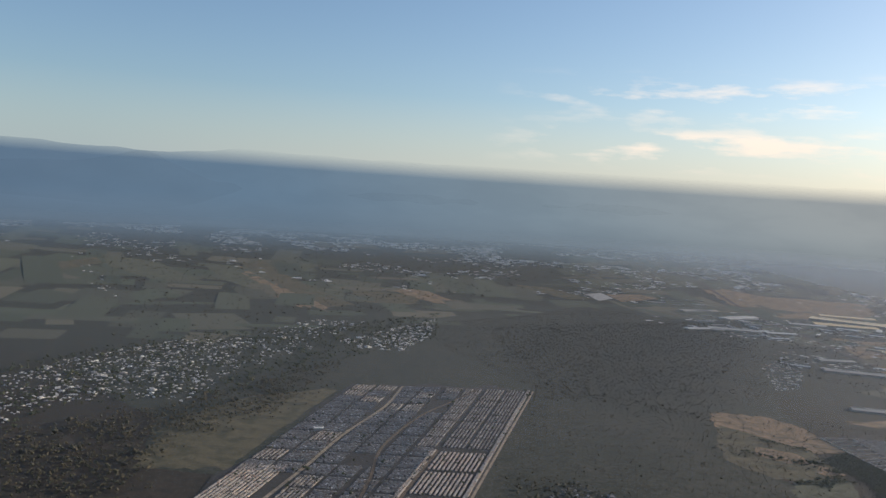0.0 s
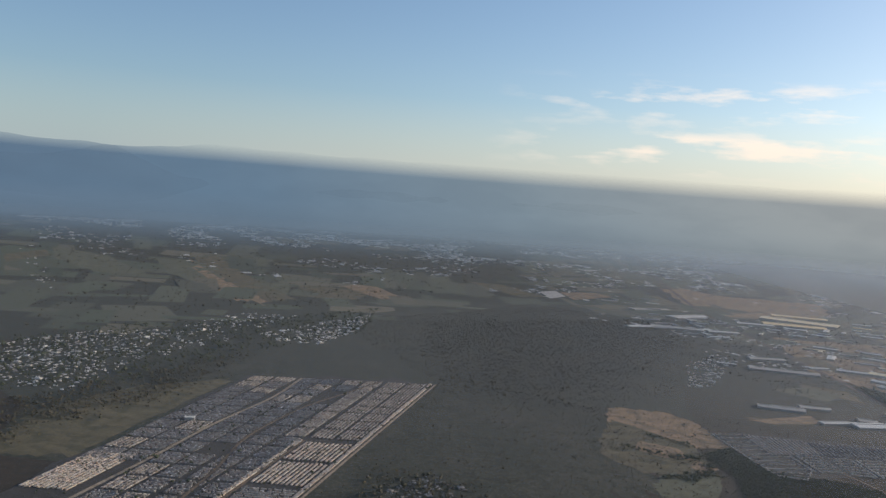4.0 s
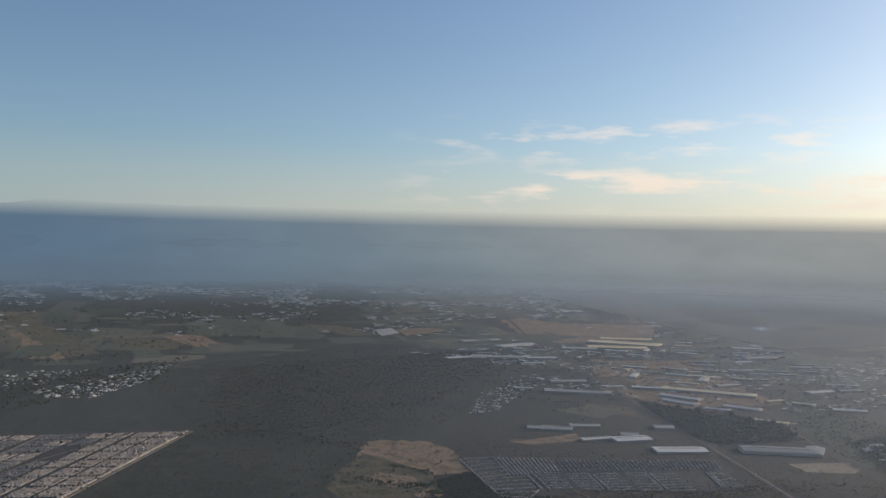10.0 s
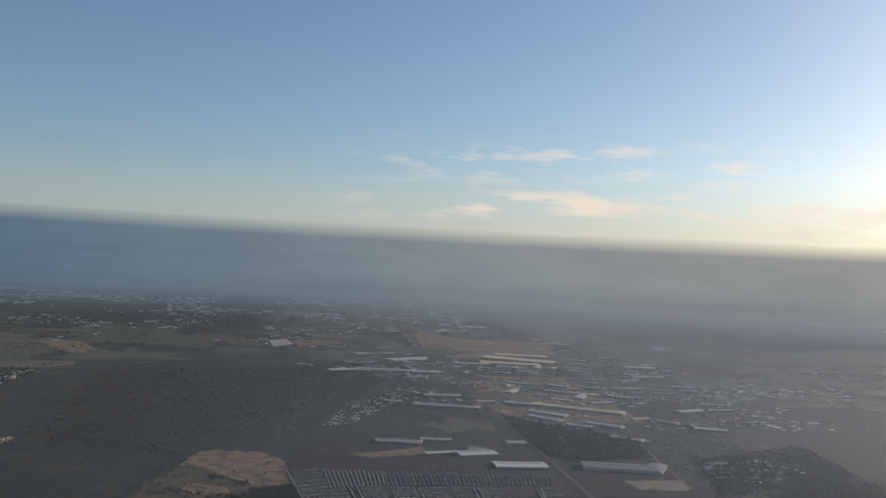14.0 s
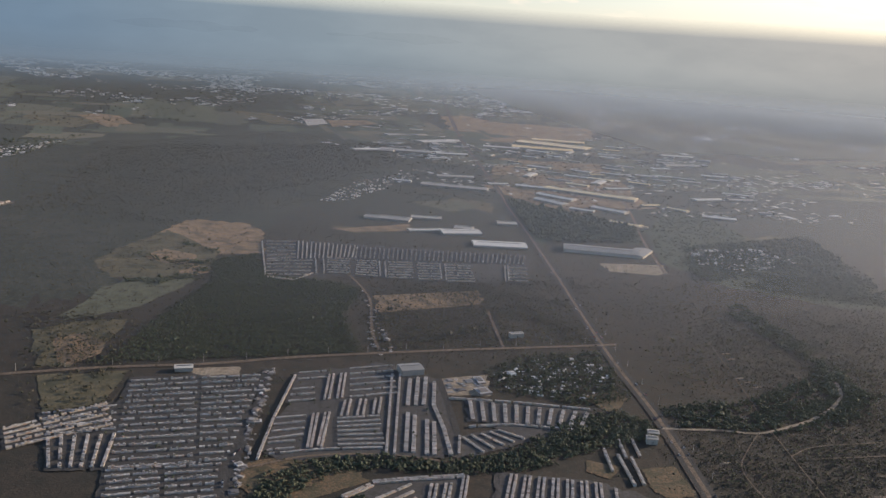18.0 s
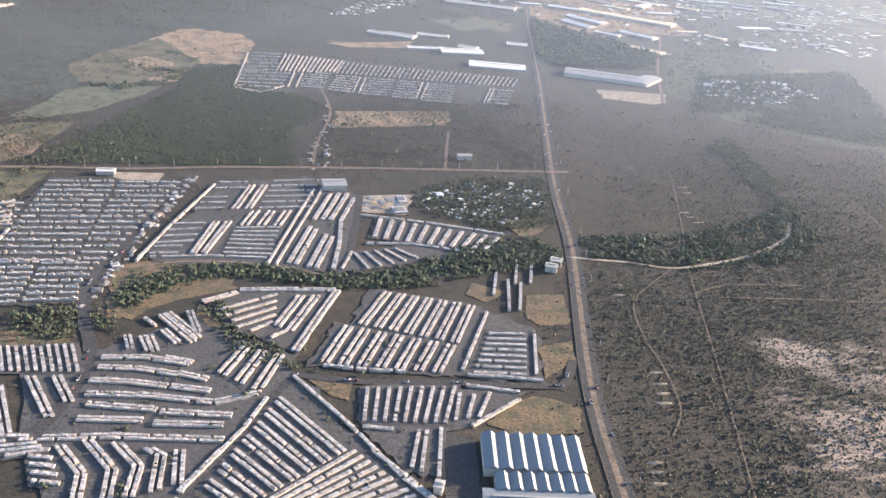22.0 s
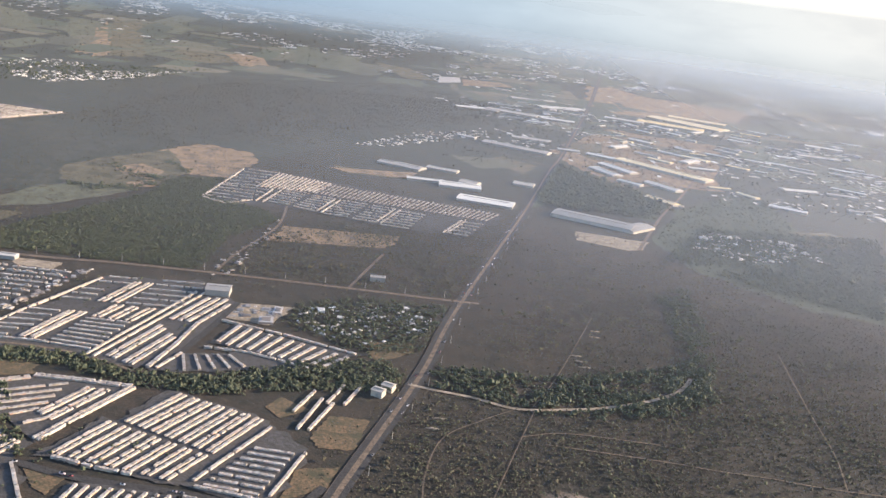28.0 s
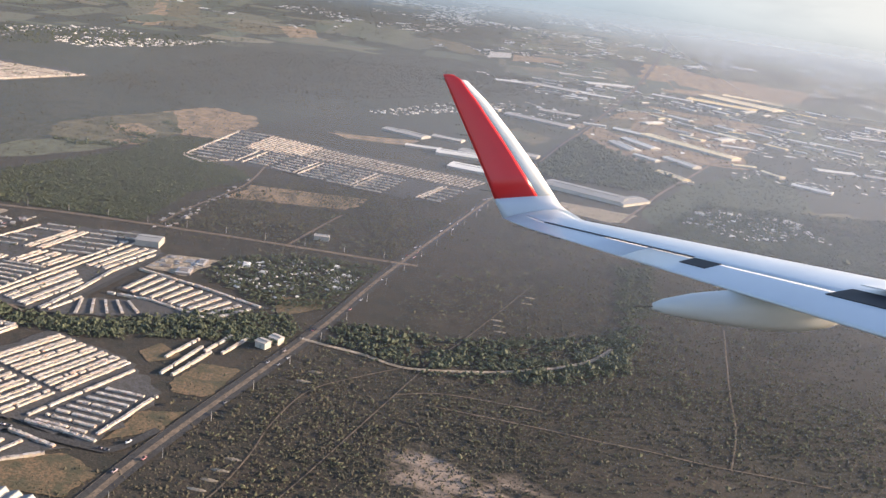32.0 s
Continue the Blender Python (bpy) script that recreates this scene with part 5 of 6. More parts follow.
woods("bushes", [(650, 775), (840, 812), (850, 1000), (640, 960)], 1609, 1.08, "bush", "round olive bushes on the dry fields", clump=0.35)
woods("hedge", [(358.7, 1073.5), (408.2, 1041.1), (455.1, 1010.4), (457.5, 1001.1), (410.7, 1028.3), (361.9, 1059.9)], 156, 1.7, "forest", "dark hedge of trees between dry fields")
woods("hedge", [(399.0, 1138.0), (456.7, 1089.1), (459.9, 1075.5), (401.9, 1122.7)], 96, 1.7, "forest", "dark hedge of trees between dry fields")
woods("hedge", [(408.8, 947.5), (449.9, 1013.7), (454.7, 1000.1), (413.7, 935.6)], 132, 1.7, "forest", "dark hedge of trees between dry fields")
woods("hedge", [(411.0, 1042.2), (447.0, 1042.1), (450.1, 1029.7), (414.1, 1029.6)], 84, 1.7, "forest", "dark hedge of trees between dry fields")
woods("hedge", [(379.3, 953.5), (450.2, 978.6), (453.1, 967.6), (383.0, 943.2)], 120, 1.7, "forest", "dark hedge of trees between dry fields")
woods("field_bushes", [(1020, 1150), (1060, 1350), (1160, 1560), (1210, 1540), (1215, 1350), (1190, 1215), (1100, 1262), (1052, 1090)], 1600, 1.3, "forest", "low bushes on the dark green field")
tufts("dry_tufts", [(850.0, 618.2), (1072.4, 656.4), (977.6, 393.8), (842.2, 369.8)], 16000, 0.72, "low dry bushes and grass tufts on brown soil")
tufts("dry_tufts", [(945.2, 704.5), (968.0, 907.2), (1253.2, 964.9), (1188.0, 620.4), (1135.5, 592.9)], 17000, 0.85, "low dry bushes and grass tufts on brown soil")
tufts("dry_tufts", [(872, 330), (1450, 330), (1600, 1000), (1250, 1150), (872, 1150)], 24000, 0.8, "low dry bushes and grass tufts on brown soil")
tufts("dry_tufts", [(420, 780), (840, 690), (840, 1150), (500, 1250), (300, 1100)], 9000, 1.0, "low dry bushes and grass tufts on dry fields")
woods("scrub_trees", [(300.3, 1260.7), (486.3, 1241.4), (515.2, 1057.3), (366.2, 815.4), (364.8, 918.6)], 500, 1.3, "thorn", "dark bushes on the dry field", clump=0.50)
woods("scrub_trees", [(333.4, 824.9), (396.9, 839.4), (447.5, 741.8), (445.9, 627.0), (417.8, 622.9)], 900, 1.5, "thorn", "dark bushes on the dry field", clump=0.50)
woods("town_trees", [(-156.8, 1278.2), (116.3, 1322.7), (-20.0, 640.0), (-255.0, 650.0)], 900, 1.5, "forest", "small dark garden trees between the town terraces")
scattered("village_houses", [(-643.8, 1195.8), (-602.3, 1376.2), (-500.8, 1577.8), (-415.3, 1613.5), (-343.5, 1411.2), (-353.8, 1120.5), (-449.4, 1114.7), (-506.2, 1075.8), (-517.6, 962.3)], 1200, 3.2, "whitewashed small houses of a village scattered among trees", mats=('village', 'village'))
scattered("village_houses", [(-415.3, 1613.5), (-315.9, 1655.0), (-259.4, 1581.3), (-324.0, 1369.7)], 105, 3.8, "whitewashed small houses of a village scattered among trees", mats=('village', 'village'))
scattered("village_houses", [(-399.3, 1704.2), (-317.2, 1922.3), (-204.5, 1939.7), (-242.6, 1757.7), (-309.9, 1624.2)], 135, 4.2, "whitewashed small houses of a village scattered among trees", mats=('village', 'village'))
scattered("village_houses", [(-228.3, 1657.7), (-156.4, 1834.3), (-54.3, 2058.6), (-47.5, 1842.5), (-98.1, 1601.7), (-177.0, 1595.3)], 345, 4.2, "whitewashed small houses of a village scattered among trees", mats=('village', 'village'))
scattered("village_houses", [(-1260.8, 2706.2), (-1047.9, 2462.3), (-764.5, 2003.1), (-802.7, 1981.7)], 90, 4.9, "whitewashed small houses of a village scattered among trees", mats=('village', 'village'))
scattered("village_houses", [(736.3, 723.6), (776.6, 761.8), (832.8, 772.1), (840.9, 717.6), (798.5, 672.2), (746.5, 690.6)], 190, 2.2, "small whitewashed houses of a roadside village among trees", mats=('village', 'village'))
scattered("village_houses", [(1064.7, 1145.2), (1090.3, 1242.0), (1199.8, 1263.9), (1228.8, 1180.1), (1126.5, 1120.3)], 225, 3.8, "whitewashed small houses of a village scattered among trees", mats=('village', 'village'))
scattered("village_houses", [(545.7, 1466.5), (602.8, 1705.7), (688.4, 1824.9), (710.4, 1761.2), (594.4, 1488.0)], 165, 3.5, "whitewashed small houses of a village scattered among trees", mats=('village', 'village'))
scattered("village_houses", [(101.9, 859.3), (133.7, 894.7), (167.7, 858.8), (135.8, 800.0), (69.2, 784.5)], 260, 2.2, "small grey houses of a hamlet scattered among dark trees")
woods("hamlet_trees", [(90, 905), (180, 860), (135, 790), (55, 775)], 260, 2.2, "thorn", "dark trees between the small houses of the hamlet")
scattered("unfinished_houses", [(693, 708), (729, 718), (727, 682), (697, 682)], 46, 3.6, "low brown walls of unfinished houses on a bare lot", aligned=0.3, flat=0.3)
scattered("roadside_houses", [(554.4, 717.3), (562.6, 719.9), (563.2, 500.7), (557.9, 499.5)], 90, 3.2, "small roadside shops and houses with coloured walls")
scattered("roadside_houses", [(637.5, 756.4), (656.3, 759.8), (639.6, 914.7), (603.5, 936.8), (625.9, 953.2)], 40, 3.2, "small roadside houses beside the dirt track")
scattered("far_city", [(-2900, 2300), (-900, 2900), (300, 2900), (500, 2300), (1250, 1700), (2600, 2200), (3600, 2300), (2500, 3900), (300, 4350), (-2300, 3500)], 5200, 11.0, "roofs of the far city and its industrial halls", mats=('village', 'city_roof'), flat=0.14, aligned=0.35, grove=0.5)
scattered("far_city", [(-1300, 2700), (-600, 2450), (350, 2700), (900, 2900), (1500, 2300), (2200, 2600), (1400, 3600), (200, 3900), (-1500, 3600)], 1400, 15.0, "roofs of the far city and its industrial halls", mats=('village', 'city_roof'), flat=0.14, aligned=0.35, grove=0.5)
scattered("far_city", [(-2500, 3000), (-600, 3300), (1500, 3300), (2600, 2700), (2900, 3300), (1500, 4200), (0, 4400), (-2000, 3900)], 4500, 12.0, "roofs of the far city and its industrial halls", mats=('village', 'city_roof'), flat=0.14, aligned=0.35, grove=0.4)
scattered("far_city", [(-1900, 2900), (-600, 3250), (400, 3350), (1500, 3100), (1700, 3300), (500, 3650), (-700, 3600), (-2100, 3200)], 1700, 20.0, "roofs of the far city and its industrial halls", mats=("village", "village"), flat=0.12, aligned=0.35, grove=0.5)
scattered("far_city", [(500, 2950), (1500, 2700), (2300, 2500), (2700, 2900), (1500, 3550), (450, 3650)], 1500, 20.0, "roofs of the far city and its industrial halls", mats=("village", "village"), flat=0.12, aligned=0.35, grove=0.45)
scattered("industrial_sheds", [(700, 1750), (1000, 1500), (1500, 1500), (1800, 2200), (1200, 2500), (600, 2700)], 1000, 8.5, "pale sheet roofs of workshops between the larger halls", mats=('village', 'city_roof'), flat=0.14, aligned=0.35, grove=0.3)
farmland("farm_fields", [(-2600, 1500), (-500, 1450), (-250, 1900), (250, 2100), (500, 2500), (0, 3000), (-2300, 3200)], 300, 150.0)
farmland("farm_fields", [(900, 1900), (2400, 1700), (3000, 2900), (500, 3700), (300, 2900)], 450, 130.0)

# ---- poles, vehicles and spoil heaps along the roads ----
pole = new("utility_pole")
bm = bmesh.new()
bmesh.ops.create_cone(bm, cap_ends=True, segments=8, radius1=0.16, radius2=0.09, depth=6.0, matrix=Matrix.Translation((0, 0, 3.0)))
part("mast", bm, "concrete_pale", pole)
bm = bmesh.new()
bmesh.ops.create_cube(bm, size=1, matrix=Matrix.Translation((0, 0, 5.6)) @ Matrix.Diagonal((1.6, 0.1, 0.1, 1)))
part("cross_arm", bm, "bark", pole)
tagged(pole, "pale concrete utility pole with a cross arm beside the road", "pole", "poles along the roads")


def poles(points, gap):
    p, _, _ = lane(points, 1)
    step = np.r_[0, np.cumsum(np.linalg.norm(np.diff(p, axis=0), axis=1))]
    for s in np.arange(gap / 2, step[-1], gap):
        x, y = np.interp(s, step, p[:, 0]), np.interp(s, step, p[:, 1])
        copy_thing(pole, pose(x, y, 0.2, 0, 0, 15))


poles([(356.2, 690.1), (429.9, 713.0), (511.9, 730.7), (577.0, 752.2), (696.9, 781.6), (823.9, 807.9), (863.6, 816.8)], 34)
poles([(858.5, 374.0), (853.4, 472.3), (860.0, 645.0), (858.0, 798.0), (868.0, 1172.0), (872.0, 1520.0)], 40)
bpy.data.objects.remove(pole.children[0]), bpy.data.objects.remove(pole.children[0]), bpy.data.objects.remove(pole)

MATS["car_paint"] = painted("car_paint", [(0.75, 0.75, 0.75), (0.08, 0.08, 0.09), (0.7, 0.7, 0.72), (0.35, 0.03, 0.03), (0.78, 0.78, 0.78)], 0.3, dirt=0.1)
MATS["glass_dark"] = material("car_window", 0.08)
MATS["glass_dark"].node_tree.nodes["Principled BSDF"].inputs["Base Color"].default_value = (0.02, 0.022, 0.025, 1)
MATS["rubber"] = material("tyre_rubber", 0.9)
MATS["rubber"].node_tree.nodes["Principled BSDF"].inputs["Base Color"].default_value = (0.02, 0.02, 0.02, 1)


def vehicle(name, long, wide, high, label, category):
    ob = new(name)
    bm = bmesh.new()
    bmesh.ops.create_cube(bm, size=1, matrix=Matrix.Translation((0, 0, high * 0.42)) @ Matrix.Diagonal((wide, long, high * 0.5, 1)))
    bmesh.ops.bevel(bm, geom=bm.edges[:], offset=0.08, segments=1, affect="EDGES")
    part("body", bm, "car_paint", ob)
    bm = bmesh.new()
    top = bmesh.ops.create_cube(bm, size=1, matrix=Matrix.Translation((0, -long * 0.05, high * 0.82)) @ Matrix.Diagonal((wide * 0.9, long * 0.55, high * 0.36, 1)))
    for v in top["verts"]:
        if v.co.z > high * 0.82:
            v.co.y *= 0.75
            v.co.x *= 0.88
    part("cabin", bm, "glass_dark", ob)
    for sx in (-1, 1):
        for sy in (-1, 1):
            bm = bmesh.new()
            bmesh.ops.create_cone(bm, cap_ends=True, segments=10, radius1=high * 0.2, radius2=high * 0.2, depth=wide * 0.14,
                                  matrix=Matrix.Translation((sx * wide * 0.46, sy * long * 0.32, high * 0.2)) @ Matrix.Rotation(math.pi / 2, 4, "Y"))
            part("wheel", bm, "rubber", ob)
    return tagged(ob, label, category, "traffic on the main road")


MODELS = (vehicle("car", 2.3, 1.0, 0.8, "small painted car driving on the asphalt road", "car"), vehicle("van", 3.2, 1.15, 1.3, "tall box-shaped van driving on the asphalt road", "van"))
traffic = random.Random(3)
ROAD_LINES = (([(846.3, 374.0), (841.2, 472.3), (847.8, 645.0), (845.8, 798.0), (855.8, 1172.0), (859.8, 1520.0), (865.8, 1690.0), (872.8, 2380.0), (879.8, 3700.0)], 26), ([(853.1, 374.0), (848.0, 472.3), (854.6, 645.0), (852.6, 798.0), (862.6, 1172.0), (866.6, 1520.0), (872.6, 1690.0), (879.6, 2380.0), (886.6, 3700.0)], 26), ([(556.4, 717.9), (558.4, 659.0), (555.8, 586.4), (553.6, 535.0), (565.6, 494.5), (582.6, 460.9), (589.3, 429.5), (587.7, 395.8), (583.9, 388.5)], 16), ([(689.7, 455.2), (725.1, 454.2), (770.9, 460.7), (818.9, 465.0), (830.7, 470.1), (837.2, 493.7)], 10))
for line, count in ROAD_LINES:
    p, _, _ = lane(line, 1)
    step = np.r_[0, np.cumsum(np.linalg.norm(np.diff(p, axis=0), axis=1))]
    for k in range(count):
        s = traffic.uniform(0, min(step[-1], 900))
        i = min(int(np.searchsorted(step, s)), len(p) - 1)
        way = p[i] - p[i - 1]
        copy_thing(MODELS[0 if traffic.random() < 0.75 else 1], pose(np.interp(s, step, p[:, 0]) + traffic.choice((-0.9, 0.9)), np.interp(s, step, p[:, 1]), 0.62, 0, 0, math.degrees(math.atan2(way[1], way[0])) - 90))
for m in MODELS:
    for o in (*m.children, m):
        bpy.data.objects.remove(o)


def heap(x, y, long, turn):
    """A long low bank of dumped earth."""
    bm = bmesh.new()
    rng = random.Random(int(x * 7 + y))
    rows = []
    for i in range(9):
        u = i / 8
        w = 0.9 * math.sin(math.pi * min(max(u, 0.04), 0.96)) ** 0.5
        rows.append([bm.verts.new(((u - 0.5) * long, k * w * rng.uniform(0.9, 1.2), (1.3 - abs(k)) * 0.7 * w * rng.uniform(0.7, 1.2) if abs(k) < 1.2 else -0.1)) for k in (-1.3, -0.6, 0, 0.6, 1.3)])
    for a, b in zip(rows, rows[1:]):
        for i in range(4):
            bm.faces.new((a[i], a[i + 1], b[i + 1], b[i]))
    me = bpy.data.meshes.new("spoil_heap")
    bm.normal_update()
    bm.to_mesh(me)
    bm.free()
    me.materials.append(MATS["pale_dirt"])
    ob = new("spoil_heap", me)
    ob.matrix_world = pose(x, y, 0.05, 0, 0, turn)
    return tagged(ob, "long low bank of pale dumped earth on the scrubland", "earth heap", "earth heaps")


heap(882, 489, 9.0, 12)
heap(882, 478, 9.0, 12)
heap(882, 469, 9.0, 12)
heap(881, 460, 9.0, 12)
heap(867, 410, 9.0, 12)
heap(867, 403, 9.0, 12)
heap(866, 395, 9.0, 12)
heap(876, 593, 9.0, 12)
heap(875, 579, 9.0, 12)
heap(955, 728, 9.0, 12)
heap(958, 718, 9.0, 12)
heap(951, 737, 9.0, 12)
heap(963, 798, 9.0, 12)
heap(963, 784, 9.0, 12)


# ---- the aircraft's port wing, at the end of the way ----
def wing_paint(name, tone, rough=0.3):
    m = material(name, rough)
    dull = range_node(m, noise_node(m, 1.3, 6), 0.35, 0.7, 0, 0.35)
    colour(m, mix_node(m, dull, tone, tuple(v * 0.8 for v in tone)))
    return m


MATS["wing_grey"] = wing_paint("wing_grey_paint", (0.56, 0.58, 0.61), 0.32)
MATS["wing_red"] = wing_paint("winglet_red_paint", (0.74, 0.035, 0.035), 0.28)
MATS["wing_white"] = wing_paint("winglet_white_paint", (0.78, 0.75, 0.68), 0.3)
MATS["wing_pod"] = wing_paint("fairing_paint", (0.55, 0.54, 0.51), 0.35)
MATS["wing_gap"] = wing_paint("dark_wing_gap", (0.02, 0.02, 0.024), 0.7)
MATS["wing_metal"] = material("bare_leading_edge", 0.28, 0.85)
colour(MATS["wing_metal"], mix_node(MATS["wing_metal"], noise_node(MATS["wing_metal"], 2.0), (0.66, 0.66, 0.66), (0.56, 0.56, 0.57)))

wing = new("aircraft_wing")
wing.matrix_world = Matrix((
    (0.92811, -0.37216, 0.00749, 1061.289),
    (0.37216, 0.92814, 0.00188, 164.083),
    (-0.00765, 0.00105, 0.99997, 236.585),
    (0, 0, 0, 1)))
tagged(wing, "grey airliner wing with a red and white upturned winglet, airborne", "aircraft wing")


def section(o):
    """Trailing and leading edge of the wing at o metres outboard of the window: ahead, up."""
    return Vector((2.76 + (14.2 - o) * 0.30, o, -4.02 + (14.2 - o) * 0.191)), Vector((3.80 + (13.8 - o) * 0.50, o, -3.76 + (13.8 - o) * 0.184))


# trailing edge, leading edge, way of the upper side, thickness
STATIONS = []
for o in (5.0, 6.0, 7.0, 8.0, 9.0, 10.0, 11.0, 12.0, 13.0, 13.6):
    te, le = section(o)
    STATIONS.append((te, le, Vector((0, 0.19, 1)).normalized(), 0.12))
tip = [((2.62, 14.32, -3.98), (3.76, 14.2, -3.72), (0, -0.35, 1)), ((2.50, 14.5, -3.80), (3.62, 14.42, -3.66), (0, -0.75, 0.8)),
       ((2.46, 14.58, -3.72), (3.50, 14.52, -3.52), (0, -0.92, 0.4)), ((2.30, 14.72, -3.42), (3.19, 14.68, -3.16), (0, -0.96, 0.25)),
       ((1.98, 14.95, -2.88), (2.70, 14.92, -2.65), (0, -0.96, 0.25)), ((1.62, 15.15, -2.28), (2.16, 15.13, -2.13), (0, -0.96, 0.25)),
       ((1.34, 15.30, -1.80), (1.77, 15.28, -1.83), (0, -0.96, 0.25)), ((1.33, 15.31, -1.77), (1.58, 15.3, -1.755), (0, -0.96, 0.25))]
TIP_FROM = len(STATIONS)
STATIONS += [(Vector(a), Vector(b), Vector(c).normalized(), 0.09) for a, b, c in tip]


def skin(st, c, upper):
    """A point of the section st at the share c of its chord from the trailing edge."""
    te, le, n, thick = st
    chord = (le - te).length
    t = thick * chord * 2.6 * math.sqrt(max(1 - c, 0)) * c ** 0.85 * (1.0 if upper else -0.7)
    return te.lerp(le, c) + n * t


def shell(name, first, last, c0, c1, mat, label="", steps=10, lift=0.0):
    """A closed stretch of wing skin between two stations and two shares of the chord."""
    bm = bmesh.new()
    cs = [c0 + (c1 - c0) * i / steps for i in range(steps + 1)]
    loops = []
    for st in STATIONS[first:last + 1]:
        up = [skin(st, c, True) + st[2] * lift for c in cs]
        dn = [skin(st, c, False) for c in reversed(cs)]
        if c1 >= 1:
            dn = dn[1:]
        if c0 <= 0:
            dn = dn[:-1]
        loops.append([bm.verts.new(v) for v in up + dn])
    k = len(loops[0])
    for a, b in zip(loops, loops[1:]):
        for i in range(k):
            bm.faces.new((a[i], b[i], b[(i + 1) % k], a[(i + 1) % k]))
    bm.faces.new(loops[0][::-1]), bm.faces.new(loops[-1])
    bmesh.ops.recalc_face_normals(bm, faces=bm.faces)
    for f in bm.faces:
        f.smooth = len(f.verts) == 4
    return part(name, bm, mat, wing, label)


shell("wing_box", 0, TIP_FROM, 0.27, 0.80, "wing_grey")
shell("slat", 0, TIP_FROM, 0.805, 1.0, "wing_metal", "bare metal leading-edge slat")
shell("aileron", 6, TIP_FROM, 0.0, 0.262, "wing_grey", "grey aileron beside the winglet")
shell("flap", 0, 6, 0.0, 0.262, "wing_grey", "grey trailing-edge flap")
shell("winglet_root", TIP_FROM, TIP_FROM + 2, 0.0, 1.0, "wing_grey", "curved grey winglet root")
shell("winglet_panel", TIP_FROM + 2, TIP_FROM + 7, 0.0, 0.70, "wing_red", "bright red winglet side")
shell("winglet_edge", TIP_FROM + 2, TIP_FROM + 6, 0.703, 1.0, "wing_white", "white winglet leading edge", 4)


def seam(name, o0, o1, c0, c1, mat, lift, drop=0.0, label=""):
    """A strip on the upper skin from o0 to o1, its aft side raised by drop."""
    bm = bmesh.new()
    rows = []
    for o in np.linspace(o0, o1, 12):
        te, le = section(float(o))
        st = (te, le, Vector((0, 0.19, 1)).normalized(), 0.12)
        n = st[2]
        fore, aft = skin(st, c1, True) + n * lift, skin(st, c0, True) + n * (lift + drop)
        rows.append([bm.verts.new(v) for v in (aft, fore, fore - n * 0.012, aft - n * 0.012)])
    for a, b in zip(rows, rows[1:]):
        for i in range(4):
            bm.faces.new((a[i], b[i], b[(i + 1) % 4], a[(i + 1) % 4]))
    bm.faces.new(rows[0][::-1]), bm.faces.new(rows[-1])
    bmesh.ops.recalc_face_normals(bm, faces=bm.faces)
    return part(name, bm, mat, wing, label)


seam("aileron_gap", 10.2, 13.6, 0.262, 0.285, "wing_gap", 0.008, label="dark gap ahead of the aileron")
seam("slat_gap", 5.0, 13.4, 0.80, 0.812, "wing_gap", 0.008, label="dark seam behind the slat")
# near-black strip on the skin paints in the shade below the raised spoiler
seam("spoiler_gap", 5.2, 8.1, 0.20, 0.34, "wing_gap", 0.010, label="dark strip painted for the shaded gap under the spoiler")
for o0, o1 in ((5.1, 6.4), (6.45, 8.0)):
    seam("spoiler", o0, o1, 0.33, 0.60, "wing_grey", 0.02, 0.06, "slightly raised grey spoiler panel")
seam("flap_gap", 9.7, 10.15, 0.14, 0.26, "wing_gap", 0.010, label="dark notch between flap and aileron")

# flap-track fairing: a slim boat-shaped body under the trailing edge
bm = bmesh.new()
rings = []
for f, top, low, half in ((3.50, -3.26, -3.34, 0.04), (3.62, -3.20, -3.37, 0.09), (3.95, -3.10, -3.40, 0.14), (4.35, -3.02, -3.43, 0.18), (4.80, -2.98, -3.44, 0.19),
                          (5.25, -2.98, -3.42, 0.17), (5.60, -3.00, -3.34, 0.11), (5.85, -3.05, -3.22, 0.04)):
    mid, tall = (top + low) / 2, (top - low) / 2
    rings.append([bm.verts.new((f, 8.9 + half * math.cos(a), mid + tall * math.copysign(abs(math.sin(a)) ** 0.8, math.sin(a)))) for a in np.linspace(0, 2 * math.pi, 16, endpoint=False)])
for a, b in zip(rings, rings[1:]):
    for i in range(16):
        bm.faces.new((a[i], b[i], b[(i + 1) % 16], a[(i + 1) % 16]))
bm.faces.new(rings[0][::-1]), bm.faces.new(rings[-1])
bmesh.ops.recalc_face_normals(bm, faces=bm.faces)
for f in bm.faces:
    f.smooth = True
pod = part("flap_track_fairing", bm, "wing_pod", wing, "pale boat-shaped fairing under the trailing edge")


def rod(name, a, b, r, mat, parent, label=""):
    bm = bmesh.new()
    a, b = Vector(a), Vector(b)
    m = Matrix.Translation((a + b) / 2) @ (b - a).to_track_quat("Z", "Y").to_matrix().to_4x4()
    bmesh.ops.create_cone(bm, cap_ends=True, segments=6, radius1=r, radius2=r * 0.6, depth=(b - a).length, matrix=m)
    return part(name, bm, mat, parent, label)


rod("static_wick", (3.52, 8.9, -3.30), (3.28, 8.9, -3.33), 0.008, "wing_gap", pod)
for s in (0.03, 0.25, 0.5, 0.75, 0.97):
    q = Vector((2.42, 14.62, -3.66)).lerp(Vector((1.34, 15.3, -1.80)), s)
    rod("static_wick", q, q + Vector((-0.20, 0.0, 0.01)), 0.006, "wing_gap", wing)
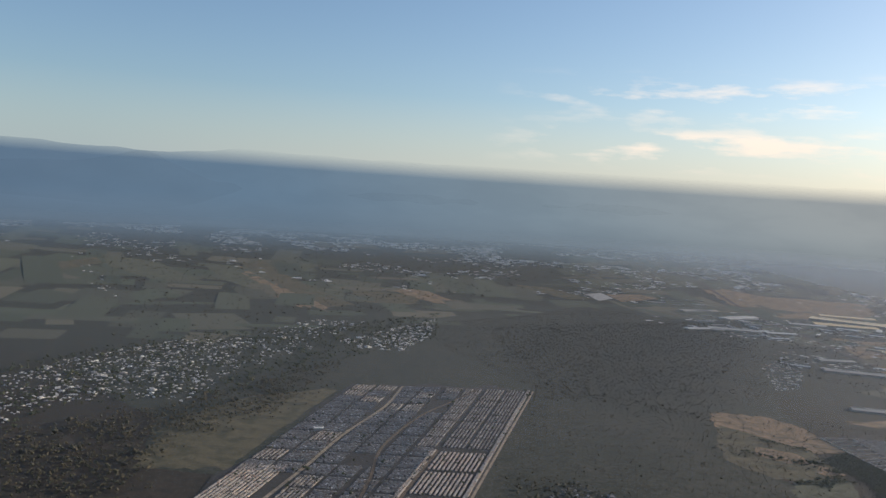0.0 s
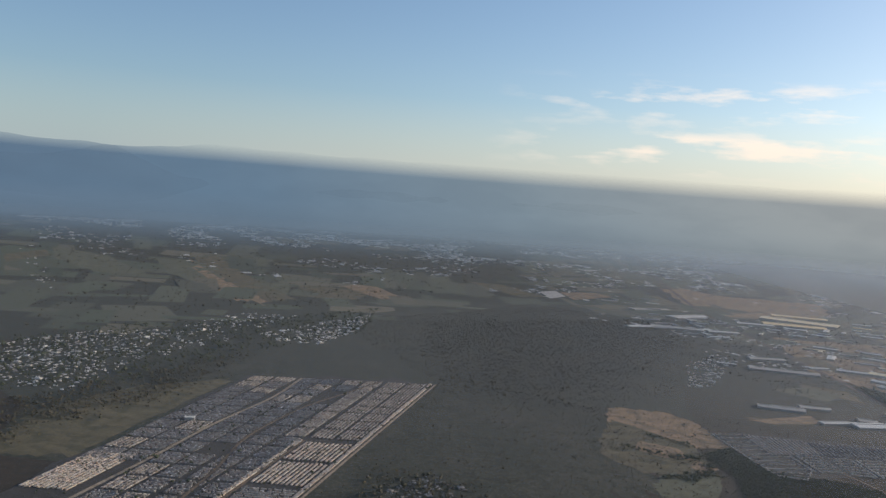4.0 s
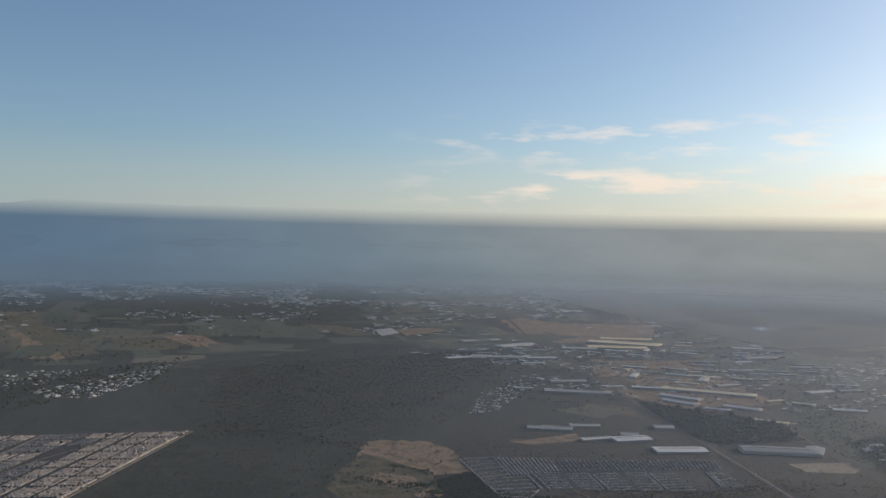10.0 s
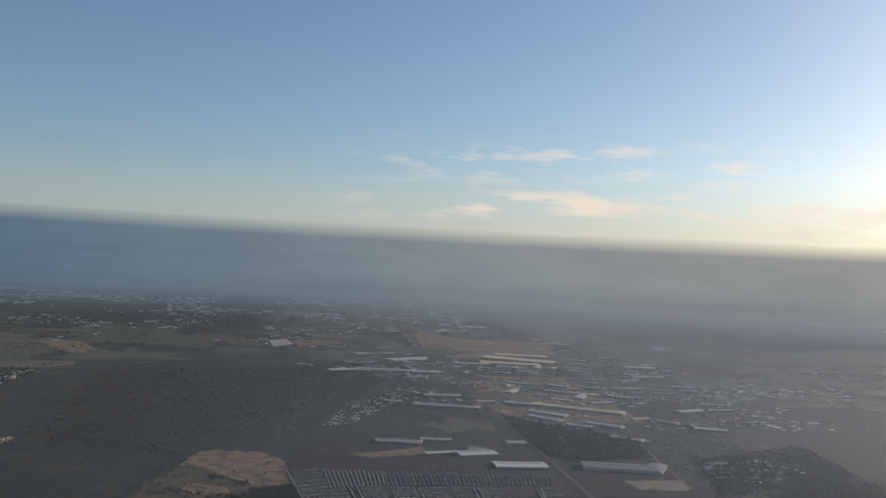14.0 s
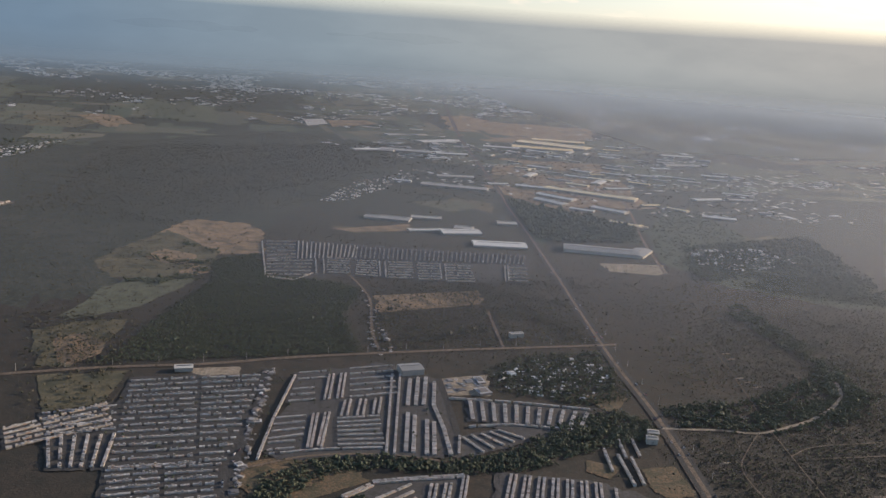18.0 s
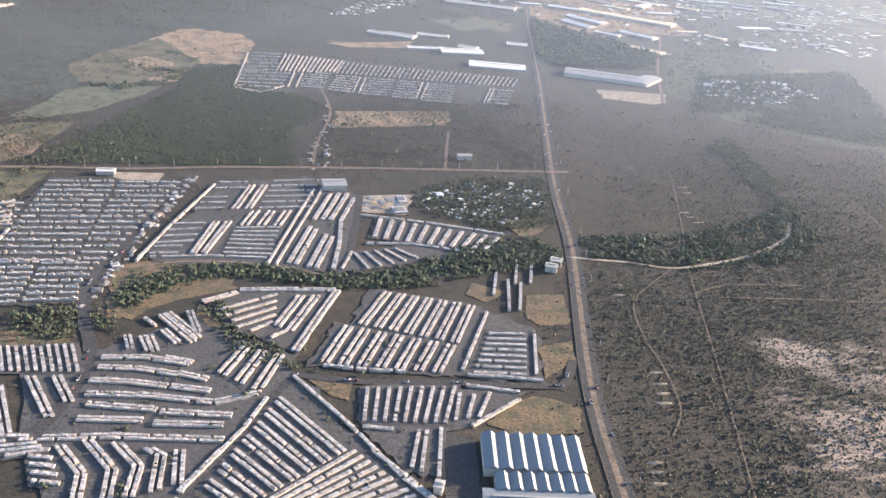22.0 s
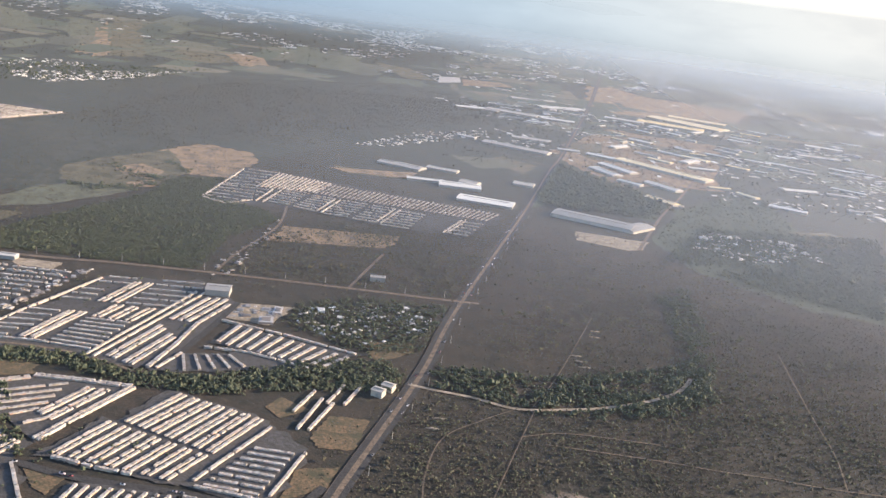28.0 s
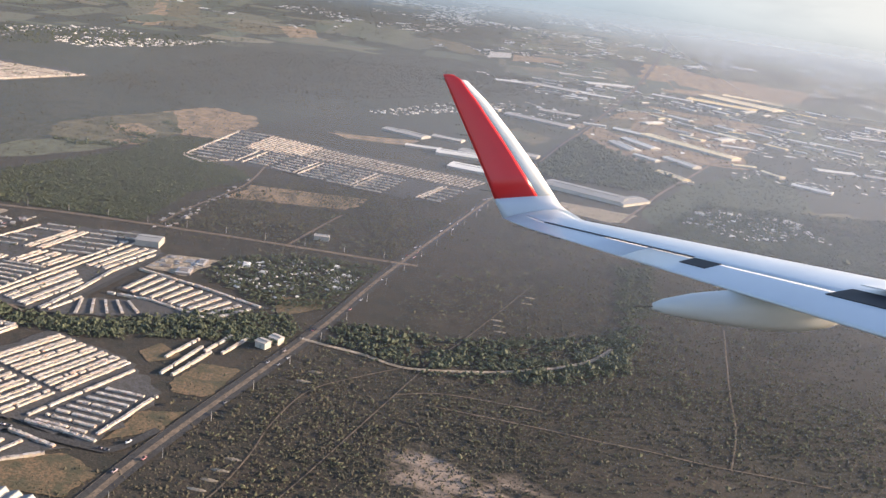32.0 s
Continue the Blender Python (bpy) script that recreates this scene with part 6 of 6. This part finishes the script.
for o in (12.6, 13.0, 13.4, 13.8):
    q = section(o)[0]
    rod("static_wick", q + Vector((0.02, 0, 0)), q + Vector((-0.16, 0, -0.01)), 0.008, "wing_gap", wing)


# ---- housing estates ----
terraces("old estate by the diagonal road", (460.1, 681.7), (506.7, 692.9), (532.8, 557.2), (483.5, 547.8), 15, depth=2.0, joined=True)
terraces("old estate by the diagonal road", (509.8, 692.3), (554.3, 703.3), (550.5, 563.1), (534.2, 559.6), 15, depth=2.0, joined=True)
terraces("old estate by the diagonal road", (483.1, 544.1), (513.7, 551.2), (524.0, 501.8), (494.2, 492.9), 8, depth=2.0, joined=True)
terraces("old estate by the diagonal road", (516.0, 550.0), (550.2, 557.0), (556.8, 511.3), (526.7, 503.9), 7, depth=2.0, joined=True)
terraces("old estate by the diagonal road", (435.4, 585.0), (449.9, 546.1), (479.8, 548.8), (473.9, 594.3), 6, depth=2.0, joined=True)
terraces("old estate by the diagonal road", (419.0, 620.2), (462.9, 637.3), (472.7, 601.2), (432.1, 588.8), 4, depth=2.0, joined=True)
terrace("estate north of the stream", [(578.9, 705.2), (571.5, 624.8), (568.7, 565.0)])
terraces("estate north of the stream", (581.8, 710.0), (602.4, 716.3), (603.9, 703.9), (581.6, 697.1), 2, depth=1.9)
terraces("estate north of the stream", (579.6, 677.0), (595.4, 681.6), (597.9, 660.3), (578.8, 654.8), 3, depth=1.9)
terraces("estate north of the stream", (602.5, 708.6), (601.3, 659.1), (619.8, 664.4), (620.7, 714.1), 4, pairs=True)
terraces("estate north of the stream", (620.9, 723.4), (655.0, 733.9), (658.0, 677.7), (622.7, 666.4), 6, depth=1.9)
terraces("estate north of the stream", (595.7, 633.7), (596.2, 581.7), (609.1, 583.4), (612.0, 638.3), 4, pairs=True)
terraces("estate north of the stream", (573.3, 625.3), (593.4, 630.9), (594.0, 601.4), (572.3, 592.7), 4, depth=1.9)
terraces("estate north of the stream", (572.6, 587.2), (589.8, 591.8), (590.1, 581.0), (571.5, 576.1), 2, depth=1.9)
terraces("estate north of the stream", (616.1, 660.0), (614.1, 631.6), (647.6, 638.8), (649.4, 667.3), 6, pairs=True)
terraces("estate north of the stream", (615.3, 627.8), (644.6, 634.9), (648.1, 590.9), (617.5, 587.4), 7, depth=1.9)
terrace("estate north of the stream", [(575.1, 571.8), (610.6, 581.1), (646.7, 585.3)])
terraces("estate north of the stream", (654.6, 715.5), (649.0, 577.2), (654.2, 576.8), (661.0, 714.9), 2)
terraces("estate north of the stream", (668.9, 707.2), (665.1, 654.3), (677.0, 656.5), (681.5, 711.0), 3, depth=3.0)
terraces("estate north of the stream", (660.8, 644.6), (657.2, 579.3), (684.5, 576.1), (687.1, 623.6), 4, depth=2.8, pairs=True)
terrace("estate north of the stream", [(687.6, 701.7), (684.4, 656.5), (689.1, 617.5), (691.1, 577.8)], depth=2.8)
terrace("estate north of the stream", [(699.1, 606.1), (696.3, 579.1)])
terraces("estate north of the stream", (712.3, 667.6), (711.2, 632.1), (788.4, 627.7), (798.4, 651.6), 11, depth=2.8)
terrace("estate north of the stream", [(696.7, 670.8), (706.8, 670.4), (749.0, 667.0), (802.2, 658.7)], depth=1.9)
terrace("estate north of the stream", [(707.0, 622.2), (737.5, 627.5), (780.9, 622.1)], depth=1.9)
terraces("estate north of the stream", (700.9, 604.8), (713.1, 583.4), (743.5, 605.1), (727.3, 617.2), 5)
terrace("curved estate south of the stream", [(624.9, 520.0), (641.0, 534.9)], depth=1.55)
terrace("curved estate south of the stream", [(623.1, 521.8), (639.2, 536.7)], depth=1.55)
terrace("curved estate south of the stream", [(641.0, 537.9), (668.8, 544.0), (697.3, 548.7)], depth=1.9)
terrace("curved estate south of the stream", [(640.6, 540.1), (668.4, 546.2), (696.9, 550.9)], depth=1.9)
terraces("curved estate south of the stream", (636.1, 513.3), (663.6, 537.8), (667.9, 513.2), (650.4, 495.9), 4, depth=1.9)
terraces("curved estate south of the stream", (673.3, 537.9), (667.7, 502.5), (683.1, 495.8), (691.2, 540.8), 4, pairs=True)
terrace("curved estate south of the stream", [(696.8, 550.2), (691.2, 517.9), (684.9, 477.1)], depth=1.55)
terrace("curved estate south of the stream", [(699.4, 549.8), (693.8, 517.5), (687.5, 476.7)], depth=1.55)
terraces("curved estate south of the stream", (658.6, 493.3), (667.9, 505.2), (678.0, 497.8), (670.7, 487.9), 2, depth=1.9)
terraces("bright estate of long terraces", (724.3, 554.1), (713.5, 511.8), (775.6, 499.8), (784.6, 544.9), 14, pairs=True)
terraces("bright estate of long terraces", (706.0, 508.8), (698.3, 468.1), (767.7, 468.6), (774.6, 496.5), 14, pairs=True)
terrace("bright estate of long terraces", [(789.7, 539.0), (776.2, 473.2)])
terrace("bright estate of long terraces", [(703.3, 465.8), (725.9, 465.1), (746.5, 466.8)], depth=1.9)
terraces("terraces beside the main road", (790.5, 513.8), (812.0, 516.7), (810.5, 473.9), (782.3, 471.7), 8, depth=1.9)
terrace("terraces beside the main road", [(817.1, 521.1), (815.6, 475.0)])
terrace("terraces beside the main road", [(779.0, 468.8), (799.7, 470.0), (818.9, 469.7)], depth=1.9)
terrace("small estate by the main road", [(810.2, 608.1), (808.2, 580.9)])
terrace("small estate by the main road", [(820.3, 612.4), (818.3, 583.4)])
terrace("small estate by the main road", [(796.1, 593.4), (793.9, 561.9)])
terrace("small estate by the main road", [(803.7, 585.4), (803.3, 543.7)])
terrace("small estate by the main road", [(811.8, 581.8), (809.7, 545.2)])
terrace("curved rows west of the avenue", [(591.5, 453.0), (611.2, 456.8), (636.1, 454.4)], depth=1.55)
terrace("curved rows west of the avenue", [(591.1, 455.4), (611.2, 459.2), (636.3, 456.8)], depth=1.55)
terrace("curved rows west of the avenue", [(593.3, 444.0), (612.9, 446.1), (633.6, 444.1)], depth=1.55)
terrace("curved rows west of the avenue", [(593.1, 446.4), (612.9, 448.5), (633.8, 446.5)], depth=1.55)
terrace("curved rows west of the avenue", [(593.7, 432.3), (612.3, 434.2), (631.4, 433.2)], depth=1.55)
terrace("curved rows west of the avenue", [(593.5, 434.7), (612.3, 436.6), (631.6, 435.6)], depth=1.55)
terrace("curved rows west of the avenue", [(633.2, 433.6), (653.0, 432.6)], depth=1.55)
terrace("curved rows west of the avenue", [(633.4, 436.0), (653.2, 435.0)], depth=1.55)
terrace("curved rows west of the avenue", [(596.4, 421.2), (625.2, 424.3), (656.4, 423.5)], depth=1.55)
terrace("curved rows west of the avenue", [(596.2, 423.6), (625.2, 426.7), (656.4, 425.9)], depth=1.55)
terrace("curved rows west of the avenue", [(658.3, 423.8), (676.5, 434.0)], depth=1.55)
terrace("curved rows west of the avenue", [(657.1, 426.0), (675.3, 436.2)], depth=1.55)
terrace("curved rows west of the avenue", [(600.2, 413.3), (633.0, 413.9)], depth=1.55)
terrace("curved rows west of the avenue", [(600.2, 415.7), (633.0, 416.3)], depth=1.55)
terrace("curved rows west of the avenue", [(635.4, 412.5), (668.5, 414.6)], depth=1.55)
terrace("curved rows west of the avenue", [(635.2, 414.9), (668.3, 417.0)], depth=1.55)
terrace("curved rows west of the avenue", [(600.7, 401.7), (629.7, 404.9)], depth=1.55)
terrace("curved rows west of the avenue", [(600.5, 404.1), (629.5, 407.3)], depth=1.55)
terrace("curved rows west of the avenue", [(635.0, 403.3), (666.6, 406.9)], depth=1.55)
terrace("curved rows west of the avenue", [(634.8, 405.7), (666.4, 409.3)], depth=1.55)
terrace("curved rows west of the avenue", [(590.3, 385.6), (621.2, 391.7), (669.6, 396.2)], depth=1.55)
terrace("curved rows west of the avenue", [(589.9, 388.0), (620.8, 394.1), (669.4, 398.6)], depth=1.55)
terrace("curved rows west of the avenue", [(633.7, 445.2), (648.8, 442.1)], depth=1.55)
terrace("curved rows west of the avenue", [(634.1, 447.6), (649.2, 444.5)], depth=1.55)
terrace("curved rows west of the avenue", [(621.9, 458.1), (637.0, 455.8)], depth=1.55)
terrace("curved rows west of the avenue", [(622.3, 460.5), (637.4, 458.2)], depth=1.55)
terrace("curved rows west of the avenue", [(605.1, 501.1), (630.9, 475.8)], depth=1.55)
terrace("curved rows west of the avenue", [(606.9, 502.9), (632.7, 477.6)], depth=1.55)
terrace("curved rows west of the avenue", [(607.9, 503.9), (632.4, 480.4)], depth=1.55)
terrace("curved rows west of the avenue", [(609.7, 505.7), (634.2, 482.2)], depth=1.55)
terrace("curved rows west of the avenue", [(618.7, 508.1), (630.0, 486.4)], depth=1.55)
terrace("curved rows west of the avenue", [(620.9, 509.3), (632.2, 487.6)], depth=1.55)
terrace("curved rows west of the avenue", [(595.0, 476.5), (601.4, 463.6)], depth=1.55)
terrace("curved rows west of the avenue", [(597.2, 477.7), (603.6, 464.8)], depth=1.55)
terrace("curved rows west of the avenue", [(602.9, 477.0), (611.0, 463.8)], depth=1.55)
terrace("curved rows west of the avenue", [(605.1, 478.4), (613.2, 465.2)], depth=1.55)
terrace("curved rows west of the avenue", [(606.3, 477.8), (614.5, 464.1)], depth=1.55)
terrace("curved rows west of the avenue", [(608.5, 479.2), (616.7, 465.5)], depth=1.55)
terrace("curved rows west of the avenue", [(598.3, 496.9), (607.1, 489.8)])
terrace("curved rows west of the avenue", [(611.6, 485.0), (622.9, 474.0)], depth=1.55)
terrace("curved rows west of the avenue", [(613.4, 486.8), (624.7, 475.8)], depth=1.55)
terrace("angled terraces west of the avenue", [(599.4, 383.2), (616.2, 366.6), (622.9, 342.8)])
terrace("angled terraces west of the avenue", [(609.7, 388.1), (627.6, 370.6), (634.0, 344.9)])
terrace("angled terraces west of the avenue", [(622.7, 388.2), (637.3, 374.4), (640.3, 355.3)])
terrace("angled terraces west of the avenue", [(637.5, 386.5), (644.3, 382.5), (649.5, 359.2)])
terrace("angled terraces west of the avenue", [(651.1, 387.1), (657.2, 365.0)])
terrace("angled terraces west of the avenue", [(602.6, 383.8), (619.4, 367.2), (625.9, 343.4)])
terrace("angled terraces west of the avenue", [(613.0, 388.8), (630.8, 371.3), (637.0, 345.4)])
terrace("angled terraces west of the avenue", [(626.0, 388.8), (640.5, 375.1), (643.3, 355.9)])
terrace("angled terraces west of the avenue", [(640.8, 387.1), (647.6, 383.2), (652.7, 359.8)])
terrace("angled terraces west of the avenue", [(654.4, 387.7), (660.4, 365.6)])
terrace("angled terraces west of the avenue", [(563.4, 431.7), (586.4, 402.3)])
terrace("angled terraces west of the avenue", [(575.3, 434.3), (590.1, 414.8)])
terrace("angled terraces west of the avenue", [(566.8, 432.5), (589.5, 403.0)])
terrace("angled terraces west of the avenue", [(578.7, 435.0), (593.4, 415.5)])
terraces("angled terraces west of the avenue", (588.8, 379.8), (598.6, 379.7), (612.1, 359.5), (600.2, 359.8), 5, depth=2.0)
terraces("angled terraces west of the avenue", (652.8, 353.4), (663.8, 352.7), (660.7, 340.7), (650.8, 342.2), 3, depth=2.0)
terraces("angled terraces west of the avenue", (573.9, 385.9), (585.5, 387.6), (596.9, 379.4), (580.7, 372.5), 5, depth=2.0)
terraces("terraces along the avenue", (655.3, 477.2), (649.4, 451.9), (679.8, 434.4), (684.2, 470.7), 6, pairs=True)
terrace("terraces along the avenue", [(681.2, 432.7), (676.2, 407.0), (661.7, 363.6), (659.6, 338.0)])
terrace("terraces along the avenue", [(670.5, 391.7), (660.3, 361.2)])
terrace("terraces along the avenue", [(690.3, 453.1), (724.7, 416.2), (752.0, 382.7), (767.6, 368.1)])
terrace("terraces along the avenue", [(736.6, 399.6), (754.4, 383.1), (769.3, 367.7)])
terraces("diagonal terraces south of the avenue", (687.8, 437.1), (726.3, 399.2), (686.4, 352.0), (669.3, 362.8), 14, pairs=True)
terraces("diagonal terraces south of the avenue", (695.5, 357.8), (729.2, 398.1), (758.1, 372.0), (717.5, 345.0), 9)
terraces("diagonal terraces south of the avenue", (704.0, 355.3), (725.2, 354.6), (759.6, 338.4), (730.0, 331.0), 7)
terraces("terraces west of the diagonal road", (526.9, 453.0), (538.6, 432.7), (585.2, 440.1), (572.2, 463.5), 13)
terraces("terraces west of the diagonal road", (538.8, 418.6), (563.2, 382.7), (577.3, 388.1), (556.1, 422.1), 6)
terraces("terraces behind the factory", (728.5, 448.7), (730.2, 420.9), (768.7, 425.0), (772.5, 456.8), 9)
terraces("terraces behind the factory", (775.3, 451.3), (773.8, 427.8), (785.0, 431.9), (790.6, 453.9), 3)
terrace("terraces behind the factory", [(807.3, 452.3), (781.8, 424.8)])
terrace("terraces behind the factory", [(730.0, 416.4), (744.8, 416.6)], depth=1.9)
terrace("terraces behind the factory", [(778.4, 459.1), (806.0, 457.1)], depth=1.9)
terrace("terraces behind the factory", [(756.8, 417.2), (755.2, 390.2)])
terrace("terraces behind the factory", [(760.4, 417.9), (759.6, 387.9)])
terrace("terraces behind the factory", [(767.0, 421.0), (767.5, 384.8)])
terraces("estate beside the dry forest", (512.7, 1056.5), (564.7, 1069.2), (566.7, 1004.7), (519.4, 999.0), 5, joined=True)
terraces("estate beside the dry forest", (581.7, 1085.6), (609.3, 1085.3), (611.2, 1019.3), (584.0, 1019.3), 7, joined=True)
terraces("estate beside the dry forest", (616.5, 1079.0), (641.3, 1080.7), (642.6, 1013.0), (617.1, 1016.0), 7, joined=True)
terraces("estate beside the dry forest", (654.2, 1078.9), (684.0, 1082.0), (684.0, 1011.9), (654.2, 1008.8), 7, joined=True)
terraces("estate beside the dry forest", (688.8, 1080.6), (715.5, 1082.8), (713.3, 1009.9), (688.4, 1008.2), 7, joined=True)
terraces("estate beside the dry forest", (724.2, 1077.0), (755.0, 1077.5), (752.9, 1008.3), (721.4, 1004.9), 7, joined=True)
terraces("estate beside the dry forest", (801.0, 1076.8), (823.5, 1080.4), (816.4, 1019.8), (794.7, 1019.0), 5, joined=True)
terraces("estate beside the dry forest", (567.9, 1075.8), (573.5, 1011.4), (582.2, 1011.4), (577.0, 1078.5), 2, joined=True)
terraces("estate beside the dry forest", (644.0, 1081.5), (645.2, 1011.3), (651.6, 1010.5), (650.8, 1080.7), 2, joined=True)
terraces("estate beside the dry forest", (717.5, 1083.4), (714.6, 1010.3), (720.3, 1009.4), (723.7, 1082.4), 2, joined=True)
terraces("estate beside the dry forest", (797.6, 1084.0), (789.3, 1017.7), (793.3, 1018.7), (801.9, 1085.2), 2, joined=True)
terraces("estate beside the dry forest", (539.9, 1164.4), (546.8, 1075.1), (610.8, 1094.3), (612.5, 1155.7), 14, joined=True)
for near, far in ((0.02, 0.3), (0.37, 0.64), (0.71, 0.98)):
    low, high = [[tuple((1 - q) * np.array(p) + q * np.array(r)) for p, r in (((615.7, 1150.3), (615.1, 1089.9)), ((832.0, 1145.6), (822.5, 1099.3)))] for q in (near, far)]
    terraces("dense part of the estate beside the dry forest", low[0], high[0], high[1], low[1], 38, 1.8, True)
terraces("estate beside the dry forest", (499.5, 1157.5), (535.8, 1163.1), (543.5, 1079.8), (511.5, 1064.4), 6, joined=True)
terrace("estate beside the dry forest", [(520.9, 989.7), (551.5, 979.1), (569.0, 1012.7)], joined=True)
terrace("estate beside the dry forest", [(494.1, 1155.7), (519.0, 994.0)], joined=True)
def in_town(u, v):
    """A place of the dense town: u across it from the fields to the wood, v from its far side to its near side."""
    q = [(1 - u) * np.array(p) + u * np.array(r) for p, r in (((-153.0, 1291.0), (118.6, 1327.0)), ((-262.0, 640.0), (-22.0, 625.0)))]
    return tuple((1 - v) * q[0] + v * q[1])


def town_block(u0, u1, v0, v1, along, count, group="dense town on the plain", depth=2.0):
    """Parallel rows of houses between streets."""
    for k in range(count):
        s = (k + 0.5) / count
        if along == "u":
            ends = (u0, v0 + (v1 - v0) * s), (u1, v0 + (v1 - v0) * s)
        else:
            ends = (u0 + (u1 - u0) * s, v0), (u0 + (u1 - u0) * s, v1)
        terrace(group, [in_town(*e) for e in ends], depth, True)


town_rng = random.Random(31)
V_STREETS = (0.0, 0.055, 0.115, 0.17, 0.235, 0.29, 0.35, 0.41, 0.475, 0.535, 0.6, 0.66, 0.72, 0.785, 0.85, 0.92, 1.0)
for v0, v1 in zip(V_STREETS, V_STREETS[1:]):
    for u0, u1 in ((0.01, 0.125), (0.14, 0.25), (0.285, 0.385), (0.4, 0.49), (0.52, 0.61), (0.63, 0.72), (0.745, 0.85), (0.862, 0.965)):
        if (u0 > 0.74 and v0 > 0.47) or (u1 < 0.26 and 0.62 < v0 < 0.8) or (0.35 < u0 < 0.45 and 0.53 < v0 < 0.58) or (0.5 < u0 < 0.65 and 0.115 <= v0 < 0.2 and u0 < 0.62):
            continue
        along = "v" if u0 > 0.62 and v0 < 0.47 else ("v" if town_rng.random() < 0.18 else "u")
        town_block(u0, u1, v0 + 0.004, v1 - 0.004, along, 9 if along == "u" else 6)
for v0, v1 in ((0.5, 0.595), (0.61, 0.71)):
    town_block(0.755, 0.965, v0, v1, "v", 11, "bright rows of the plain")
for v0, v1 in ((0.73, 0.85), (0.862, 1.0)):
    town_block(0.765, 0.965, v0, v1, "u", 15, "bright rows of the plain")
town_block(0.01, 0.2, 0.63, 0.8, "v", 11, "bright rows of the plain")
town_block(0.973, 0.992, 0.0, 1.0, "v", 2, "bright rows of the plain")
town_block(0.71, 0.735, 0.49, 1.0, "v", 2, "bright rows of the plain")
terraces("old estate by the diagonal road", (404.1, 594.8), (455.6, 640.2), (468.8, 608.2), (416.1, 569.5), 5, depth=2.0, joined=True)
far_estates()
